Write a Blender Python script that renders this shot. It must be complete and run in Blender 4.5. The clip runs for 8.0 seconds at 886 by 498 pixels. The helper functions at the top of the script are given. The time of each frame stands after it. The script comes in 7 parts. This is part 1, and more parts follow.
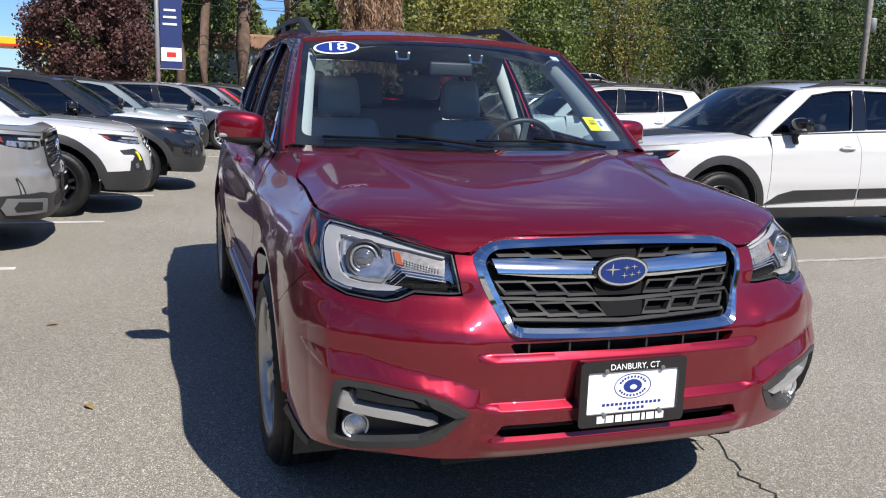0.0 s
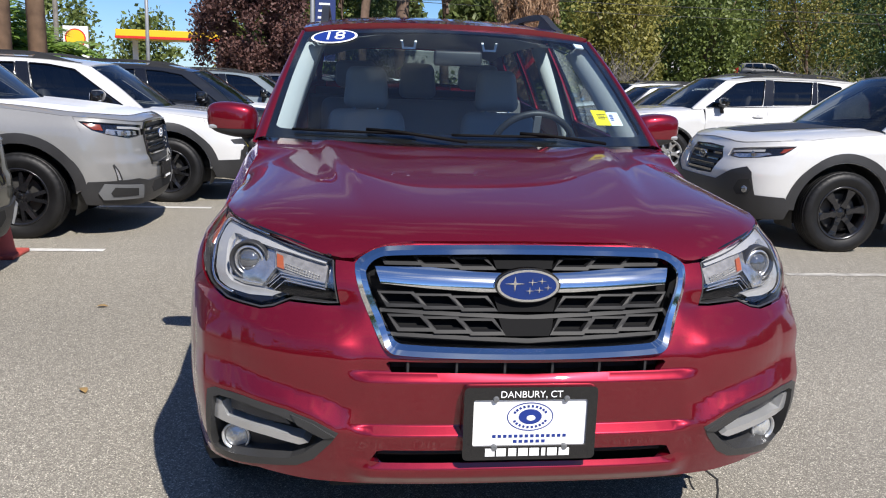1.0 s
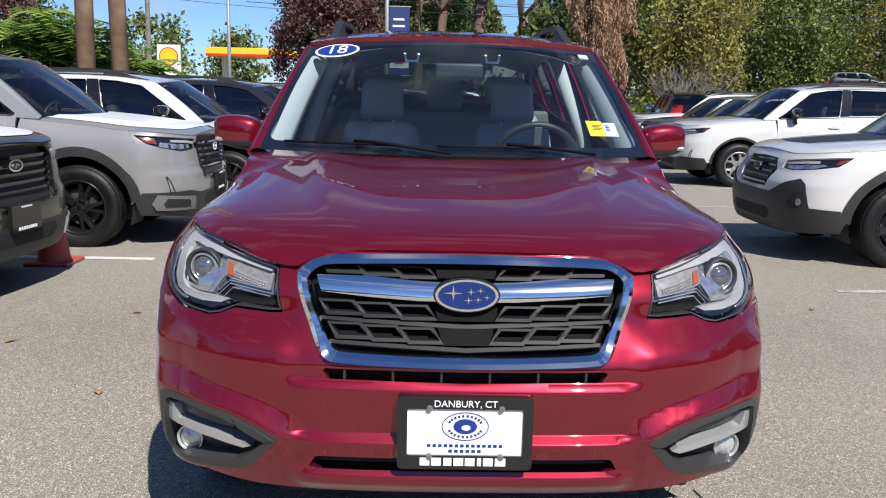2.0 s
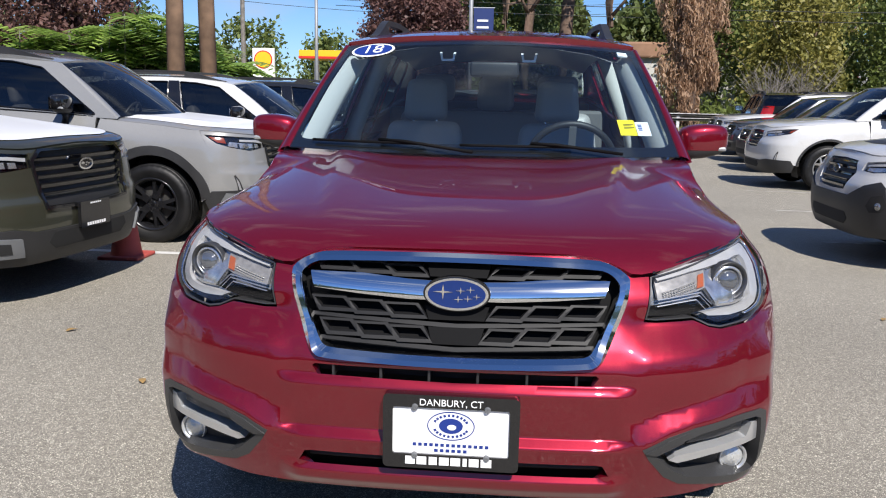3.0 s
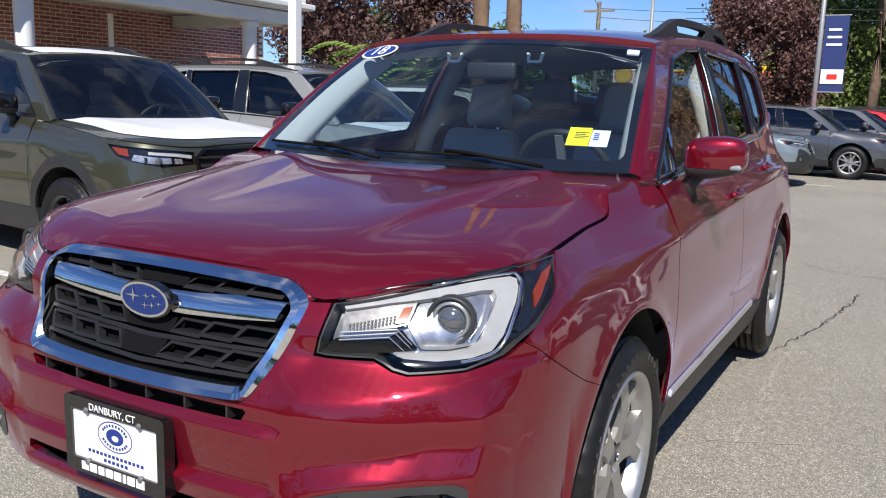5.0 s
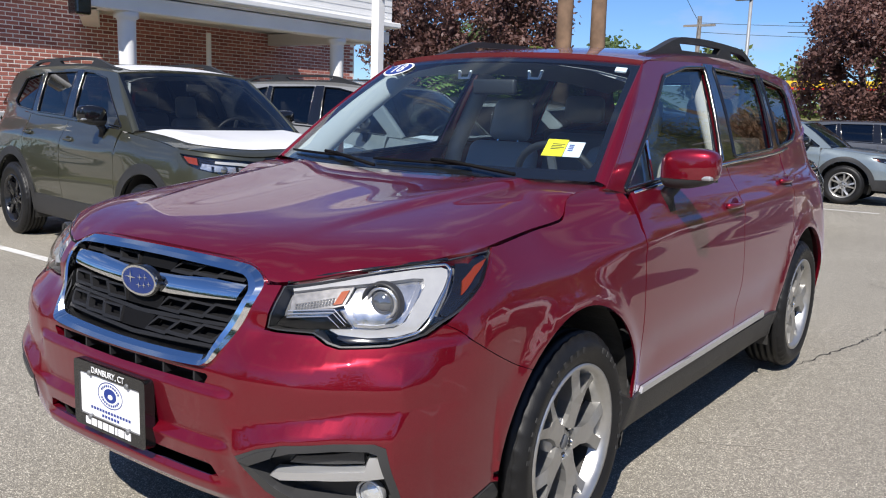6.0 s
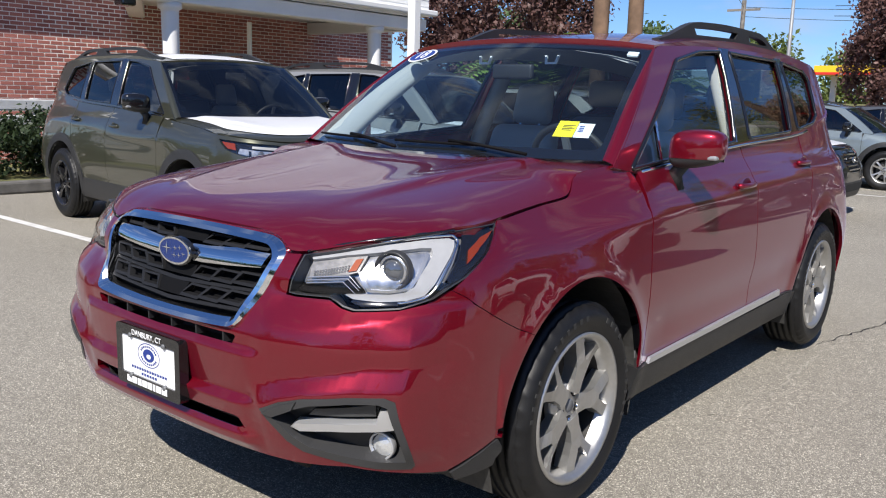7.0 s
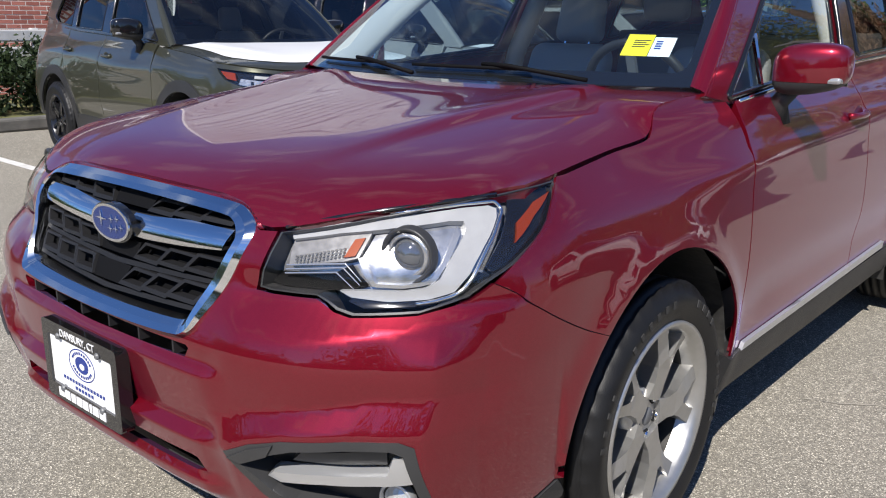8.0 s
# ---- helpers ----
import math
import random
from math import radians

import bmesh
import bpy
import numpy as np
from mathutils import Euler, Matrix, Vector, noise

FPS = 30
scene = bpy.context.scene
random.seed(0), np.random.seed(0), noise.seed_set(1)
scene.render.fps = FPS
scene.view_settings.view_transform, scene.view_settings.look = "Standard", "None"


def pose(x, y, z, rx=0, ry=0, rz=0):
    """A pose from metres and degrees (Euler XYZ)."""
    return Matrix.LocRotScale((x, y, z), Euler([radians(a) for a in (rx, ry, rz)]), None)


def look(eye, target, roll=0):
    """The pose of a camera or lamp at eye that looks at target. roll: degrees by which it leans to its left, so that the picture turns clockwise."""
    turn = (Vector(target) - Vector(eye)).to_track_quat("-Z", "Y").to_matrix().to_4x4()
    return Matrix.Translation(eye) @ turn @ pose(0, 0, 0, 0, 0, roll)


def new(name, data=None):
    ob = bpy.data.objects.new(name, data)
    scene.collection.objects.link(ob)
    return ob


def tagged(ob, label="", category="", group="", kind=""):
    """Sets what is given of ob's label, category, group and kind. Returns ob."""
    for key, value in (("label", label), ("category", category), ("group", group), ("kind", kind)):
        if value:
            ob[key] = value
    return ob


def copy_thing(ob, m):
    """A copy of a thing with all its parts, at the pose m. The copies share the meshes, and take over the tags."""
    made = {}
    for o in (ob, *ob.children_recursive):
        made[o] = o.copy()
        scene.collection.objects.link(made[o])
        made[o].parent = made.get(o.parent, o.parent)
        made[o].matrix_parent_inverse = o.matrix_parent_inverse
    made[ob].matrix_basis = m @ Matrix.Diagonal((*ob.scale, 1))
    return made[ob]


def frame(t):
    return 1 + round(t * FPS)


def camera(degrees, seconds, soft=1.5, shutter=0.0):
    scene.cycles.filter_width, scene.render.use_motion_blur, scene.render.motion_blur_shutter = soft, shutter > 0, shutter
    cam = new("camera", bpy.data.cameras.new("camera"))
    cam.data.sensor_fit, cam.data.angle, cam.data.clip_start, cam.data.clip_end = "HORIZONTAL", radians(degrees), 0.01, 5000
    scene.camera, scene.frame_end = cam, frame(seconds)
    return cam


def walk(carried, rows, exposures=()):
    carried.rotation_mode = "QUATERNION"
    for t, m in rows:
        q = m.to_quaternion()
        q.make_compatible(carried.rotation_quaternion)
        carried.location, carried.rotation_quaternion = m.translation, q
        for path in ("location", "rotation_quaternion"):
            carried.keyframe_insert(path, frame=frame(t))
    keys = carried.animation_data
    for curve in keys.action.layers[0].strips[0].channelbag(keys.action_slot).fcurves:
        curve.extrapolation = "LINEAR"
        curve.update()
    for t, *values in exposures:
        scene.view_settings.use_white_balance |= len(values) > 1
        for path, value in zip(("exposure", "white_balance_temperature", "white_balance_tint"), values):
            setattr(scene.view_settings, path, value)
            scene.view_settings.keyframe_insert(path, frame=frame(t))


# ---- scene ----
cam = camera(55.5, 8.0, 1.1)
PATH = [
    (0, (-1.221, -2.025, 1.336), (-0.601, -0.158, 0.976), 1.9),
    (0.5, (-0.816, -2.013, 1.332), (-0.402, -0.095, 0.948), 2.0),
    (1, (-0.466, -1.97, 1.357), (-0.224, -0.024, 0.965), 1.9),
    (1.2, (-0.304, -2.032, 1.366), (-0.118, -0.08, 0.967), 1.8),
    (2.3, (-0.094, -2.006, 1.359), (-0.091, -0.038, 0.999), 1.3),
    (2.5, (-0.069, -2.018, 1.375), (-0.101, -0.051, 1.011), 1.3),
    (3, (0.131, -1.993, 1.355), (-0.031, -0.034, 0.987), 1.2),
    (3.5, (0.519, -1.788, 1.347), (0.163, 0.144, 0.969), 1.3),
    (4, (0.97, -1.654, 1.346), (0.389, 0.223, 0.973), 1.5),
    (4.5, (1.258, -1.366, 1.334), (0.461, 0.433, 0.971), 1.7),
    (4.7, (1.376, -1.296, 1.339), (0.504, 0.467, 0.979), 1.7),
    (5.8, (1.899, -1.274, 1.344), (0.759, 0.337, 1.016), 1.9),
    (6, (2.002, -1.297, 1.348), (0.835, 0.294, 1.023), 1.9),
    (6.5, (2.155, -1.391, 1.343), (0.943, 0.165, 1.014), 1.9),
    (7, (2.18, -1.383, 1.336), (0.94, 0.146, 0.98), 1.6),
    (7.5, (2.086, -1.236, 1.326), (0.832, 0.264, 0.906), 1.1),
    (8, (1.716, -0.848, 1.292), (0.455, 0.615, 0.769), 0.5),
]
walk(cam, [(t, look(eye, target, roll)) for t, eye, target, roll in PATH])

# ---- world, sun ----
SUN = Vector((0.36, -0.88, 1.0)).normalized()
world = bpy.data.worlds.new("sky")
scene.world = world
world.use_nodes = True
wn, wl = world.node_tree.nodes, world.node_tree.links
sky = wn.new("ShaderNodeTexSky")
sky.sky_type = "NISHITA"
sky.sun_disc = False
sky.sun_elevation = math.asin(SUN.z)
sky.sun_rotation = math.atan2(SUN.x, SUN.y)
sky.altitude = 1200
sky.air_density, sky.dust_density, sky.ozone_density = 1.0, 0.15, 2.5
# fair-weather clouds
wtc = wn.new("ShaderNodeTexCoord")
wmap = wn.new("ShaderNodeMapping")
wmap.inputs["Scale"].default_value = (1.0, 1.0, 3.2)
wno = wn.new("ShaderNodeTexNoise")
wno.inputs["Scale"].default_value, wno.inputs["Detail"].default_value = 5.5, 9
wra = wn.new("ShaderNodeMapRange")
wra.inputs["From Min"].default_value, wra.inputs["From Max"].default_value = 0.53, 0.80
wra.inputs["To Max"].default_value = 0.85
wmx = wn.new("ShaderNodeMix")
wmx.data_type = "RGBA"
wmx.inputs["B"].default_value = (9.0, 7.2, 5.6, 1)
wl.new(wtc.outputs["Generated"], wmap.inputs[0])
wl.new(wmap.outputs[0], wno.inputs["Vector"])
wl.new(wno.outputs["Fac"], wra.inputs["Value"])
wl.new(wra.outputs[0], wmx.inputs["Factor"])
wl.new(sky.outputs[0], wmx.inputs["A"])
wti = wn.new("ShaderNodeVectorMath")
wti.operation = "MULTIPLY"
wti.inputs[1].default_value = (0.67, 0.91, 1.31)
wl.new(wmx.outputs["Result"], wti.inputs[0])
wl.new(wti.outputs[0], wn["Background"].inputs[0])
wn["Background"].inputs[1].default_value = 0.092
sun = new("sun", bpy.data.lights.new("sun", "SUN"))
sun.data.energy, sun.data.angle, sun.data.color = 6.5, radians(0.53), (1.0, 0.95, 0.895)
sun.matrix_world = look(SUN * 60, (0, 0, 0))
scene.view_settings.exposure = 0.07


# ---- materials ----
def material(name, colour, rough=0.5, metal=0.0, coat=0.0, coat_rough=0.03, vary=0.0, scale=6.0, bump=0.0, bump_scale=120.0, spec=0.5, transmission=0.0):
    m = bpy.data.materials.new(name)
    m.use_nodes = True
    n, l = m.node_tree.nodes, m.node_tree.links
    b = n["Principled BSDF"]
    b.inputs["Base Color"].default_value = (*colour, 1)
    b.inputs["Roughness"].default_value = rough
    b.inputs["Metallic"].default_value = metal
    b.inputs["Coat Weight"].default_value = coat
    b.inputs["Coat Roughness"].default_value = coat_rough
    b.inputs["Coat IOR"].default_value = 1.5
    b.inputs["Specular IOR Level"].default_value = spec
    b.inputs["Transmission Weight"].default_value = transmission
    tc = n.new("ShaderNodeTexCoord")
    if vary:
        no = n.new("ShaderNodeTexNoise")
        no.inputs["Scale"].default_value = scale
        no.inputs["Detail"].default_value = 6
        l.new(tc.outputs["Object"], no.inputs["Vector"])
        ra = n.new("ShaderNodeValToRGB")
        ra.color_ramp.elements[0].position, ra.color_ramp.elements[1].position = 0.3, 0.7
        ra.color_ramp.elements[0].color = (*[c * (1 - vary) for c in colour], 1)
        ra.color_ramp.elements[1].color = (*[min(1, c * (1 + vary)) for c in colour], 1)
        l.new(no.outputs["Fac"], ra.inputs[0])
        l.new(ra.outputs[0], b.inputs["Base Color"])
        mr = n.new("ShaderNodeMapRange")
        mr.inputs["To Min"].default_value, mr.inputs["To Max"].default_value = max(0.02, rough - 0.08), min(1, rough + 0.08)
        l.new(no.outputs["Fac"], mr.inputs["Value"])
        l.new(mr.outputs[0], b.inputs["Roughness"])
    if bump:
        nb = n.new("ShaderNodeTexNoise")
        nb.inputs["Scale"].default_value = bump_scale
        nb.inputs["Detail"].default_value = 4
        l.new(tc.outputs["Object"], nb.inputs["Vector"])
        bp = n.new("ShaderNodeBump")
        bp.inputs["Strength"].default_value = bump
        bp.inputs["Distance"].default_value = 0.004
        l.new(nb.outputs["Fac"], bp.inputs["Height"])
        l.new(bp.outputs[0], b.inputs["Normal"])
    return m


def paint(name, colour, metal=0.0, rough=0.35, coat=1.0):
    """Clear-coated car paint: a fine flake under a polished coat, with faint dust."""
    m = material(name, colour, rough, metal, coat, 0.02, spec=0.15)
    m.node_tree.nodes["Principled BSDF"].inputs["Coat IOR"].default_value = 1.64
    n, l = m.node_tree.nodes, m.node_tree.links
    b = n["Principled BSDF"]
    tc = n.new("ShaderNodeTexCoord")
    fl = n.new("ShaderNodeTexVoronoi")
    fl.inputs["Scale"].default_value = 900
    l.new(tc.outputs["Object"], fl.inputs["Vector"])
    mx = n.new("ShaderNodeMix")
    mx.data_type = "RGBA"
    mx.inputs["A"].default_value = (*[c * 0.86 for c in colour], 1)
    mx.inputs["B"].default_value = (*[min(1, c * 1.14 + 0.004) for c in colour], 1)
    l.new(fl.outputs["Color"], mx.inputs["Factor"])
    du = n.new("ShaderNodeTexNoise")
    du.inputs["Scale"].default_value, du.inputs["Detail"].default_value = 7, 8
    l.new(tc.outputs["Object"], du.inputs["Vector"])
    cr = n.new("ShaderNodeMapRange")
    cr.inputs["From Min"].default_value, cr.inputs["From Max"].default_value = 0.45, 0.75
    cr.inputs["To Min"].default_value, cr.inputs["To Max"].default_value = 0.012, 0.05
    l.new(du.outputs["Fac"], cr.inputs["Value"])
    l.new(cr.outputs[0], b.inputs["Coat Roughness"])
    l.new(mx.outputs["Result"], b.inputs["Base Color"])
    return m


def glass(name, tint, ior=1.5, rough=0.0, dust=0.0):
    """Thin pane: tinted see-through with a Fresnel gloss and a little dust."""
    m = bpy.data.materials.new(name)
    m.use_nodes = True
    n, l = m.node_tree.nodes, m.node_tree.links
    n.remove(n["Principled BSDF"])
    tr = n.new("ShaderNodeBsdfTransparent")
    tr.inputs[0].default_value = (*tint, 1)
    gl = n.new("ShaderNodeBsdfGlossy")
    gl.inputs["Roughness"].default_value = rough
    lw = n.new("ShaderNodeLayerWeight")
    lw.inputs[0].default_value = 0.5
    pw = n.new("ShaderNodeMath")
    pw.operation = "POWER"
    pw.inputs[1].default_value = 5.0
    l.new(lw.outputs["Facing"], pw.inputs[0])
    fr = n.new("ShaderNodeMapRange")
    fr.inputs["To Min"].default_value, fr.inputs["To Max"].default_value = ((ior - 1) / (ior + 1)) ** 2, 1.0
    l.new(pw.outputs[0], fr.inputs["Value"])
    mix = n.new("ShaderNodeMixShader")
    l.new(fr.outputs[0], mix.inputs[0])
    l.new(tr.outputs[0], mix.inputs[1])
    l.new(gl.outputs[0], mix.inputs[2])
    if dust:
        df = n.new("ShaderNodeBsdfDiffuse")
        df.inputs[0].default_value = (0.75, 0.75, 0.72, 1)
        no = n.new("ShaderNodeTexNoise")
        no.inputs["Scale"].default_value, no.inputs["Detail"].default_value = 5, 7
        tc = n.new("ShaderNodeTexCoord")
        l.new(tc.outputs["Object"], no.inputs["Vector"])
        ra = n.new("ShaderNodeMapRange")
        ra.inputs["To Min"].default_value, ra.inputs["To Max"].default_value = dust * 0.5, dust * 1.5
        l.new(no.outputs["Fac"], ra.inputs["Value"])
        mx = n.new("ShaderNodeMixShader")
        l.new(ra.outputs[0], mx.inputs[0])
        l.new(mix.outputs[0], mx.inputs[1])
        l.new(df.outputs[0], mx.inputs[2])
        mix = mx
    l.new(mix.outputs[0], n["Material Output"].inputs[0])
    return m


RED = paint("red_paint_sky_sheen", (0.180, 0.0017, 0.0118), 0.57, 0.34)
# violet sheen tint stands in for blue sky mirrored in the clear coat
red_bsdf = RED.node_tree.nodes["Principled BSDF"]
red_bsdf.inputs["Sheen Weight"].default_value, red_bsdf.inputs["Sheen Roughness"].default_value = 0.11, 0.30
red_bsdf.inputs["Sheen Tint"].default_value = (0.42, 0.34, 0.85, 1)
WHITE_PAINT = paint("white_paint", (0.55, 0.55, 0.54), 0.0, 0.35)
GREY_PAINT = paint("warm_grey_paint", (0.255, 0.255, 0.25), 0.2, 0.35)
GREEN_PAINT = paint("olive_green_paint", (0.055, 0.056, 0.038), 0.45, 0.35)
BLACK_PAINT = paint("black_paint", (0.012, 0.013, 0.015), 0.2, 0.3)
SILVER_PAINT = paint("silver_paint", (0.45, 0.46, 0.47), 0.6, 0.33)
DARK_PAINT = paint("graphite_paint", (0.08, 0.085, 0.095), 0.4, 0.33)
BLUEGREY_PAINT = paint("blue_grey_paint", (0.16, 0.195, 0.215), 0.2, 0.33)
BRIGHT_RED = paint("bright_red_paint", (0.45, 0.008, 0.012), 0.1, 0.33)
FILM = material("white_protective_film", (0.80, 0.81, 0.83), 0.28, coat=0.2, bump=0.05, bump_scale=14)
BLACK_PLASTIC = material("black_grained_plastic", (0.022, 0.022, 0.023), 0.5, vary=0.15, bump=0.12, bump_scale=900)
GLOSS_BLACK = material("gloss_black_plastic", (0.008, 0.008, 0.009), 0.12, coat=0.6)
GREY_PLASTIC = material("grey_plastic", (0.13, 0.135, 0.14), 0.45, bump=0.08, bump_scale=700)
RUBBER = material("tyre_rubber", (0.009, 0.009, 0.0095), 0.48, vary=0.25, scale=12, bump=0.15, bump_scale=300, spec=0.3)
SIDEWALL = material("raised_tyre_marking", (0.024, 0.024, 0.024), 0.6)
CHROME = material("chrome", (0.86, 0.87, 0.88), 0.09, 1.0)
SATIN = material("satin_silver", (0.66, 0.67, 0.68), 0.28, 0.7)
ALLOY = material("machined_alloy", (0.44, 0.435, 0.42), 0.36, 0.8, coat=0.25, vary=0.05, scale=40)
DARK_ALLOY = material("dark_alloy", (0.016, 0.016, 0.018), 0.25, 0.3, coat=0.5)
LAMP_WHITE = material("bright_lamp_reflector", (0.62, 0.625, 0.63), 0.20, 0.85, vary=0.25, scale=40)
LAMP_FRAME = material("silvered_lamp_frame", (0.60, 0.605, 0.61), 0.24, 0.8)
LAMP_DRL = material("white_light_guide", (0.35, 0.355, 0.36), 0.35, coat=0.4, vary=0.06, scale=30)
TURN_LENS = material("ribbed_clear_lens", (0.27, 0.265, 0.26), 0.35, 0.3, vary=0.25, scale=60)
LAMP_SILVER = material("satin_lamp_bowl", (0.50, 0.505, 0.51), 0.22, 0.75, vary=0.25, scale=50)
BEZEL = material("charcoal_bezel_plastic", (0.036, 0.036, 0.037), 0.40, vary=0.1, bump=0.1, bump_scale=900)
SLAT = material("black_slat_plastic", (0.004, 0.004, 0.0045), 0.7, spec=0.12)
DEEP_AMBER = material("dark_amber_lens", (0.20, 0.028, 0.005), 0.15, coat=0.5)
ACCENT_GREY = material("dull_grey_plastic", (0.014, 0.014, 0.015), 0.5, 0.0, spec=0.22)
AMBER = material("amber_lens", (0.34, 0.085, 0.030), 0.2, coat=0.5)
REDLENS = material("red_lens", (0.40, 0.01, 0.012), 0.12, coat=0.6)
CLEAR = glass("clear_lens", (0.95, 0.95, 0.96), 1.5)
WINDSCREEN = glass("windscreen_glass", (0.72, 0.90, 0.97), 1.95, dust=0.004)
TINTED = glass("tinted_glass", (0.24, 0.26, 0.25), 1.85)
SIDEGLASS = glass("side_glass", (0.72, 0.79, 0.78), 1.95)
DARKGLASS = glass("dark_car_glass", (0.085, 0.092, 0.095), 1.85)
PRIVACY = glass("privacy_glass", (0.035, 0.038, 0.04), 1.85)
SEAT = material("grey_leather", (0.33, 0.33, 0.333), 0.42, bump=0.2, bump_scale=400)
TRIM_BLACK = material("soft_black_trim", (0.105, 0.107, 0.112), 0.7, bump=0.1, bump_scale=500)
TRIM_LIGHT = material("pale_grey_headlining", (0.48, 0.48, 0.46), 0.85, bump=0.1, bump_scale=300)
# underbody parts, and near-black stand-in for shade in openings
DARK_VOID = material("dark_underbody_and_shade", (0.012, 0.012, 0.012), 0.85)
BLUE = material("blue_print", (0.012, 0.035, 0.22), 0.35)
WHITE = material("white_print", (0.82, 0.82, 0.82), 0.4)
YELLOW = material("yellow_paper", (0.85, 0.68, 0.02), 0.55)
BADGE_BLUE = material("blue_badge_enamel", (0.008, 0.035, 0.19), 0.12, 0.4, coat=0.5)


# ---- building helpers ----
from mathutils import geometry

def mesh_ob(name, bm, mat, parent=None, label="", normals=None, smooth_all=True):
    me = bpy.data.meshes.new(name)
    bm.to_mesh(me)
    bm.free()
    if smooth_all:
        me.polygons.foreach_set("use_smooth", [True] * len(me.polygons))
    if normals is not None:
        me.normals_split_custom_set_from_vertices(normals)
    me.materials.append(mat)
    ob = new(name, me)
    if parent is not None:
        ob.parent = parent
    if label:
        ob["label"] = label
    return ob


def part(name, bm, mat, parent, label="", smooth_all=False):
    return mesh_ob(name, bm, mat, parent, label, None, smooth_all)


def thing(name, label, category, at=(0, 0, 0), turn=0.0, group=""):
    e = new(name)
    e.empty_display_size = 0.2
    e.matrix_basis = pose(*at, 0, 0, turn)
    return tagged(e, label, category, group)


def box(sx, sy, sz, at=(0, 0, 0), bevel=0.0, seg=2, bm=None, m=None):
    b = bmesh.new()
    bmesh.ops.create_cube(b, size=1.0)
    bmesh.ops.scale(b, vec=(sx, sy, sz), verts=b.verts)
    if bevel:
        bmesh.ops.bevel(b, geom=b.edges[:], offset=bevel, segments=seg, affect="EDGES", profile=0.5)
    bmesh.ops.transform(b, matrix=(m or Matrix()) if m else Matrix.Translation(at), verts=b.verts)
    return join(bm, b)


def join(bm, b):
    if bm is None:
        return b
    me = bpy.data.meshes.new("tmp")
    b.to_mesh(me)
    b.free()
    bm.from_mesh(me)
    bpy.data.meshes.remove(me)
    return bm


def lathe(profile, n=48, axis="X", at=(0, 0, 0), bm=None):
    """Turned ring: profile of (radius, along) round the axis."""
    b = bmesh.new()
    rings = []
    for i in range(n):
        a = 2 * math.pi * i / n
        ring = []
        for r, h in profile:
            c, s = r * math.cos(a), r * math.sin(a)
            p = {"X": (h, c, s), "Y": (c, h, s), "Z": (c, s, h)}[axis]
            ring.append(b.verts.new(Vector(p) + Vector(at)))
        rings.append(ring)
    for i in range(n):
        r0, r1 = rings[i], rings[(i + 1) % n]
        for j in range(len(profile) - 1):
            b.faces.new((r0[j], r0[j + 1], r1[j + 1], r1[j]))
    bmesh.ops.recalc_face_normals(b, faces=b.faces[:])
    return join(bm, b)


def tube(points, radius, n=8, bm=None, flat=1.0, taper=None, closed=False):
    """A round bar along points; flat squeezes it in its second direction."""
    b = bmesh.new()
    pts = [Vector(p) for p in points]
    rings = []
    for i, p in enumerate(pts):
        t = (pts[(i + 1) % len(pts)] - pts[i - 1]) if closed else (pts[min(i + 1, len(pts) - 1)] - pts[max(i - 1, 0)])
        t.normalize()
        u = t.cross(Vector((0, 0, 1)))
        if u.length < 1e-3:
            u = t.cross(Vector((1, 0, 0)))
        u.normalize()
        v = u.cross(t)
        r = radius if taper is None else radius * taper[i]
        rings.append([b.verts.new(p + u * r * math.cos(2 * math.pi * k / n) + v * r * flat * math.sin(2 * math.pi * k / n)) for k in range(n)])
    m = len(rings)
    for i in range(m if closed else m - 1):
        for k in range(n):
            b.faces.new((rings[i][k], rings[i][(k + 1) % n], rings[(i + 1) % m][(k + 1) % n], rings[(i + 1) % m][k]))
    if not closed:
        b.faces.new(rings[0][::-1])
        b.faces.new(rings[-1])
    bmesh.ops.recalc_face_normals(b, faces=b.faces[:])
    return join(bm, b)


def plate(outline, fn, depth, holes=(), bm=None):
    """A flat shape of 2D outline, placed by fn(u, v, w) with w from 0 to depth."""
    b = bmesh.new()
    allp, edges = [], []
    for loop in (outline, *holes):
        k = len(allp)
        allp += [Vector((p[0], p[1])) for p in loop]
        edges += [(k + i, k + (i + 1) % len(loop)) for i in range(len(loop))]
    vs, es, fs, *_ = geometry.delaunay_2d_cdt(allp, edges, [], 0, 1e-7)
    keep = [f for f in fs if inside(sum((vs[i] for i in f), Vector((0, 0))) / len(f), outline) and not any(inside(sum((vs[i] for i in f), Vector((0, 0))) / len(f), h) for h in holes)]
    top = [b.verts.new(fn(v.x, v.y, depth)) for v in vs]
    bot = [b.verts.new(fn(v.x, v.y, 0.0)) for v in vs]
    for f in keep:
        b.faces.new([top[i] for i in f])
        b.faces.new([bot[i] for i in reversed(f)])
    count = {}
    for f in keep:
        for i in range(len(f)):
            count.setdefault(tuple(sorted((f[i], f[(i + 1) % len(f)]))), []).append((f[i], f[(i + 1) % len(f)]))
    for e in count.values():
        if len(e) == 1:
            i, j = e[0]
            b.faces.new((top[i], bot[i], bot[j], top[j]))
    bmesh.ops.delete(b, geom=[v for v in b.verts if not v.link_faces], context="VERTS")
    bmesh.ops.recalc_face_normals(b, faces=b.faces[:])
    return join(bm, b)


def inside(p, poly):
    x, y, hit = p[0], p[1], False
    for i in range(len(poly)):
        x0, y0, x1, y1 = poly[i - 1][0], poly[i - 1][1], poly[i][0], poly[i][1]
        if (y0 > y) != (y1 > y) and x < (x1 - x0) * (y - y0) / (y1 - y0) + x0:
            hit = not hit
    return hit


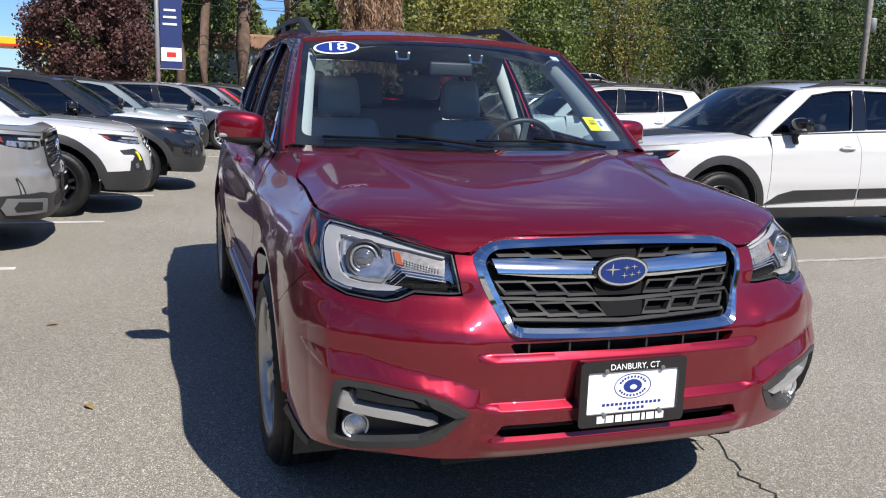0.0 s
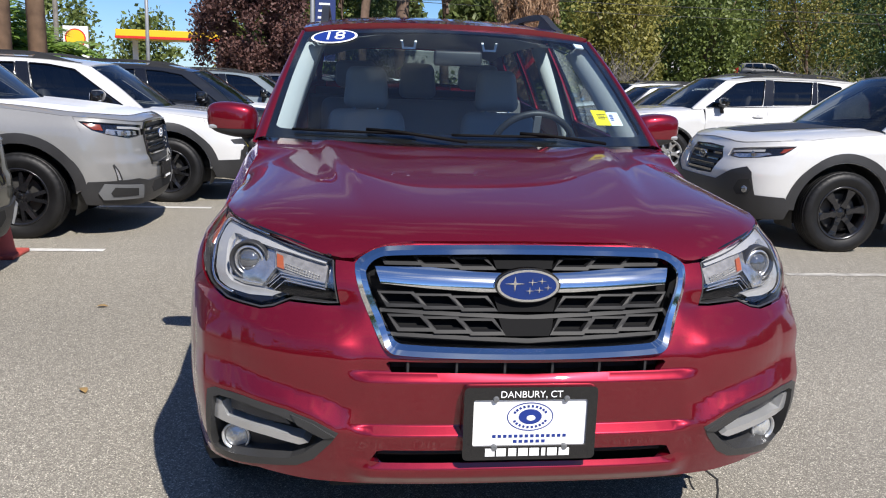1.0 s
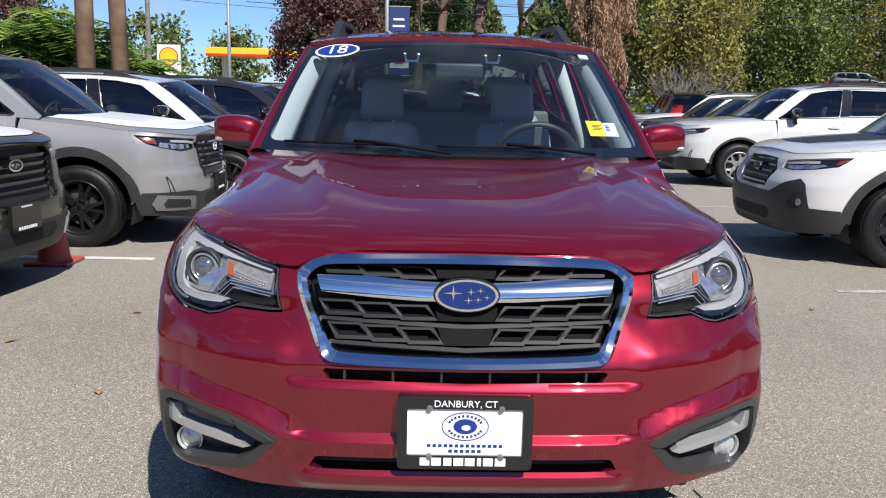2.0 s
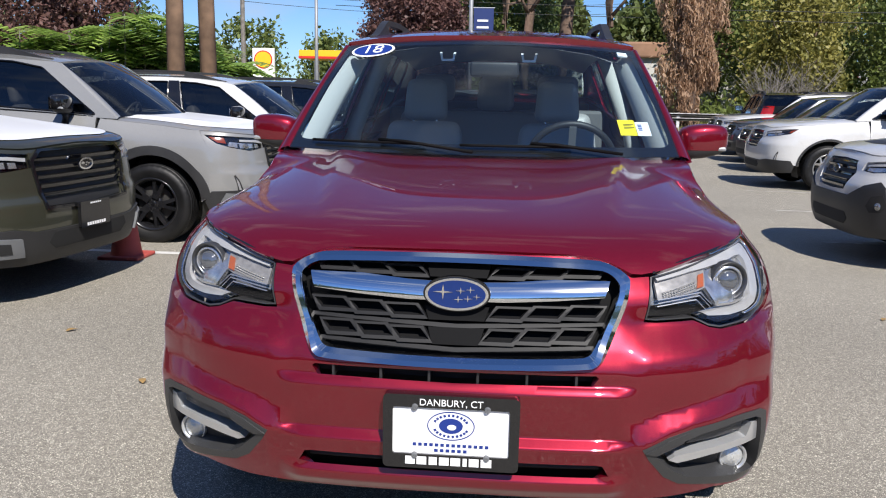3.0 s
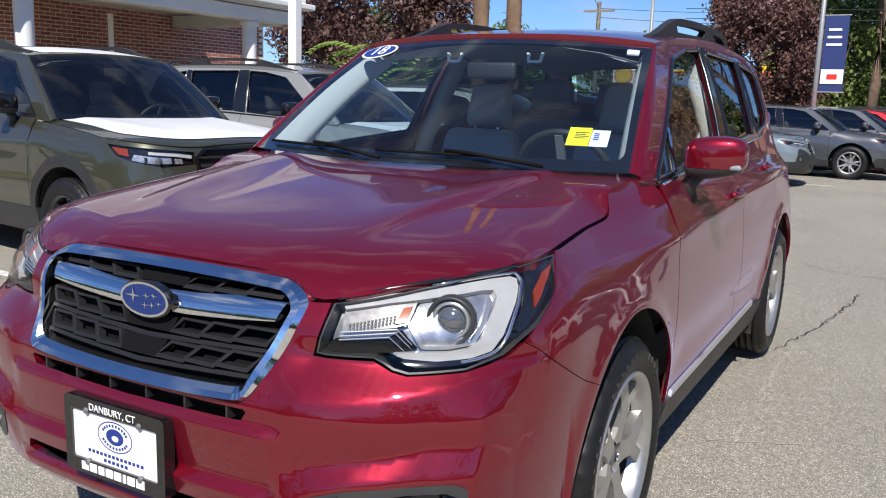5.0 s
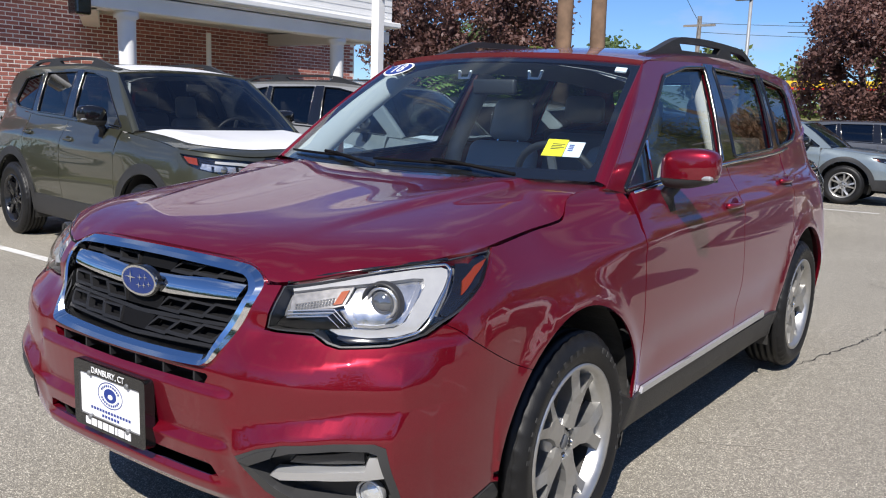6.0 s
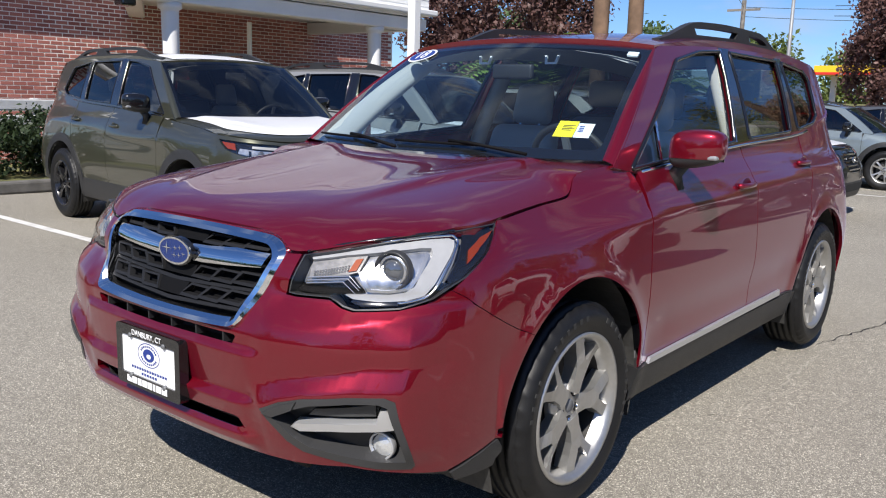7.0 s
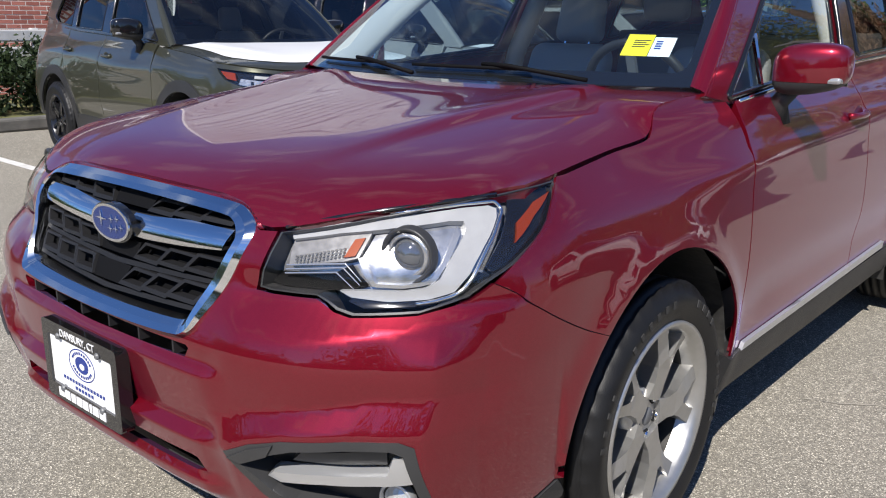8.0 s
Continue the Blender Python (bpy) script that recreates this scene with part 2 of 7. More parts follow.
def inside_many(P, poly):
    hit = np.zeros(len(P), bool)
    for i in range(len(poly)):
        x0, y0, x1, y1 = poly[i - 1][0], poly[i - 1][1], poly[i][0], poly[i][1]
        if y0 == y1:
            continue
        c = ((y0 > P[:, 1]) != (y1 > P[:, 1])) & (P[:, 0] < (x1 - x0) * (P[:, 1] - y0) / (y1 - y0) + x0)
        hit ^= c
    return hit


def dense(loop, step):
    out = []
    for i in range(len(loop)):
        a, b = Vector(loop[i][:2]), Vector(loop[(i + 1) % len(loop)][:2])
        n = max(1, int(math.ceil((b - a).length / step)))
        out += [a.lerp(b, k / n) for k in range(n)]
    return out


def rounded(loop, radius, n=4):
    """The loop with its corners rounded."""
    out = []
    for i in range(len(loop)):
        p, a, b = Vector(loop[i]), Vector(loop[i - 1]), Vector(loop[(i + 1) % len(loop)])
        r = min(radius, (a - p).length * 0.45, (b - p).length * 0.45)
        u, v = p + (a - p).normalized() * r, p + (b - p).normalized() * r
        out += [tuple((u * (1 - t) ** 2 + p * 2 * t * (1 - t) + v * t * t)) for t in (k / n for k in range(n + 1))]
    return out


def arc(cy, cz, r, a0, a1, n=16):
    return [(cy + r * math.cos(radians(a0 + (a1 - a0) * i / n)), cz + r * math.sin(radians(a0 + (a1 - a0) * i / n))) for i in range(n + 1)]


def panel(name, outline, fn, step, mat, parent, holes=(), depth=0.018, label="", lift=0.0, mirror=False, smooth_step=0.012, creases=()):
    """A thin shell cut to a 2D outline and laid on the surface fn(u, v), with returned edges. creases: lines along which the mesh is to break."""
    loops = [dense(outline, step)] + [dense(h, step) for h in holes]
    pts, edges = [], []
    for lp in loops:
        k = len(pts)
        pts += lp
        edges += [(k + i, k + (i + 1) % len(lp)) for i in range(len(lp))]
    for line in creases:
        k = len(pts)
        way = []
        for a, b in zip(line, line[1:]):
            n = max(1, int(math.dist(a, b) / step))
            way += [Vector(a).lerp(Vector(b), i / n) for i in range(n)]
        pts += way + [Vector(line[-1])]
        edges += [(i, i + 1) for i in range(k, len(pts) - 1)]
    P = np.array([tuple(p) for p in pts])
    lo, hi = P.min(0), P.max(0)
    gx, gy = np.meshgrid(np.arange(lo[0] + step / 2, hi[0], step), np.arange(lo[1] + step / 2, hi[1], step))
    G = np.stack([gx.ravel(), gy.ravel()], 1)
    G = G[inside_many(G, loops[0])]
    for lp in loops[1:]:
        G = G[~inside_many(G, lp)]
    if len(G):
        far = np.ones(len(G), bool)
        for q in P:
            far &= ((G - q) ** 2).sum(1) > (0.45 * step) ** 2
        G = G[far]
    vs, es, fs, *_ = geometry.delaunay_2d_cdt(pts + [Vector(g) for g in G], edges, [], 0, 1e-7)
    C = np.array([tuple(sum((vs[i] for i in f), Vector((0, 0))) / len(f)) for f in fs])
    keep = inside_many(C, loops[0])
    for lp in loops[1:]:
        keep &= ~inside_many(C, lp)
    fs = [f for f, k in zip(fs, keep) if k]
    used = sorted({i for f in fs for i in f})
    mid, h, flip = Vector((0, 2.3, 0.7)), smooth_step, (-1 if mirror else 1)
    pos, nor = {}, {}
    for i in used:
        u, v = vs[i]
        p = fn(u, v)
        n = (fn(u + h, v) - fn(u - h, v)).cross(fn(u, v + h) - fn(u, v - h)).normalized()
        if n.dot(p - mid) < 0:
            n = -n
        p, n = p + n * lift, n.copy()
        pos[i], nor[i] = Vector((p.x * flip, p.y, p.z)), Vector((n.x * flip, n.y, n.z))
    bm = bmesh.new()
    bv, normals = {}, []
    for i in used:
        bv[i] = bm.verts.new(pos[i])
        normals.append(nor[i])
    count = {}
    for f in fs:
        a, b, c = (pos[i] for i in f[:3])
        f = list(f) if (b - a).cross(c - a).dot(nor[f[0]]) > 0 else list(f)[::-1]
        bm.faces.new([bv[i] for i in f])
        for i in range(len(f)):
            count.setdefault(tuple(sorted((f[i], f[(i + 1) % len(f)]))), []).append((f[i], f[(i + 1) % len(f)]))
    if depth:
        for e in count.values():
            if len(e) == 1:
                i, j = e[0]
                out = (pos[j] - pos[i]).cross(nor[i]).normalized()
                quad = [pos[j], pos[i], pos[i] - nor[i] * depth, pos[j] - nor[j] * depth]
                bm.faces.new([bm.verts.new(q) for q in quad])
                normals += [out] * 4
    return mesh_ob(name, bm, mat, parent, label, normals)


def curve(knots, values):
    """A smooth function through a few knots (monotone cubic)."""
    k, v = np.array(knots, float), np.array(values, float)
    h, d = np.diff(k), np.diff(v) / np.diff(k)
    m = np.zeros(len(k))
    m[0], m[-1] = d[0], d[-1]
    for i in range(1, len(k) - 1):
        if d[i - 1] * d[i] > 0:
            w1, w2 = 2 * h[i] + h[i - 1], h[i] + 2 * h[i - 1]
            m[i] = (w1 + w2) / (w1 / d[i - 1] + w2 / d[i])

    def f(x):
        if x <= k[0]:
            return float(v[0])
        if x >= k[-1]:
            return float(v[-1])
        i = int(np.searchsorted(k, x)) - 1
        t = (x - k[i]) / h[i]
        return float((2*t**3 - 3*t**2 + 1) * v[i] + (t**3 - 2*t**2 + t) * h[i] * m[i] + (3*t**2 - 2*t**3) * v[i+1] + (t**3 - t**2) * h[i] * m[i+1])
    return f


def smooth(a, b, x):
    t = min(1.0, max(0.0, (x - a) / (b - a)))
    return t * t * (3 - 2 * t)


class Shell:
    """The outer surfaces of a car: nose at y = 0, tail at y = length, x to the side, z up."""

    def __init__(self, length, half, corner, tail, nose, fender, door, hood, windscreen, roof, roof_drop, belt, header, n=3.4):
        self.length, self.half = length, half
        pts = []
        for i in range(41):
            a = i / 40 * math.pi / 2
            pts.append((half * math.sin(a) ** (2 / n), corner * (1 - math.cos(a) ** (2 / 2.6))))
        pts.append((half, length - tail))
        for i in range(1, 41):
            a = (1 - i / 40) * math.pi / 2
            pts.append((half * math.sin(a) ** (2 / 3.2), length - tail * (1 - math.cos(a) ** (2 / 2.4))))
        pts = np.array(pts)
        self.px, self.py = pts[:, 0], pts[:, 1]
        self.ps = np.concatenate([[0], np.cumsum(np.hypot(*np.diff(pts, axis=0).T))])
        self.total = float(self.ps[-1])
        self.nose, self.fender, self.door = curve(*nose), curve(*fender), curve(*door)
        self.hood_c, self.roof_c = curve(*hood), curve(*roof)
        self.ws, self.drop, self.belt, self.header = windscreen, roof_drop, belt, header
        self.corner = corner

    def sx(self, x):
        """Way round the outline to the place on the nose that lies x from the middle."""
        return float(np.interp(abs(x), self.px[:41], self.ps[:41]))

    def sy(self, y):
        """Way round the outline to the place on the flank at y."""
        return float(np.interp(y, self.py, self.ps))

    def side(self, s, z):
        x0, y0 = float(np.interp(s, self.ps, self.px)), float(np.interp(s, self.ps, self.py))
        b = smooth(0.75, 1.5, y0)
        w = self.fender(z) * (1 - b) + self.door(z) * b
        r = smooth(self.length * 0.7, self.length, y0)
        w -= 0.03 * r * smooth(0.5, 1.1, z)
        fade = 1 - smooth(0.0, self.corner * 1.7, y0)
        out, push = self.relief(s, y0, z)
        ty = smooth(self.length * 0.8, self.length, y0)
        return Vector((x0 * w / self.half + push * min(1.0, 1.3 * x0 / self.half), y0 - out + self.nose(z) * fade - 0.10 * ty * smooth(0.6, 1.1, z) , z))

    arches = ()
    pressed = False

    def relief(self, s, y, z):
        """Pressed lines: how far the nose stands forward and the flank stands out."""
        g = lambda c, w: math.exp(-((z - c) / w) ** 2)
        out = push = 0.0
        if s < 1.1 and self.pressed:
            mid_w, side_w = 1 - smooth(0.39, 0.46, s), smooth(0.40, 0.48, s) * (1 - smooth(0.93, 1.07, s))
            if mid_w:
                out += mid_w * float(np.interp(z, (.352, .385, .412, .421, .458, .505, .516, .640, .656, .690), (0, .022, .022, .008, .010, .012, -.012, .012, -.006, 0)))
            if side_w:
                shelf = float(np.interp(s, (.40, .50, .60, .73, .84, 1.0), (.718, .720, .728, .753, .768, .79)))
                fold = float(np.interp(s, (.45, .50, .60, .645, .75, .865), (.565, .585, .605, .614, .640, .646)))
                brow = float(np.interp(s, (.47, .53, .60, .72, .85), (.508, .540, .562, .576, .578)))
                out += side_w * float(np.interp(z, (.36, brow, brow + .008, fold, shelf - .002, shelf + .002, .80, .84), (0, .018, .016, -.008, .010, .010, -.012, 0)))
            edge = 0.012 * max(0.0, 1 - abs(s - 0.86) / 0.10) * smooth(0.35, 0.42, z) * (1 - smooth(0.70, 0.77, z))
            out += 0.8 * edge
            push += edge
        if y > 0.5:
            zc = 0.925 + 0.036 * (y - 1.0)
            d = z - zc
            push += 0.012 * (math.exp(-(d / 0.018) ** 2) if d > 0 else math.exp(-(d / 0.06) ** 2)) * smooth(0.9, 1.3, y) * (1 - smooth(self.length - 0.8, self.length - 0.3, y))
            push -= 0.012 * g(0.52, 0.07) * smooth(1.3, 1.6, y) * (1 - smooth(self.length * 0.62, self.length * 0.7, y))
            for cy, cz, r in self.arches:
                e = math.hypot(y - cy, z - cz) - r
                if -0.02 < e < 0.2:
                    push += 0.014 * math.exp(-(max(0.0, e) / 0.045) ** 2) * (1 if z > cz else 0.6)
        return out, push

    def set_hood(self, edge, seam, ridge=0.010, ridge_x=0.42):
        """edge: way round and height of the hood's front rim; seam: y and height of its side seam."""
        self.rim, self.seam, self.ridge, self.ridge_x = curve(*edge), curve(*seam), ridge, ridge_x
        pts = [self.side(s, self.rim(s)) for s in np.linspace(0, edge[0][-1], 60)]
        self.ex, self.ey, self.ez = (np.array([p[i] for p in pts]) for i in range(3))
        yy = np.linspace(self.ey[-1], seam[0][-1] + 0.15, 120)
        self.seam_y = yy
        self.seam_x = np.array([self.side(self.sy(y), self.seam(y))[0] for y in yy])
        ys = np.linspace(0.0, seam[0][-1] + 0.1, 60)
        mid = np.poly1d(np.polyfit(ys, [self.hood_c(y) for y in ys], 4))
        self.hood_m = lambda y: float(mid(y))

    def hood_edge(self, x):
        return float(np.interp(abs(x), self.ex, self.ey))

    def hood_side(self, y):
        return float(np.interp(y, self.seam_y, self.seam_x))

    def hood_base(self, a, y):
        xs = self.hood_side(y)
        c = self.seam(y) - (self.hood_m(y) - 0.035 * xs * xs)
        d = a - (self.ridge_x - 0.04 + 0.16 * (y - 0.3))
        r = 1.3 * self.ridge * (math.exp(-(d / 0.028) ** 2) if d > 0 else math.exp(-(d / 0.13) ** 2)) * smooth(0.2, 0.75, y)
        return self.hood_m(y) - 0.035 * a * a + c * (a / xs) ** 9 + r

    def hood(self, x, y):
        a = abs(x)
        e = self.hood_edge(a)
        d = self.hood_base(a, e) - float(np.interp(a, self.ex, self.ez))
        return Vector((x, y, self.hood_base(a, y) - d * math.exp(-max(-0.03, y - e) / 0.085)))

    def screen(self, u, v):
        """u from -1 to 1 across, v from 0 (cowl) to 1 (header)."""
        yb, zb, wb, yt, zt, wt = self.ws
        w = wb + (wt - wb) * v
        y = yb + (yt - yb) * v + (0.20 - 0.11 * v) * u * u
        z = zb + (zt - zb) * v - 0.03 * u * u * v + 0.02 * math.sin(math.pi * v)
        return Vector((w * u, y, z))

    def roof(self, x, y):
        return Vector((x, y, self.roof_c(y) - self.drop * (abs(x) / self.header) ** 2.6))

    def glass(self, y, z):
        xb, zb = self.belt
        t = (z - zb) / 0.465
        x = xb + (self.header + 0.005 - xb) * t + 0.012 * 4 * t * (1 - t)
        plan = float(np.interp(y, self.py, self.px)) / self.half if y > 2.5 else 1.0
        return Vector((x * plan * (1 - 0.05 * max(0.0, (y - 2.3) / 2.0) ** 2), y, z))


def hero_shell():
    sh = Shell(
        4.61, 0.89, 0.58, 0.72,
        nose=([.18, .28, .36, .46, .52, .62, .68, .73, .80, .86, .90, .95], [.085, .025, -.008, -.030, -.04, -.036, -.03, -.01, .03, .05, .075, .115]),
        fender=([.18, .30, .42, .55, .67, .80, .90, .97, 1.03, 1.08], [.82, .865, .885, .893, .895, .888, .862, .81, .77, .73]),
        door=([.18, .30, .42, .55, .67, .80, .90, .97, 1.03, 1.10, 1.25], [.80, .855, .875, .893, .897, .893, .882, .868, .845, .80, .745]),
        hood=([.0, .1, .3, .5, .8, 1.1, 1.4], [.99, 1.0, 1.025, 1.050, 1.090, 1.123, 1.148]),
        windscreen=(1.05, 1.132, .75, 1.74, 1.577, .63),
        roof=([1.7, 2.0, 2.4, 2.8, 3.4, 4.0, 4.4, 4.6], [1.588, 1.628, 1.662, 1.675, 1.665, 1.625, 1.57, 1.52]),
        roof_drop=.045, belt=(.802, 1.085), header=.63)
    sh.arches = ((0.93, 0.35, 0.435), (3.57, 0.35, 0.435))
    sh.pressed = True
    sh.set_hood(([0, .30, .38, .42, .455, .52, .667, .85, 1.0, 1.18], [.957, .953, .944, .930, .908, .915, .943, .970, .984, .992]), ([.55, .8, .96, 1.08, 1.345], [.992, 1.012, 1.026, 1.100, 1.120]))
    return sh

# ---- cars ----
LINER = material("dusty_wheel_liner", (0.034, 0.033, 0.031), 0.65, vary=0.4, scale=30, bump=0.4, bump_scale=80)
# barrel and disc metal, darkened to carry the shade inside the wheel
BARREL = material("shade_darkened_metal", (0.07, 0.068, 0.065), 0.5, 0.5, vary=0.2, scale=20)


def wheel(parent, x, y, r, width, rim_r, mat, style, side, label=""):
    """A wheel with its tyre, rim, spokes and hub; the outer face looks along side."""
    w = new("wheel")
    w.parent = parent
    w.location = (x, y, r)
    if label:
        w["label"] = label
    s, hw = side, width / 2
    prof = [(rim_r - 0.012, -hw * 0.8), (rim_r + 0.012, -hw * 0.98), ((r + rim_r) / 2, -hw * 1.06), (r - 0.03, -hw * 0.98), (r - 0.008, -hw * 0.82)]
    tread = []
    for k in range(5):
        a = -0.74 + k * 0.31
        tread += [(r, hw * a), (r, hw * (a + 0.24)), (r - 0.008, hw * (a + 0.245)), (r - 0.008, hw * (a + 0.305))]
    prof += tread + [(r - 0.008, hw * 0.84), (r - 0.03, hw * 0.98), ((r + rim_r) / 2 + 0.012, hw * 1.06), ((r + rim_r) / 2, hw * 1.065), ((r + rim_r) / 2 - 0.01, hw * 1.05), (rim_r + 0.012, hw * 0.98), (rim_r - 0.012, hw * 0.8)]
    bm = lathe([(a, b * s) for a, b in prof], 120)
    for v in bm.verts:
        rr = math.hypot(v.co.y, v.co.z)
        if rr > r - 0.020 and abs(v.co.x) > hw * 0.78 and int(round(math.atan2(v.co.z, v.co.y) / (2 * math.pi) * 120)) % 3 == 0:
            v.co.y, v.co.z = v.co.y * (1 - 0.007 / rr), v.co.z * (1 - 0.007 / rr)
    tyre = part("tyre", bm, RUBBER, w, smooth_all=True)
    if style == "y":
        for k in range(30):
            if k % 15 in (0, 1, 2, 3, 4, 5, 8, 9, 10, 11):
                rr = (r + rim_r) / 2 + 0.004
                part("sidewall_mark", box(0.003, 0.013, 0.018, m=pose(0, 0, 0, 360 / 30 * k * 0.62 + (140 if k > 14 else 0)) @ pose(hw * 1.066 * s, 0, rr)), SIDEWALL, tyre)
    part("rim_barrel", lathe([(rim_r - 0.03, -hw * 0.7 * s), (rim_r - 0.03, hw * 0.52 * s)], 64), DARK_ALLOY if mat is DARK_ALLOY else BARREL, w, smooth_all=True)
    rim = part("rim", lathe([(rim_r - 0.03, hw * 0.50 * s), (rim_r - 0.018, hw * 0.84 * s), (rim_r - 0.004, hw * 1.00 * s), (rim_r + 0.006, hw * 1.00 * s), (rim_r + 0.008, hw * 0.85 * s)], 64), mat, w, smooth_all=True)
    part("brake_disc", lathe([(0.03, -0.01 * s), (rim_r - 0.07, -0.01 * s), (rim_r - 0.07, 0.015 * s), (0.03, 0.015 * s)], 40), BARREL, w)
    part("brake_drum", lathe([(0.001, -hw * 0.6 * s), (rim_r - 0.02, -hw * 0.6 * s), (rim_r - 0.02, -hw * 0.45 * s), (0.001, -hw * 0.45 * s)], 32), DARK_VOID, w)
    face, hub = hw * 0.86 * s, hw * 0.66 * s
    count = 5 if style != "six" else 6
    for k in range(count):
        rot = pose(0, 0, 0, (360 / count * k - 20) * s)
        if style == "y":
            half = [(0.036, 0.045), (0.028, 0.085), (0.033, 0.125), (0.052, 0.165), (0.094, rim_r - 0.020), (0.046, rim_r - 0.008), (0.037, rim_r - 0.040), (0.007, 0.158)]
            outline = [(-u, v) for u, v in half] + half[::-1]
        elif style == "twin":
            outline = [(-0.034, 0.05), (-0.030, 0.10), (-0.050, rim_r - 0.02), (-0.022, rim_r - 0.014), (-0.006, 0.12), (0.006, 0.12), (0.045, rim_r - 0.014), (0.075, rim_r - 0.022), (0.034, 0.10), (0.034, 0.05)]
        else:
            outline = [(-0.030, 0.05), (-0.020, 0.12), (-0.038, rim_r - 0.02), (0.038, rim_r - 0.02), (0.020, 0.12), (0.030, 0.05)]

        def place(u, v, d, rot=rot):
            dish = (hub - face) * (1 - min(1.0, v / rim_r))
            crown = -0.012 * s * min(1.0, (abs(u) / 0.055) ** 2)
            return rot @ Vector((face + dish + crown - (0.045 - d) * s, u, v))
        part("spoke", plate(dense(outline, 0.014), place, 0.05), mat, rim)
    part("hub", lathe([(0.001, hub - 0.004 * s), (0.033, hub - 0.004 * s), (0.040, hub - 0.007 * s), (0.076, hub - 0.009 * s), (0.079, hub - 0.05 * s)], 40), mat, rim, smooth_all=True)
    part("hub_cap", lathe([(0.001, hub + 0.001 * s), (0.020, hub + 0.0005 * s), (0.024, hub - 0.004 * s)], 24), GLOSS_BLACK if mat is DARK_ALLOY else GREY_PLASTIC, rim, smooth_all=True)
    for k in range(5):
        a = radians(72 * k + 54)
        at = (0, 0.050 * math.cos(a), 0.050 * math.sin(a))
        # near-black ring in place of the shade round each nut
        part("lug_well_shade", lathe([(0.0165, hub - 0.0085 * s), (0.0165, hub - 0.004 * s), (0.012, hub - 0.004 * s)], 14, at=at), DARK_VOID, rim)
        part("lug_nut", lathe([(0.001, hub + 0.003 * s), (0.008, hub + 0.003 * s), (0.0105, hub - 0.001 * s), (0.0105, hub - 0.009 * s)], 12, at=at), CHROME if mat is not DARK_ALLOY else DARK_ALLOY, rim)
    return w


def seat(parent, x, y, mat, width=0.50, z=0.62):
    """Car seat: cushion, backrest and headrest."""
    s = new("seat")
    s.parent = parent
    s.location = (x, y, z)
    part("cushion", box(width, 0.50, 0.16, (0, 0, 0), 0.05, 4), mat, s, smooth_all=True)
    b = box(width * 0.94, 0.13, 0.56, (0, 0, 0), 0.055, 4)
    for v in b.verts:
        k = v.co.z / 0.6 + 0.5
        v.co.y -= 0.05 * (abs(v.co.x) / (width * 0.47)) ** 2 * (1 - 0.5 * k) if width < 0.8 else 0.0
        v.co.x *= 1 - 0.24 * k * k if width < 0.8 else 1.0
    bmesh.ops.transform(b, matrix=pose(0, 0.262, 0.305, -16), verts=b.verts)
    part("backrest", b, mat, s, smooth_all=True)
    h = box(0.235, 0.10, 0.215, (0, 0, 0), 0.045, 4)
    for v in h.verts:
        v.co.x *= 0.93 - 0.7 * v.co.z
    bmesh.ops.transform(h, matrix=pose(0, 0.375, 0.690, -12), verts=h.verts)
    part("headrest", h, mat, s, smooth_all=True)
    for q in (-0.06, 0.06):
        part("headrest_post", tube([(q, 0.34, 0.58), (q, 0.365, 0.68)], 0.006), CHROME, s)
    return s


def mirror(parent, sh, spec, sg, mat):
    """Door mirror on its foot."""
    m = new("door_mirror")
    m.parent = parent
    y, z = spec["mirror"]
    k = spec.get("mirror_x", 0.86)
    m.location = (sg * k, y, z)
    m.scale = (spec.get("mirror_scale", 1.0),) * 3
    b = bmesh.new()
    bmesh.ops.create_uvsphere(b, u_segments=28, v_segments=18, radius=1.0)
    for v in b.verts:
        x, yy, zz = v.co
        e = 0.55
        f = lambda c: math.copysign(abs(c) ** e, c)
        x, yy, zz = f(x), f(yy), f(zz)
        v.co = Vector((x * 0.118, yy * (0.055 if yy > 0 else 0.085) * (1 - 0.25 * max(0, x * sg)), zz * 0.082 * (1 - 0.16 * max(0.0, x * sg)) + 0.012 * x * sg))
        if v.co.y > 0.045:
            v.co.y = 0.045
    bmesh.ops.translate(b, vec=(0.048 * sg, 0, 0.03), verts=b.verts)
    low = b.copy()
    bmesh.ops.bisect_plane(b, geom=b.verts[:] + b.edges[:] + b.faces[:], plane_co=(0, 0, -0.012), plane_no=(0, 0, 1), clear_inner=True)
    bmesh.ops.bisect_plane(low, geom=low.verts[:] + low.edges[:] + low.faces[:], plane_co=(0, 0, -0.013), plane_no=(0, 0, 1), clear_outer=True)
    part("mirror_cap", b, mat, m, smooth_all=True)
    part("mirror_base", low, BLACK_PLASTIC, m, smooth_all=True)
    part("mirror_glass", box(0.19, 0.004, 0.11, (0.048 * sg, 0.047, 0.03), 0.0), CHROME, m)
    part("mirror_foot", tube([(-0.015 * sg, 0.0, -0.035), (-0.05 * sg, 0.0, -0.085), (-0.05 * sg, 0.01, -0.15)], 0.034, 12, flat=1.0, taper=[0.95, 0.9, 1.15]), BLACK_PLASTIC, m, smooth_all=True)
    part("turn_signal", box(0.045, 0.075, 0.020, (0.130 * sg, -0.03, -0.004), 0.008), CLEAR_GREY, m)
    return m


CLEAR_GREY = material("smoked_lens", (0.35, 0.36, 0.37), 0.12, 0.3, coat=0.5)


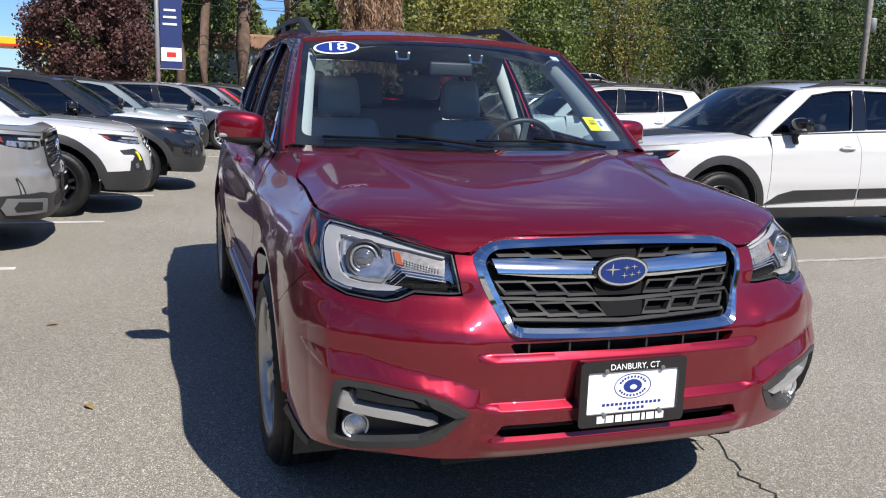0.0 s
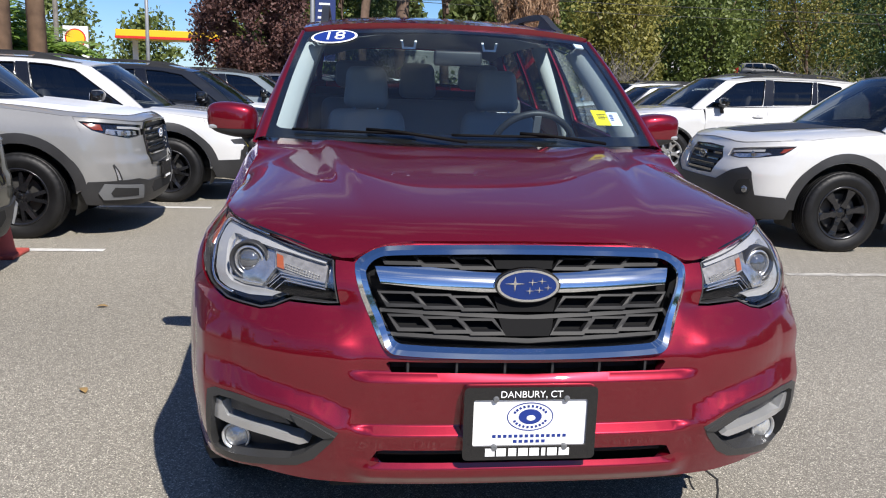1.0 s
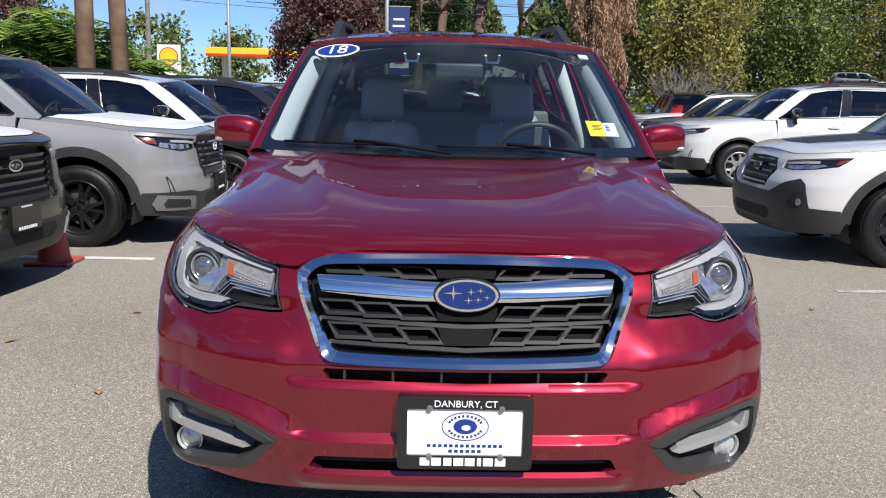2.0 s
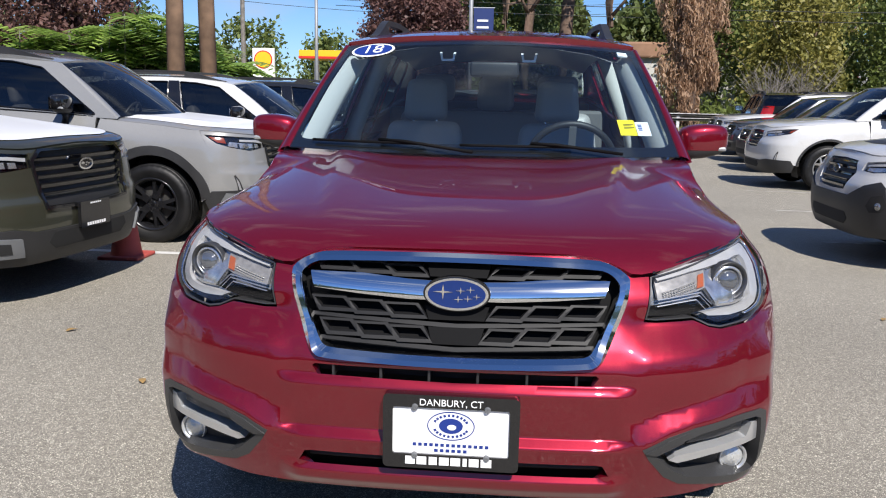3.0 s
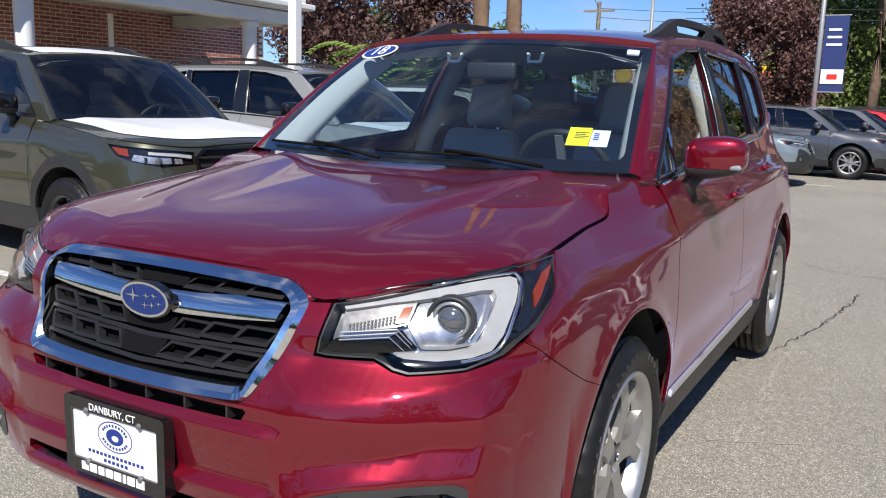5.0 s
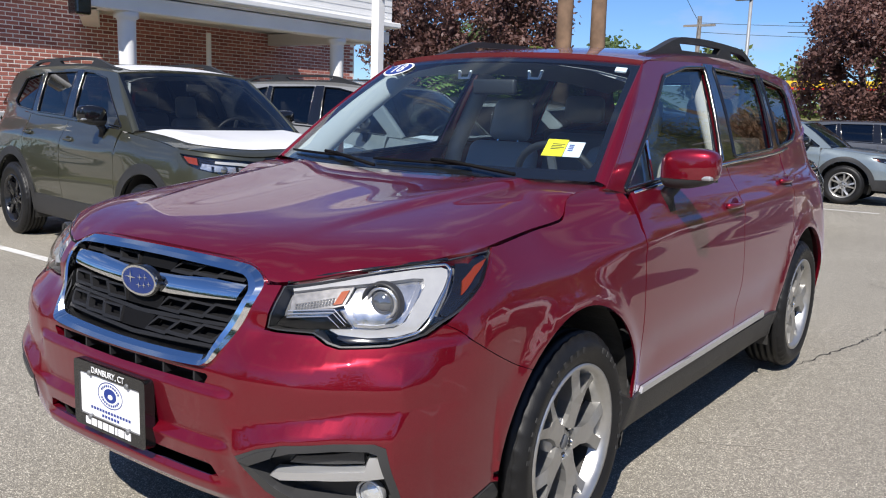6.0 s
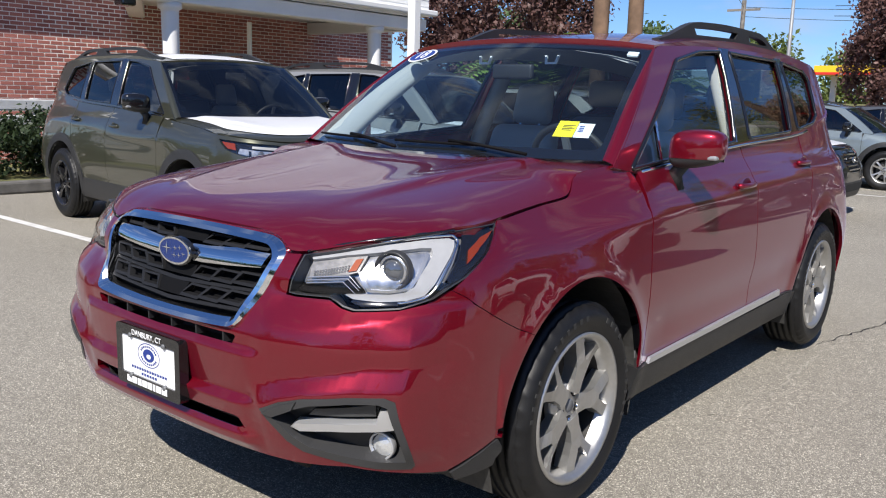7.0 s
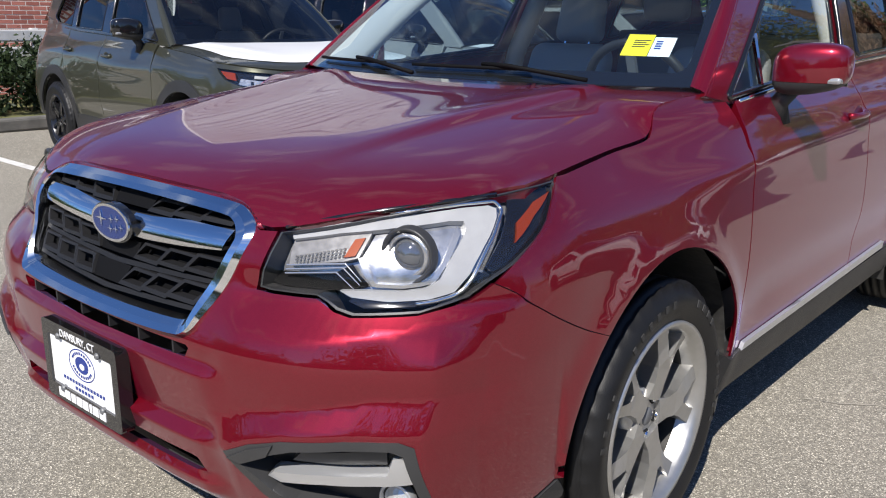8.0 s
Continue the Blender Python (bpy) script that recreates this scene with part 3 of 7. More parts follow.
def car_body(parent, sh, spec):
    """The flanks, glass, roof, wheels and cabin that every car here has."""
    paint_m, step = spec["paint"], spec.get("step", 0.06)
    wf, wr, R, ar = spec["front_wheel"], spec["rear_wheel"], spec["wheel_r"], spec["arch_r"]
    d0, d1, d2 = spec["doors"]
    zb, belt = spec["bottom"], curve(*spec["belt_line"])
    sy = sh.sy
    yz = lambda y, z: sh.side(sy(y), z)

    seam0 = spec["nose_seam"]
    gap = 0.003
    top = curve(*spec["hood_seam"])
    zlow = math.degrees(math.asin((zb - R) / ar))
    # fender: from the nose seam over the wheel to the door
    a_start = 180 - math.degrees(math.asin((seam0[0][1] - R) / ar))
    fender = arc(wf, R, ar, a_start, zlow, 26) + [(d0 - gap, zb), (d0 - gap, 0.95), (d0 - 0.02, belt(d0) - 0.015), (spec["pillar"][0], spec["pillar"][1])]
    ys = np.linspace(spec["pillar"][0] - 0.03, seam0[2][0], 36)
    fender += [(y, top(y)) for y in ys] + [seam0[1]] + list(spec.get("nose_line", ()))
    front_door = [(d0 + gap, zb), (d1 - gap, zb)] + [(y, belt(y)) for y in np.linspace(d1 - gap, d0 + 0.02, 9)] + [(d0 + gap, 0.95)]
    ra = math.degrees(math.acos((d1 + 0.02 - wr) / ar)) if wr - ar < d1 else None
    zr = zb
    th0 = 180 - math.degrees(math.asin((zr - R) / ar))
    th1 = math.degrees(math.acos((d2 - wr) / ar))
    rear_door = [(d1 + gap, zb), (wr - ar * math.cos(math.asin((zr - R) / ar)), zr)] + arc(wr, R, ar, th0, th1, 14)[1:] + [(d2, 0.86)] + [(y, belt(y)) for y in np.linspace(d2 + 0.06, d1 + gap, 10)]
    ye = sh.length - 0.20
    quarter = arc(wr, R, ar, th1 - 0.6, math.degrees(math.asin((0.36 - R) / ar)), 20) + [(ye, 0.40), (ye, belt(ye))] + [(y, belt(y)) for y in np.linspace(ye - 0.1, d2 + 0.066, 8)] + [(d2 + 0.006, 0.86)]
    for mir in (False, True):
        sg = -1 if mir else 1
        panel("fender", fender, yz, step, paint_m, parent, mirror=mir, depth=0.007)
        fd = panel("front_door", front_door, yz, step, paint_m, parent, mirror=mir)
        rd = panel("rear_door", rear_door, yz, step, paint_m, parent, mirror=mir)
        panel("quarter_panel", quarter, yz, step, paint_m, parent, mirror=mir)
        for door, (hy, hz) in zip((fd, rd), spec["handles"]):
            p = yz(hy, hz)
            q = yz(hy + 0.2, hz + 0.0)
            pocket = lathe([(0.001, 0.0005), (0.035, 0.002), (0.046, 0.006)], 24, at=(0, 0, 0))
            for v in pocket.verts:
                v.co = Vector((sg * (p.x + v.co.x + 0.001), hy + v.co.y * 1.25, hz + v.co.z * 0.8))
            part("handle_cup", pocket, paint_m, door, smooth_all=True)
            pts = []
            for i in range(9):
                t = i / 8
                pts.append((sg * (p.x + 0.004 + 0.020 * math.sin(math.pi * t) ** 0.6), hy - 0.085 + 0.19 * t, hz + 0.004))
            part("door_handle", tube(pts, 0.012, 10, flat=1.0), spec.get("handle_mat", paint_m), door, smooth_all=True)
        # wheel-arch liner
        for cy in (wf, wr):
            part("wheel_liner", liner(sg, cy, R, ar, sh.half), LINER, parent)
        # arch cladding
        if spec.get("cladding"):
            for cy in (wf, wr):
                cw = spec["cladding"]
                a0, a1 = 180 - zlow - 2, zlow + 2
                band = arc(cy, R, ar + 0.004, a0, a1, 24) + arc(cy, R, ar + cw, a1, a0, 24)
                panel("arch_cladding", band, yz, 0.05, BLACK_PLASTIC, parent, lift=0.012, depth=0.03, mirror=mir)
        # sill
        sill = [(wf + ar * 0.97, zb - 0.004), (wf + ar * 0.93, spec["sill_z"]), (wr - ar * 0.93, spec["sill_z"]), (wr - ar * 0.97, zb - 0.004)]
        if spec.get("sill_high"):
            sill = [(wf + ar * 0.97, spec["sill_high"]), (wf + ar * 0.93, spec["sill_z"]), (wr - ar * 0.93, spec["sill_z"]), (wr - ar * 0.97, spec["sill_high"])]
        panel("sill_cladding", sill, yz, 0.05, BLACK_PLASTIC, parent, lift=0.010, depth=0.06, mirror=mir)
        # greenhouse side with its windows
        yb_, zb_, wb_, yt_, zt_, wt_ = sh.ws
        a_foot, a_top = (yb_ + 0.20, zb_), (yt_ + 0.09, zt_ - 0.03)
        rz = lambda y: sh.roof(sh.header, y).z + 0.004
        yend = spec["d_pillar"]
        side_out = [(a_foot[0] - 0.004, a_foot[1] - 0.02), (d0 + 0.04, belt(d0 + 0.04) - 0.012)] + [(y, belt(y) - 0.012) for y in np.linspace(d0 + 0.2, yend[0], 12)]
        side_out += [(yend[1], rz(yend[1]))] + [(y, rz(y)) for y in np.linspace(yend[1] - 0.1, a_top[0] + 0.12, 14)] + [(a_top[0] + 0.004, a_top[1])]
        skin = bmesh.new()
        rows = []
        for v in np.linspace(0.0, 1.0, 16):
            p = sh.screen(1.0, v)
            q = sh.glass(a_foot[0] + (a_top[0] - a_foot[0]) * v + 0.012, a_foot[1] - 0.02 * (1 - v) + (a_top[1] - a_foot[1]) * v)
            mid = p.lerp(q, 0.5) + Vector((0.006, -0.008, 0.004))
            rows.append([skin.verts.new((sg * c.x, c.y, c.z)) for c in (p + Vector((-0.004, 0.004, -0.006)), p + Vector((0.001, -0.004, 0.002)), mid, q + Vector((0.001, 0, 0)))])
        for r0, r1 in zip(rows, rows[1:]):
            for k in range(3):
                skin.faces.new((r0[k], r0[k + 1], r1[k + 1], r1[k]))
        bmesh.ops.recalc_face_normals(skin, faces=skin.faces[:])
        part("windscreen_pillar", skin, paint_m, parent, smooth_all=True)
        wins = spec["windows"]
        panel("side_frame", side_out, sh.glass, step, paint_m, parent, holes=[rounded(w[0], 0.02) for w in wins], mirror=mir)
        for loop, mat in wins:
            panel("side_window", rounded(loop, 0.02), sh.glass, 0.09, mat, parent, lift=-0.010, depth=0.0, mirror=mir).visible_shadow = False
            seal = [sh.glass(y, z) for y, z in dense(rounded(loop, 0.02), 0.12)]
            part("window_seal", tube([(sg * (q.x + 0.001), q.y, q.z) for q in seal], spec.get("seal_r", 0.008), 5, closed=True), GLOSS_BLACK, parent, smooth_all=True)
        for loop in spec.get("pillar_trim", ()):
            panel("pillar_trim", loop, sh.glass, 0.08, GLOSS_BLACK, parent, lift=0.003, depth=0.006, mirror=mir)
        lowline = [(y, belt(y) - 0.004) for y in np.linspace(d0 + 0.05, spec["trim_end"], 20)]
        line = [sh.glass(y, z) for y, z in lowline]
        part("belt_trim", tube([(sg * (p.x + 0.002), p.y, p.z) for p in line], 0.007, 6), spec.get("belt_mat", GLOSS_BLACK), parent, smooth_all=True)
        mirror(parent, sh, spec, sg, spec.get("mirror_mat", paint_m))
        for cy, xw in ((wf, spec["track"]), (wr, spec["track"])):
            wheel(parent, sg * xw, cy, R, spec["tyre_w"], spec["rim_r"], spec["rim_mat"], spec["rim_style"], sg, spec.get("wheel_label", ""))
    # roof, screen, tail
    yb_, zb_, wb_, yt_, zt_, wt_ = sh.ws
    hx = sh.header
    yend = spec["d_pillar"][1]
    xs = np.linspace(-hx, hx, 15)
    roof_out = [(x, yt_ + 0.012 + 0.09 * (x / wt_) ** 2) for x in xs] + [(x * (1 - 0.06 * abs(x / hx)), yend + 0.13 - 0.20 * (x / hx) ** 4) for x in xs[::-1]]
    panel("roof", roof_out, lambda x, y: sh.roof(x, y), step, spec.get("roof_mat", paint_m), parent, depth=0.03)
    us = np.linspace(-1, 1, 13)
    sc = [(u * 1.0, 0.0) for u in us] + [(1.0, v) for v in (0.33, 0.66)] + [(u, 1.0) for u in us[::-1]] + [(-1.0, v) for v in (0.66, 0.33)]
    panel("windscreen", sc, lambda u, v: sh.screen(u, v), 0.12, spec["screen_mat"], parent, depth=0.0, smooth_step=0.03).visible_shadow = False
    frame_in = rounded([(-0.972, 0.070), (0.972, 0.070), (0.955, 0.955), (-0.955, 0.955)], 0.06)
    panel("windscreen_border", sc, lambda u, v: sh.screen(u, v), 0.12, GLOSS_BLACK, parent, holes=[frame_in], depth=0.0, lift=-0.004, smooth_step=0.03)
    tail_line = lambda t: (spec["d_pillar"][0] + 0.08 + (yend - spec["d_pillar"][0]) * t, belt(4.0) + (sh.roof(0, yend).z - 0.05 - belt(4.0)) * t)

    def tail(u, t):
        y, z = tail_line(max(0, t))
        x = sh.glass(min(y, spec["d_pillar"][0]), z).x
        return Vector((x * u, y + 0.10 * (1 - u * u), z))
    panel("rear_window", [(-1, 0), (1, 0), (1, 1), (-1, 1)], tail, 0.25, TINTED, parent, depth=0.0).visible_shadow = False
    ss = np.linspace(sh.sy(ye), sh.total, 8)
    for mir in (False, True):
        panel("rear_bumper", [(ss[0] + 0.004, 0.36), (ss[-1], 0.36), (ss[-1], 0.72), (ss[0] + 0.004, 0.72)], sh.side, 0.08, spec["paint"], parent, mirror=mir)
        panel("tail_lamp", [(ss[0] + 0.004, 0.726), (ss[3], 0.726), (ss[3], belt(ye)), (ss[0] + 0.004, belt(ye))], sh.side, 0.08, REDLENS, parent, mirror=mir)
        panel("tailgate", [(ss[3] + 0.004, 0.726), (ss[-1], 0.726), (ss[-1], belt(ye) + 0.02), (ss[3] + 0.004, belt(ye))], sh.side, 0.08, spec["paint"], parent, mirror=mir)
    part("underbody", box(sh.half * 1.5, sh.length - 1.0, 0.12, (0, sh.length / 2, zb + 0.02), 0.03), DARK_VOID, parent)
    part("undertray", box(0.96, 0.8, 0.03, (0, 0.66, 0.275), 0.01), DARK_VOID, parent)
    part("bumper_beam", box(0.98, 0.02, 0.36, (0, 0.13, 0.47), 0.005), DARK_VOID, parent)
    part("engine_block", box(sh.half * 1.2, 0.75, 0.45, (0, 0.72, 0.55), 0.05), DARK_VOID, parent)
    # rails
    if spec.get("rails"):
        y0, y1, rm = spec["rails"]
        for sg in (-1, 1):
            rail = new("roof_rail")
            rail.parent = parent
            ys = np.linspace(y0, y1, 33)
            crest = lambda t: 0.066 * smooth(0.0, 0.28, t) * (1 - smooth(0.80, 1.0, t)) ** 0.8 + 0.006
            top = [(y, crest((y - y0) / (y1 - y0))) for y in ys]
            gaps = []
            for a0, a1 in ((0.24, 0.60), (0.70, 0.89)):
                span = np.linspace(a0, a1, 12)
                gaps.append([(y0 + (y1 - y0) * t, 0.014) for t in (a0 + 0.02, a1 - 0.02)] + [(y0 + (y1 - y0) * t, max(0.018, crest(t) - 0.028)) for t in span[::-1]])
            foot = [(y, -0.006) for y in ys[::-1]]
            bar = plate(top + foot, lambda u, v, w, sg=sg: Vector((sg * (hx - 0.100 + w), u, sh.roof(hx - 0.085, u).z + v)), 0.034, gaps)
            part("rail_bar", bar, rm, rail)
    # cabin
    zc = zb_
    dash = [(-0.70, 0), (0.70, 0), (0.70, 1), (-0.70, 1)]
    panel("dashboard", dash, lambda u, t: Vector((u, yb_ + 0.06 + 0.55 * t + 0.10 * (u / 0.7) ** 2 * (1 - t), zc - 0.055 - 0.02 * t - 0.05 * max(0, t - 0.7) * 6 * (t - 0.7) - 0.03 * (u / 0.7) ** 2 + 0.035 * math.exp(-((u - 0.37) / 0.2) ** 2) * smooth(0.3, 0.8, t))), 0.09, TRIM_BLACK, parent, depth=0.25, smooth_step=0.05)
    part("cabin_floor", box(sh.half * 1.86, 2.7, 0.05, (0, yb_ + 1.75, 0.40)), TRIM_BLACK, parent)
    part("headlining", headlining(sh, yt_, yend), TRIM_LIGHT, parent, smooth_all=True)
    sm = spec["seat_mat"]
    sy0 = yb_ + 1.04
    for x in (-0.34, 0.34):
        seat(parent, x, sy0, sm)
    seat(parent, 0, sy0 + 0.88, sm, 1.25, 0.66)
    for x in (-0.38, 0.38):
        h = box(0.25, 0.09, 0.16, (x, sy0 + 0.88 + 0.38, 0.66 + 0.72), 0.04, 3)
        part("headrest", h, sm, parent, smooth_all=True)
    part("tailgate_lining", box(1.30, 0.03, 0.34, (0, spec["d_pillar"][0] - 0.10, belt(4.0) - 0.16), 0.01), TRIM_BLACK, parent)
    wheel_part = new("steering_wheel")
    wheel_part.parent = parent
    part("cargo_lining", box(1.34, 0.05, 0.75, (0, sy0 + 1.30, 0.88), 0.02), TRIM_BLACK, parent)
    wheel_part.matrix_basis = pose(0.37, sy0 - 0.40, zc - 0.07, -66)
    ring = [(0.185 * math.cos(a), 0.185 * math.sin(a), 0) for a in (2 * math.pi * i / 40 for i in range(40))]
    part("steering_rim", tube(ring, 0.015, 10, closed=True), BLACK_PLASTIC, wheel_part, smooth_all=True)
    part("steering_hub", box(0.17, 0.13, 0.05, (0, -0.01, -0.02), 0.03, 3), TRIM_BLACK, wheel_part, smooth_all=True)
    for a in (0, 180, 270):
        part("steering_spoke", box(0.12, 0.03, 0.015, m=pose(0, 0, -0.012, 0, 0, a) @ pose(0.12, 0, 0)), GREY_PLASTIC if a == 270 else BLACK_PLASTIC, wheel_part)
    part("inner_mirror", box(0.21, 0.03, 0.065, (0.03, yt_ - 0.02, zt_ - 0.125), 0.012, 3), BLACK_PLASTIC, parent, smooth_all=True)


def liner(sg, cy, R, ar, half):
    b = bmesh.new()
    pts = arc(cy, R, ar + 0.015, 200, -20, 20)
    rows = [[b.verts.new((sg * x, y, z)) for y, z in pts] for x in (half - 0.03, half - 0.36)]
    for i in range(len(pts) - 1):
        b.faces.new((rows[0][i], rows[0][i + 1], rows[1][i + 1], rows[1][i]))
    b.faces.new(rows[1])
    return b


def headlining(sh, y0, y1):
    b = bmesh.new()
    rows = []
    for i in range(10):
        y = y0 + 0.05 + (y1 - y0 - 0.1) * i / 9
        rows.append([b.verts.new(sh.roof(x, y) - Vector((0, 0, 0.045 + 0.05 * abs(x / sh.header) ** 3))) for x in np.linspace(-sh.header * 0.93, sh.header * 0.93, 9)])
    for i in range(9):
        for j in range(8):
            b.faces.new((rows[i][j], rows[i][j + 1], rows[i + 1][j + 1], rows[i + 1][j]))
    return b



# ---- the red car ----
def signed(fn):
    return lambda u, v: Vector((math.copysign(1, u) * fn(abs(u), v).x, fn(abs(u), v).y, fn(abs(u), v).z))


def both(half):
    """A symmetric loop from its right half, given from the middle's top to its bottom."""
    return list(half) + [(-u, v) for u, v in reversed(half) if u > 1e-6]


def text_mesh(words, size, m, mat, parent, name="lettering", depth=0.0006, label=""):
    cu = bpy.data.curves.new("words", "FONT")
    cu.body, cu.size, cu.align_x, cu.align_y, cu.extrude = words, size, "CENTER", "CENTER", depth
    ob = bpy.data.objects.new("words", cu)
    me = bpy.data.meshes.new_from_object(ob)
    bpy.data.objects.remove(ob)
    me.name = name
    me.transform(m)
    me.materials.append(mat)
    o = new(name, me)
    o.parent = parent
    if label:
        o["label"] = label
    return o


def oval(a, b, n=40, cx=0.0, cy=0.0):
    return [(cx + a * math.cos(2 * math.pi * i / n), cy + b * math.sin(2 * math.pi * i / n)) for i in range(n)]


def red_car():
    car = thing("parked_car", "deep red compact SUV with chrome grille and black roof rails", "car")
    sh = hero_shell()
    yref = lambda s: float(np.interp(s, sh.ps, sh.py))
    yz_tip, yz_out = yref(1.18), yref(0.945)
    spec = dict(
        paint=RED, step=0.03, front_wheel=0.93, rear_wheel=3.57, wheel_r=0.35, arch_r=0.435, doors=(1.395, 2.48, 3.30), bottom=0.385,
        belt_line=([1.25, 1.40, 2.43, 3.38, 3.85, 4.3], [1.078, 1.088, 1.157, 1.192, 1.255, 1.33]), hood_seam=([.55, .8, .96, 1.08, 1.345], [.992, 1.012, 1.026, 1.100, 1.120]),
        nose_seam=[(0.63, 0.665), (yz_out, 0.8325), (yz_tip, 0.99)], nose_line=[(yref(s) + 0.0006, z + 0.0002) for s, z in ((0.99, 0.810), (1.04, 0.784), (1.10, 0.754), (1.17, 0.720), (1.23, 0.692))], pillar=(1.35, 1.120), handles=[(2.33, 0.985), (3.24, 1.045)], sill_z=0.255,
        d_pillar=(4.32, 4.12), trim_end=3.55, belt_mat=CHROME, mirror=(1.68, 1.145), mirror_x=0.875, mirror_scale=0.88, track=0.785, tyre_w=0.225, rim_r=0.246, rim_mat=ALLOY, rim_style="y",
        windows=[([(1.375, 1.098), (2.41, 1.172), (2.535, 1.578), (2.28, 1.562), (2.0, 1.512)], SIDEGLASS), ([(2.60, 1.182), (3.25, 1.206), (3.33, 1.572), (2.65, 1.580)], TINTED), ([(3.385, 1.214), (3.70, 1.245), (3.81, 1.29), (3.85, 1.49), (3.79, 1.535), (3.415, 1.570)], TINTED)],
        pillar_trim=[[(2.403, 1.162), (2.612, 1.174), (2.662, 1.594), (2.528, 1.594)], [(3.238, 1.200), (3.398, 1.210), (3.428, 1.587), (3.318, 1.587)]],
        screen_mat=WINDSCREEN, rails=(2.02, 3.50, BLACK_PLASTIC), seat_mat=SEAT, wheel_label="silver five-spoke alloy wheel", seal_r=0.010)
    car_body(car, sh, spec)
    front = signed(sh.side)
    # hood
    hood_half = []
    for x in np.linspace(0, 0.786, 30):
        hood_half.append((x, sh.hood_edge(x) + 0.003))
    for y in np.linspace(yz_tip + 0.05, 1.35, 40):
        hood_half.append((sh.hood_side(y) - 0.008 + 0.005 * smooth(0.96, 1.02, y), y))
    for x in np.linspace(0.70, 0.0, 12):
        hood_half.append((x, 1.16 + 0.185 * (x / 0.72) ** 2))
    panel("hood", both(hood_half), lambda x, y: sh.hood(x, y), 0.02, RED, car, depth=0.03, smooth_step=0.02)
    cowl = both([(x, 1.10 + 0.18 * (x / 0.72) ** 2) for x in np.linspace(0, 0.75, 10)] + [(x, 1.24 + 0.16 * (x / 0.72) ** 2) for x in np.linspace(0.75, 0, 10)])
    panel("cowl", cowl, lambda x, y: Vector((x, y, 1.118 - 0.02 * (x / 0.75) ** 2)), 0.08, BLACK_PLASTIC, car, depth=0.02)
    # front fascia
    rim = sh.rim
    half = [(0, rim(0) - 0.004)] + [(s, rim(s) - 0.004) for s in (0.15, 0.3, 0.4, 0.45, 0.497)]
    half += [(0.488, 0.87), (0.467, 0.801), (0.50, 0.799), (0.60, 0.802), (0.645, 0.785), (0.68, 0.779), (0.80, 0.786), (0.89, 0.806), (0.942, 0.832)]
    arch_pts = [(sh.sy(y), z) for y, z in arc(0.93, 0.35, 0.435, 180 - 46.2, 180 - 5, 8)]
    half += [(0.99, 0.808), (1.04, 0.782), (1.10, 0.752), (1.17, 0.718), (1.23, 0.690)] + arch_pts
    half += [(1.165, 0.385), (0.972, 0.325), (0.87, 0.338), (0.70, 0.362), (0.55, 0.352), (0.46, 0.352), (0.0, 0.352)]
    grille_in = both([(0, 0.930), (0.365, 0.924), (0.395, 0.914), (0.408, 0.898), (0.412, 0.880), (0.338, 0.742), (0.328, 0.728), (0.305, 0.721), (0, 0.711)])
    grille_out = both([(0, 0.951), (0.36, 0.946), (0.405, 0.936), (0.438, 0.916), (0.449, 0.893), (0.368, 0.728), (0.352, 0.708), (0.325, 0.699), (0, 0.689)])
    grille_mid = [(a * 0.5 + c * 0.5, b * 0.5 + d * 0.5) for (a, b), (c, d) in zip(grille_in, grille_out)]
    slot = both([(0, 0.681), (0.345, 0.684), (0.352, 0.678), (0.338, 0.657), (0, 0.653)])
    intake = both([(0, 0.458), (0.355, 0.458), (0.374, 0.455), (0.392, 0.426), (0.36, 0.421), (0, 0.421)])
    bezel = [(0.468, 0.505), (0.53, 0.535), (0.60, 0.555), (0.72, 0.570), (0.815, 0.573), (0.842, 0.562), (0.858, 0.48), (0.882, 0.365), (0.872, 0.352), (0.78, 0.358), (0.687, 0.376), (0.58, 0.395), (0.535, 0.42), (0.487, 0.475)]
    bez_m = [(-u, v) for u, v in bezel]
    folds = [[(-0.38, z), (0.38, z)] for z in (0.412, 0.505, 0.516, 0.640)]
    for sg in (-1, 1):
        folds.append([(sg * u, v) for u, v in ((0.47, 0.720), (0.50, 0.720), (0.60, 0.728), (0.73, 0.753), (0.84, 0.768), (0.93, 0.780))])
        folds.append([(sg * u, v) for u, v in ((0.50, 0.585), (0.60, 0.605), (0.645, 0.614), (0.75, 0.640), (0.84, 0.645))])
        folds.append([(sg * u, v) for u, v in ((0.53, 0.548), (0.60, 0.570), (0.72, 0.584), (0.84, 0.586))])
        folds.append([(sg * 0.86, 0.60), (sg * 0.86, 0.70)])
    panel("front_bumper", both(half), front, 0.0115, RED, car, holes=[grille_mid, slot, intake, bezel, bez_m], depth=0.03, smooth_step=0.004, creases=folds)
    lip = both([(0, 0.345), (0.46, 0.345), (0.55, 0.343), (0.70, 0.352), (0.87, 0.330), (0.97, 0.317), (0.95, 0.255), (0.7, 0.25), (0, 0.25)])
    panel("bumper_lip", lip, lambda u, v: front(u, v) + Vector((0, 0.05 + (0.345 - v) * 1.6, 0)), 0.06, BLACK_PLASTIC, car)
    for mir in (False, True):
        panel("corner_lip", [(0.985, 0.318), (1.163, 0.378), (1.172, 0.335), (1.15, 0.292), (1.00, 0.288)], sh.side, 0.04, BLACK_PLASTIC, car, lift=0.004, mirror=mir)
    # grille
    grille = new("grille")
    grille.parent = car
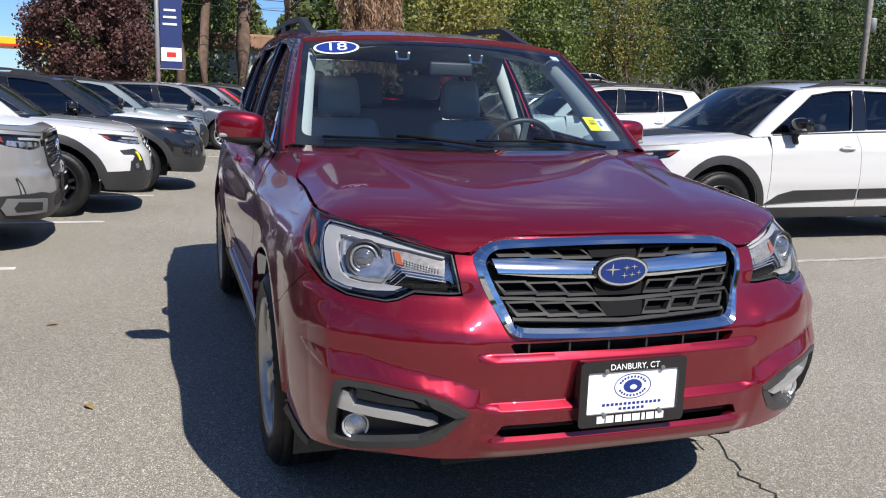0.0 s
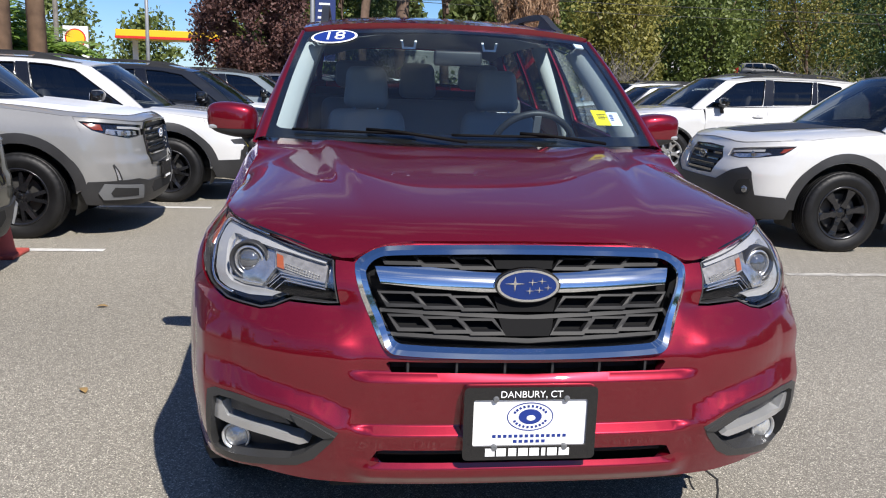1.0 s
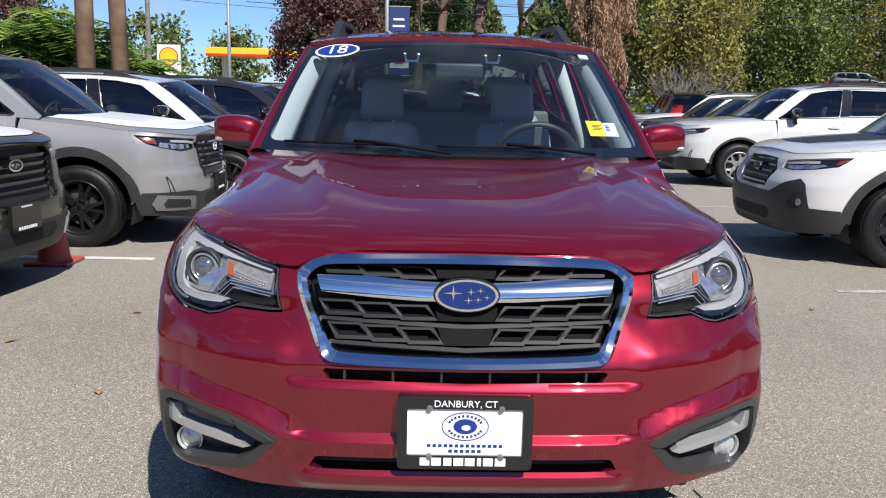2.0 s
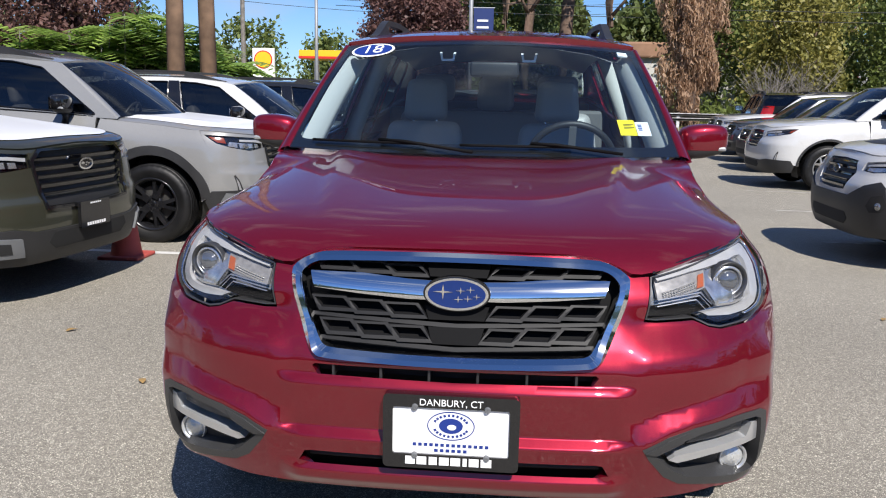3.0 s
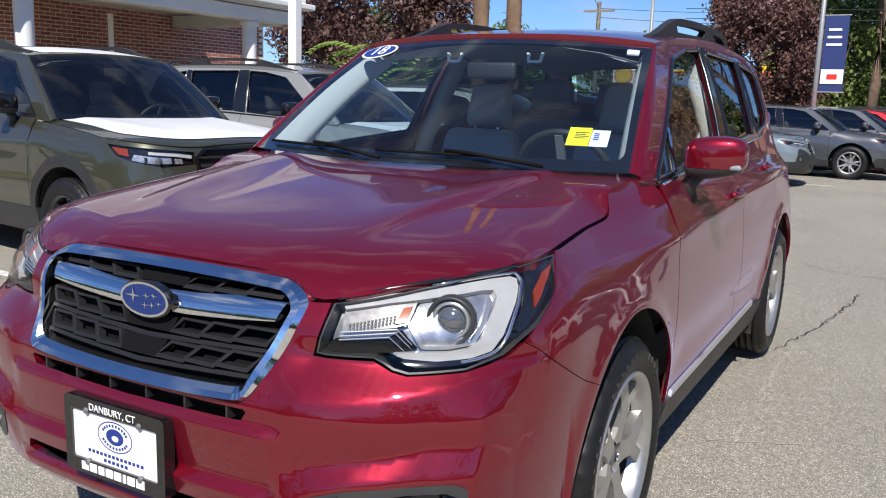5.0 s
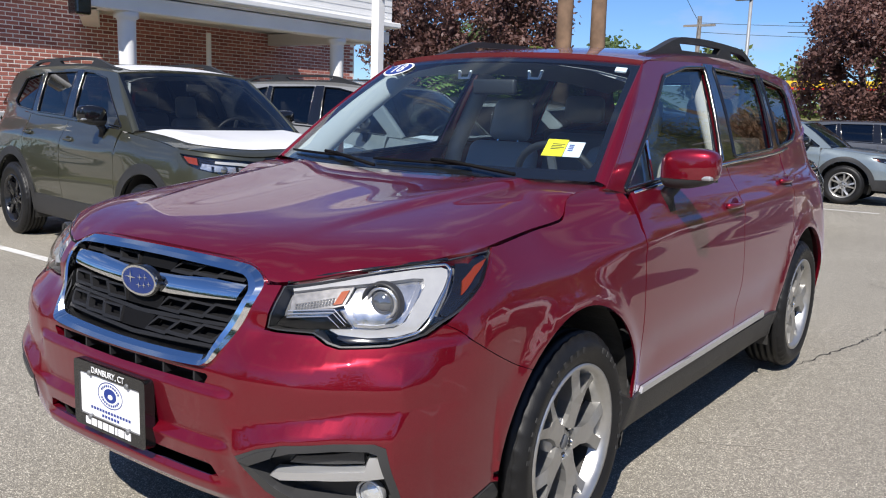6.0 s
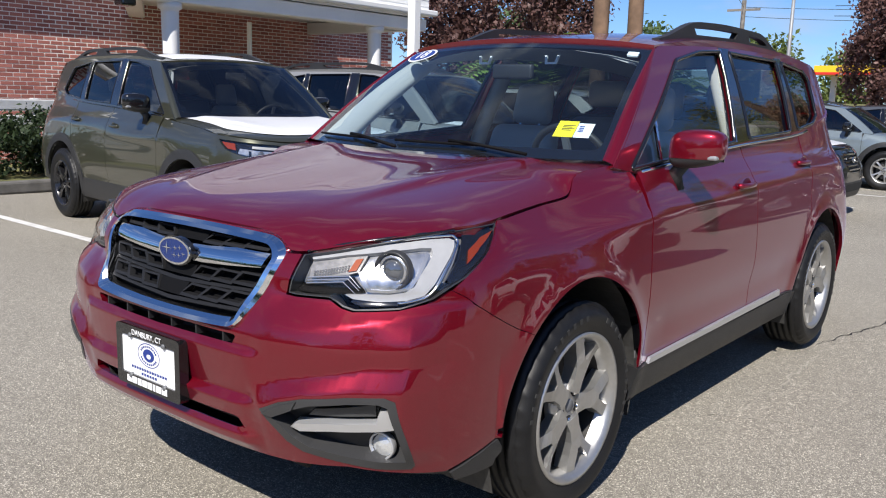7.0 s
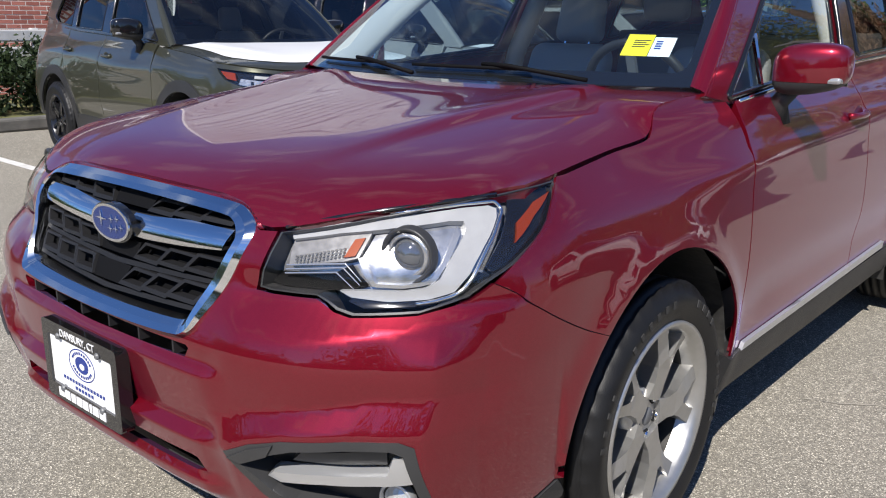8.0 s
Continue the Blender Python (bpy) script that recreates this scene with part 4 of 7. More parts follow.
    # the surround: a short inner return and a broad face that slopes outwards, in four clean strips
    def eased(loop):
        for _ in range(2):
            loop = [q for k in range(len(loop)) for q in (Vector(loop[k - 1]).lerp(Vector(loop[k]), 0.75), Vector(loop[k]).lerp(Vector(loop[(k + 1) % len(loop)]), 0.25))]
        return loop
    ring_in, ring_out, soft_in, soft_out = [], [], eased(grille_in), eased(grille_out)
    for k in range(len(soft_in)):
        a, b = soft_in[k], soft_in[(k + 1) % len(soft_in)]
        c, d = soft_out[k], soft_out[(k + 1) % len(soft_out)]
        n = max(1, int((d - c).length / 0.012))
        ring_in += [a.lerp(b, i / n) for i in range(n)]
        ring_out += [c.lerp(d, i / n) for i in range(n)]
    section = ((0.0, 0.030), (0.02, -0.010), (0.12, -0.016), (0.60, -0.012), (1.0, -0.002), (1.0, 0.020))
    low_section = ((0.0, 0.030), (0.02, 0.004), (0.45, -0.009), (0.88, -0.017), (0.98, -0.010), (1.0, 0.020))

    def ring_point(q0, q1, k):
        w = smooth(0.15, 0.75, (q0 - q1).normalized().y)
        (t, h), (t2, h2) = section[k], low_section[k]
        return front(*q0.lerp(q1, t + (t2 - t) * w)) + Vector((0, h + (h2 - h) * w, 0))
    bm = bmesh.new()
    for j in range(len(section) - 1):
        rows = [[bm.verts.new(ring_point(q0, q1, k)) for k in (j, j + 1)] for q0, q1 in zip(ring_in, ring_out)]
        for k in range(len(rows)):
            r0, r1 = rows[k], rows[(k + 1) % len(rows)]
            bm.faces.new((r0[0], r0[1], r1[1], r1[0]))
    bmesh.ops.recalc_face_normals(bm, faces=bm.faces[:])
    part("chrome_surround", bm, CHROME, grille, "polished chrome grille surround", True)
    back = lambda u, v: front(u, v) + Vector((0, 0.045, 0))
    panel("grille_backing", grille_out, back, 0.05, SLAT, grille, depth=0.0)
    for zc, hgt, first, count, pitch in ((0.905, 0.028, 0.085, 3, 0.098), (0.812, 0.036, 0.082, 3, 0.094), (0.760, 0.036, 0.066, 3, 0.090)):
        for sg in (-1, 1):
            for k in range(count):
                u0 = first + pitch * k
                zz = zc + 0.045 * (u0 - 0.08)
                lean, h = 0.026, hgt / 2
                outer = [(u0 - 0.010, zz - h), (u0 + pitch - 0.012, zz - h), (u0 + pitch - 0.012 + lean, zz + h), (u0 - 0.010 + lean, zz + h)]
                inner = [(u0 - 0.001, zz - h + 0.008), (u0 + pitch - 0.018, zz - h + 0.008), (u0 + pitch - 0.017 + lean * 0.85, zz + h - 0.005), (u0 + 0.001 + lean * 0.85, zz + h - 0.005)]

                def place(u, v, w, sg=sg, zz=zz, h=h):
                    q = sh.side(u, v)
                    return Vector((sg * q.x, q.y + 0.030 - w + 0.25 * max(0.0, v - zz), q.z))
                part("grille_cell", plate(dense(outer, 0.03), place, 0.020, [inner]), ACCENT_GREY, grille)
        beam = both([(0.0, zc - hgt / 2 - 0.010), (first + pitch * count + 0.004, zc - hgt / 2 + 0.004), (first + pitch * count + 0.004, zc - hgt / 2 - 0.004), (0.0, zc - hgt / 2 - 0.020)])
        panel("grille_beam", beam, lambda u, v: front(u, v) + Vector((0, 0.018, 0)), 0.03, ACCENT_GREY, grille, depth=0.02)
    for z0, z1, w in ((0.893, 0.924, 0.074), (0.738, 0.776, 0.058), (0.792, 0.826, 0.070)):
        panel("grille_block", both([(0, z1), (w + 0.012, z1), (w, z0), (0, z0)]), lambda u, v: front(u, v) + Vector((0, 0.016, 0)), 0.03, SLAT, grille, depth=0.02)
    for sg in (-1, 1):
        zmid = lambda u: 0.862 + 0.020 * (abs(u) / 0.38) ** 1.3
        bar = [(0.05, 0.842), (0.12, 0.842), (0.25, 0.850), (0.372, 0.860), (0.392, 0.898), (0.25, 0.898), (0.12, 0.888), (0.05, 0.886)]
        panel("chrome_bar", [(u, v) for u, v in bar], lambda u, v: sh.side(u, v) + Vector((0, -0.004 + 9.0 * (v - zmid(u)) ** 2, 0)), 0.012, CHROME, grille, depth=0.02, mirror=sg < 0, label="chrome cross bar")
    mid = sh.side(0, 0.862)
    badge = new("badge")
    badge.parent = car
    badge.location = (0, mid.y - 0.022, 0.862)
    flat = lambda y: (lambda u, v, w: Vector((u, y - w, v)))
    part("badge_base", plate(oval(0.084, 0.045), flat(0.02), 0.014), GLOSS_BLACK, badge)
    part("badge_rim", plate(oval(0.079, 0.041), flat(0.006), 0.006, [oval(0.072, 0.0355)]), CHROME, badge)
    part("badge_field", plate(oval(0.072, 0.0355), flat(0.004), 0.004), BADGE_BLUE, badge)
    for sx_, sz_, r in ((-0.034, 0.006, 0.026), (0.010, 0.010, 0.013), (0.034, 0.013, 0.012), (0.004, -0.012, 0.013), (0.028, -0.010, 0.012), (0.050, -0.004, 0.011)):
        star = []
        for k in range(8):
            rr = r if k % 2 == 0 else r * 0.16
            star.append((sx_ + rr * math.cos(k * math.pi / 4) * (1.0 if k % 4 == 0 else 1.0), sz_ + rr * math.sin(k * math.pi / 4) * 0.75))
        part("badge_mark", plate(star, flat(-0.0005), 0.0015), CHROME, badge)
    # slots: near-black sheets stand in for the shade behind the bumper
    panel("upper_slot_shade", slot, lambda u, v: front(u, v) + Vector((0, 0.04, 0)), 0.06, DARK_VOID, car, depth=0.0)
    for u in (-0.30, -0.18, -0.06, 0.06, 0.18, 0.30):
        part("slot_rib", box(0.006, 0.05, 0.03, (u, sh.side(abs(u), 0.667).y + 0.028, 0.667)), BLACK_PLASTIC, car)
    panel("intake_shade", intake, lambda u, v: front(u, v) + Vector((0, 0.07, 0)), 0.06, DARK_VOID, car, depth=0.0)
    for zc in (0.433, 0.446):
        part("intake_bar", tube([front(u, zc) + Vector((0, 0.04, 0)) for u in np.linspace(-0.37, 0.37, 12)], 0.006, 6), BLACK_PLASTIC, car)
    # number plate with its holder
    holder = thing("number_plate", "white dealer plate in black frame with white lettering", "number plate", (0, -0.060, 0.540))
    fr = flat(0.0)
    part("plate_frame", plate(rounded([(-0.166, -0.094), (0.166, -0.094), (0.166, 0.094), (-0.166, 0.094)], 0.014), flat(0.018), 0.03, [rounded([(-0.142, -0.058), (0.142, -0.058), (0.142, 0.062), (-0.142, 0.062)], 0.006)]), GLOSS_BLACK, holder)
    part("plate_sheet", plate(rounded([(-0.150, -0.075), (0.150, -0.075), (0.150, 0.075), (-0.150, 0.075)], 0.01), flat(-0.004), 0.002), WHITE, holder)
    up = pose(0, -0.0135, 0, 90)
    text_mesh("DANBURY, CT", 0.024, pose(0, -0.0128, 0.0755, 90), WHITE, holder, "frame_lettering")
    for x, w in ((-0.098, 0.024), (-0.070, 0.024), (-0.042, 0.020), (-0.015, 0.024), (0.013, 0.024), (0.036, 0.010), (0.058, 0.024), (0.088, 0.026)):
        part("frame_bar", box(w, 0.0016, 0.020, (x, -0.0130, -0.0735), 0.0), WHITE, holder)
    part("print_ring", plate(oval(0.058, 0.037, cy=0.016), flat(-0.0062), 0.0006, [oval(0.0555, 0.0345, cy=0.016)]), BLUE, holder)
    part("print_disc", plate(oval(0.029, 0.0195, cy=0.016), flat(-0.0062), 0.0006), BLUE, holder)
    part("print_patch", plate(oval(0.011, 0.007, cx=0.002, cy=0.013), flat(-0.0070), 0.0006), WHITE, holder)
    for k in range(20):
        a = radians(25 + 130 / 9 * k) if k < 10 else radians(205 + 130 / 9 * (k - 10))
        part("print_bar", box(0.0055, 0.0008, 0.006, m=pose(0.0425 * math.cos(a), -0.0068, 0.016 + 0.0272 * math.sin(a), 0, 90 - math.degrees(a))), BLUE, holder)
    for zz, w in ((-0.034, 0.19), (-0.048, 0.085)):
        n = max(3, int(w / 0.013))
        for k in range(n):
            part("print_bar", box(w / n * 0.62, 0.0008, 0.0075, (-w / 2 + w * (k + 0.5) / n, -0.0068, zz)), BLUE, holder)
    for x in (-0.088, 0.088):
        for z in (0.064, -0.062):
            part("plate_screw", lathe([(0.001, -0.0165), (0.006, -0.0165), (0.008, -0.013), (0.008, -0.006)], 12, "Y", (x, 0, z)), GREY_PLASTIC, holder)
    # lamps
    for sg in (1, -1):
        headlamp(car, sh, sg)
        foglamp(car, sh, sg, bezel)
    # sill strip
    for mir in (False, True):
        panel("sill_strip", [(1.45, 0.378), (2.47, 0.390), (2.47, 0.418), (1.46, 0.400)], lambda y, z: sh.side(sh.sy(y), z), 0.06, SATIN, car, lift=0.014, depth=0.012, mirror=mir)
        panel("sill_strip", [(2.476, 0.390), (2.93, 0.396), (2.92, 0.425), (2.476, 0.418)], lambda y, z: sh.side(sh.sy(y), z), 0.06, SATIN, car, lift=0.014, depth=0.012, mirror=mir)
        panel("sill_body", [(1.37, 0.25), (1.36, 0.38), (3.12, 0.39), (3.13, 0.26)], lambda y, z: sh.side(sh.sy(y), z), 0.06, BLACK_PLASTIC, car, lift=0.006, depth=0.05, mirror=mir)
        sg = -1 if mir else 1
        glass_bar = [sh.glass(y, z) for y, z in ((1.62, 1.118), (1.635, 1.24), (1.645, 1.262))]
        part("window_bar", tube([(sg * (p.x + 0.001), p.y, p.z) for p in glass_bar], 0.009, 6), CHROME, car)
        edge = [sh.glass(y, z) for y, z in ((2.421, 1.17), (2.48, 1.40), (2.544, 1.585))]
        part("window_bar", tube([(sg * (p.x + 0.004), p.y, p.z) for p in edge], 0.006, 6), CHROME, car)
        lining = bmesh.new()
        rows = []
        for v in np.linspace(0.02, 0.98, 12):
            p = sh.screen(0.975, v)
            deep = 0.13 - 0.03 * v
            rows.append([lining.verts.new((sg * (p.x + dx), p.y + dy, p.z + dz)) for dx, dy, dz in ((-0.006, 0.020, -0.012), (-0.030, 0.35 * deep, -0.022), (-0.056, 0.75 * deep, -0.040), (-0.062, deep, -0.058), (-0.030, deep + 0.02, -0.060))])
        for r0, r1 in zip(rows, rows[1:]):
            for k in range(4):
                lining.faces.new((r0[k], r0[k + 1], r1[k + 1], r1[k]))
        bmesh.ops.recalc_face_normals(lining, faces=lining.faces[:])
        part("pillar_lining", lining, TRIM_LIGHT, car, smooth_all=True)
        b_in = [sh.glass(y, z) for y, z in ((2.50, 0.80), (2.52, 1.15), (2.585, 1.55))]
        part("pillar_lining", tube([(sg * (p.x - 0.05), p.y, p.z) for p in b_in], 0.045, 8), TRIM_LIGHT, car, smooth_all=True)
    # wipers
    for x0, x1, y1 in ((0.52, -0.02, 0.02), (-0.02, -0.60, 0.02)):
        wiper = new("wiper")
        wiper.parent = car
        base = sh.screen(x0 / 0.75, 0.0) + Vector((0, -0.03, 0.012))
        tip = sh.screen(x1 / 0.75, 0.07) + Vector((0, -0.012, 0.014))
        midp = base.lerp(tip, 0.45) + Vector((0, -0.012, 0.012))
        part("wiper_arm", tube([base, midp, base.lerp(tip, 0.62) + Vector((0, -0.004, 0.008))], 0.0065, 6), SLAT, wiper, smooth_all=True)
        blade = [sh.screen(u, 0.045) + Vector((0, -0.008, 0.010)) for u in np.linspace((x0 - 0.18) / 0.75, (x1 - 0.05) / 0.75, 10)]
        part("wiper_blade", tube(blade, 0.0055, 6), SLAT, wiper, smooth_all=True)
    # stickers on the screen
    def on_screen(u0, v0, lift=0.004):
        p = sh.screen(u0, v0)
        du, dv = (sh.screen(u0 + 0.02, v0) - p).normalized(), (sh.screen(u0, v0 + 0.02) - p).normalized()
        n = du.cross(dv).normalized()
        if n.y > 0:
            n = -n
        return lambda a, b, w: p + du * a + dv * b + n * (lift + w)
    st = thing("year_sticker", "white-rimmed blue oval sticker reading 18 on the windscreen", "sticker")
    f = on_screen(-0.775, 0.895)
    part("sticker_rim", plate(oval(0.100, 0.058), f, 0.001), WHITE, st)
    f = on_screen(-0.775, 0.895, 0.006)
    part("sticker_field", plate(oval(0.089, 0.048), f, 0.0008), BLUE, st)
    p0, px_, py_ = f(0, 0, 0.0018), f(1, 0, 0.0018) - f(0, 0, 0.0018), f(0, 1, 0.0018) - f(0, 0, 0.0018)
    mm = Matrix((px_, py_, px_.cross(py_))).transposed().to_4x4()
    text_mesh("18", 0.100, Matrix.Translation(p0) @ mm, WHITE, st)
    card = thing("window_label", "yellow and white paper label inside the windscreen", "label")
    f = on_screen(0.812, 0.225, -0.012)
    part("yellow_sheet", plate([(-0.066, -0.046), (0.006, -0.046), (0.006, 0.046), (-0.066, 0.046)], f, 0.001), YELLOW, card)
    part("white_sheet", plate([(0.008, -0.046), (0.066, -0.046), (0.066, 0.036), (0.008, 0.036)], f, 0.001), WHITE, card)
    for k in range(4):
        part("print_bar", plate([(-0.045, 0.018 - 0.009 * k), (0.000 - 0.01 * (k % 2), 0.018 - 0.009 * k), (0.000 - 0.01 * (k % 2), 0.0215 - 0.009 * k), (-0.045, 0.0215 - 0.009 * k)], on_screen(0.812, 0.225, -0.0105), 0.0004), BLACK_PLASTIC, card)
        part("print_bar", plate([(0.016, 0.014 - 0.010 * k), (0.034, 0.014 - 0.010 * k), (0.034, 0.020 - 0.010 * k), (0.016, 0.020 - 0.010 * k)], on_screen(0.812, 0.225, -0.0105), 0.0004), BLUE, card)
    tag = thing("toll_tag", "small white toll tag high on the windscreen", "label")
    part("tag_sheet", plate(rounded([(-0.022, -0.016), (0.022, -0.016), (0.022, 0.016), (-0.022, 0.016)], 0.004), on_screen(0.90, 0.93, -0.008), 0.006), WHITE, tag)
    for x in (-0.178, 0.178):
        part("map_lamp", plate([(-0.036, 0.020), (-0.028, -0.018), (0.028, -0.018), (0.036, 0.020), (0.026, 0.020), (0.020, -0.009), (-0.020, -0.009), (-0.026, 0.020)], lambda u, v, w, x=x: Vector((x + u, 1.80 + v * 0.3 - w, 1.505 + v)), 0.01), WHITE, car)
    return car


def headlamp(car, sh, sg):
    """Headlamp: dark bowl, bright reflector, projector, light guide, amber side and clear cover."""
    lamp = new("headlight")
    lamp.parent = car
    mir = sg < 0
    rim = sh.rim
    top = [(s, rim(s) - 0.004) for s in (0.503, 0.60, 0.70, 0.82, 0.94, 1.06, 1.165)]
    cover = top + [(1.165, 0.975), (1.10, 0.922), (1.00, 0.866), (0.935, 0.838), (0.885, 0.812), (0.80, 0.791), (0.68, 0.784), (0.645, 0.790), (0.60, 0.808), (0.50, 0.805), (0.473, 0.807), (0.492, 0.87)]
    ins = lambda d: (lambda s, z: sh.side(s, z) + Vector((-0.55 * d * smooth(0.6, 1.1, s), d, 0)))
    panel("lamp_bowl", cover, ins(0.055), 0.04, LAMP_SILVER, lamp, depth=0.0, mirror=mir)
    panel("lamp_mask", [(0.464, 0.806), (0.494, 0.832), (0.610, 0.842), (0.642, 0.860), (0.674, 0.824), (0.62, 0.812), (0.564, 0.806), (0.50, 0.805)], ins(0.040), 0.03, SLAT, lamp, depth=0.006, mirror=mir)
    panel("lamp_mask", [(0.915, 0.855), (0.945, 0.900), (0.972, 0.952), (0.985, 0.972), (1.06, 0.980), (1.155, 0.984), (1.10, 0.928), (1.00, 0.872), (0.935, 0.842)], ins(0.030), 0.03, GLOSS_BLACK, lamp, depth=0.006, mirror=mir)
    panel("lamp_mask", [(0.645, 0.797), (0.652, 0.803), (0.724, 0.799), (0.80, 0.804), (0.852, 0.815), (0.90, 0.850), (0.935, 0.842), (0.885, 0.816), (0.80, 0.795), (0.68, 0.788)], ins(0.026), 0.03, GLOSS_BLACK, lamp, depth=0.006, mirror=mir)
    panel("lamp_wall", cover, ins(0.0), 0.04, BEZEL, lamp, holes=[[(a * 0.985 + 0.0115, b * 0.97 + 0.027) for a, b in cover]], depth=0.06, mirror=mir, lift=-0.004)
    reflector = [(0.656, 0.872), (0.676, 0.916), (0.735, 0.924), (0.836, 0.934), (0.872, 0.934), (0.872, 0.922), (0.850, 0.884), (0.828, 0.842), (0.796, 0.826), (0.752, 0.819), (0.684, 0.819)]
    panel("reflector", reflector, ins(0.046), 0.03, LAMP_WHITE, lamp, depth=0.015, mirror=mir)
    guide = [(0.512, 0.906), (0.62, 0.928), (0.768, 0.946), (0.868, 0.955), (0.930, 0.956), (0.945, 0.950), (0.942, 0.936), (0.912, 0.894), (0.884, 0.848), (0.850, 0.818), (0.80, 0.806), (0.724, 0.801), (0.652, 0.805), (0.630, 0.815), (0.684, 0.819), (0.752, 0.820), (0.796, 0.826), (0.826, 0.842), (0.848, 0.884), (0.871, 0.922), (0.866, 0.934), (0.836, 0.935), (0.732, 0.925), (0.68, 0.919), (0.62, 0.912), (0.52, 0.894)]
    panel("light_guide", guide, ins(0.022), 0.02, LAMP_DRL, lamp, depth=0.014, mirror=mir, label="white C-shaped light guide")
    edge = rounded([(0.70, 0.945), (0.776, 0.954), (0.876, 0.963), (0.955, 0.964), (0.962, 0.948), (0.922, 0.894), (0.896, 0.844), (0.862, 0.816), (0.808, 0.803), (0.76, 0.798)], 0.02, 4)[4:-4]
    edge = [ins(0.014)(a, b) for a, b in edge]
    part("chrome_edge", tube([(sg * p.x, p.y, p.z) for p in edge], 0.0038, 6), CHROME, lamp, smooth_all=True)
    brow = [ins(0.006)(a, b) for a, b in ((0.51, 0.914), (0.62, 0.939), (0.74, 0.957), (0.86, 0.970), (0.97, 0.976))]
    part("brow", tube([(sg * p.x, p.y, p.z) for p in brow], 0.005, 6), GLOSS_BLACK, lamp, smooth_all=True)
    c = ins(0.046)(0.748, 0.879)
    n = Vector((sg * 0.28, -1, 0.0)).normalized()
    place = Matrix.Translation((sg * c.x, c.y, c.z)) @ n.to_track_quat("X", "Z").to_matrix().to_4x4()
    rings = (
        ("projector_shroud", [(0.044, 0.002), (0.045, 0.010), (0.050, 0.016), (0.053, 0.012), (0.054, -0.010)], BEZEL),
        ("projector_ring", [(0.032, -0.002), (0.034, 0.010), (0.037, 0.012), (0.044, 0.003), (0.045, -0.008)], LAMP_FRAME),
        ("projector_lens", [(0.0005, 0.022), (0.010, 0.021), (0.020, 0.017), (0.028, 0.010), (0.033, -0.002)], LENS))
    for name, profile, mat in rings:
        bm = lathe(profile, 36)
        bmesh.ops.transform(bm, matrix=place, verts=bm.verts)
        part(name, bm, mat, lamp, smooth_all=True)
    panel("reflector_edge", [(0.656, 0.872), (0.668, 0.874), (0.694, 0.830), (0.748, 0.829), (0.800, 0.838), (0.822, 0.868), (0.838, 0.912), (0.846, 0.926), (0.852, 0.912), (0.834, 0.866), (0.806, 0.832), (0.748, 0.823), (0.686, 0.824)], ins(0.034), 0.02, LAMP_FRAME, lamp, depth=0.012, mirror=mir)
    panel("turn_lamp", [(0.512, 0.890), (0.612, 0.910), (0.672, 0.914), (0.656, 0.872), (0.628, 0.864), (0.512, 0.848)], ins(0.036), 0.02, TURN_LENS, lamp, depth=0.01, mirror=mir)
    along = lambda a, b, k, n: (a[0] + (b[0] - a[0]) * k / n, a[1] + (b[1] - a[1]) * k / n)
    for row in range(3):
        for k in range(13):
            u, v = along((0.530, 0.853 + 0.0055 * row), (0.626, 0.874 + 0.0055 * row), k, 12)
            q = ins(0.033)(u, v)
            part("lens_stud", box(0.0045, 0.004, 0.0036, (sg * q.x, q.y, q.z)), LAMP_FRAME, lamp)
    panel("turn_bulb", [(0.630, 0.872), (0.644, 0.902), (0.664, 0.906), (0.652, 0.876)], ins(0.030), 0.02, AMBER, lamp, depth=0.006, mirror=mir)
    for a, b in (((0.512, 0.848), (0.636, 0.862)), ((0.511, 0.840), (0.632, 0.855)), ((0.508, 0.832), (0.620, 0.846))):
        rib = [ins(0.030)(*a), ins(0.030)(*b), ins(0.034)(b[0] + 0.030, b[1] - 0.030)]
        part("bowl_rib", tube([(sg * q.x, q.y, q.z) for q in rib], 0.0019, 6, taper=[1, 1, 0.4]), LAMP_FRAME, lamp)
    panel("side_marker", [(0.985, 0.893), (0.990, 0.925), (1.05, 0.953), (1.12, 0.966), (1.04, 0.930)], ins(0.022), 0.03, DEEP_AMBER, lamp, depth=0.01, mirror=mir)
    panel("lamp_cover", cover, lambda s, z: sh.side(s, z), 0.03, CLEAR, lamp, depth=0.0, mirror=mir, lift=0.001).visible_shadow = False


FOG_LENS = material("clear_faceted_lens", (0.62, 0.63, 0.62), 0.10, 0.55, coat=0.8, bump=0.6, bump_scale=130)
LENS = material("projector_glass", (0.22, 0.23, 0.24), 0.06, 0.7, coat=1.0)


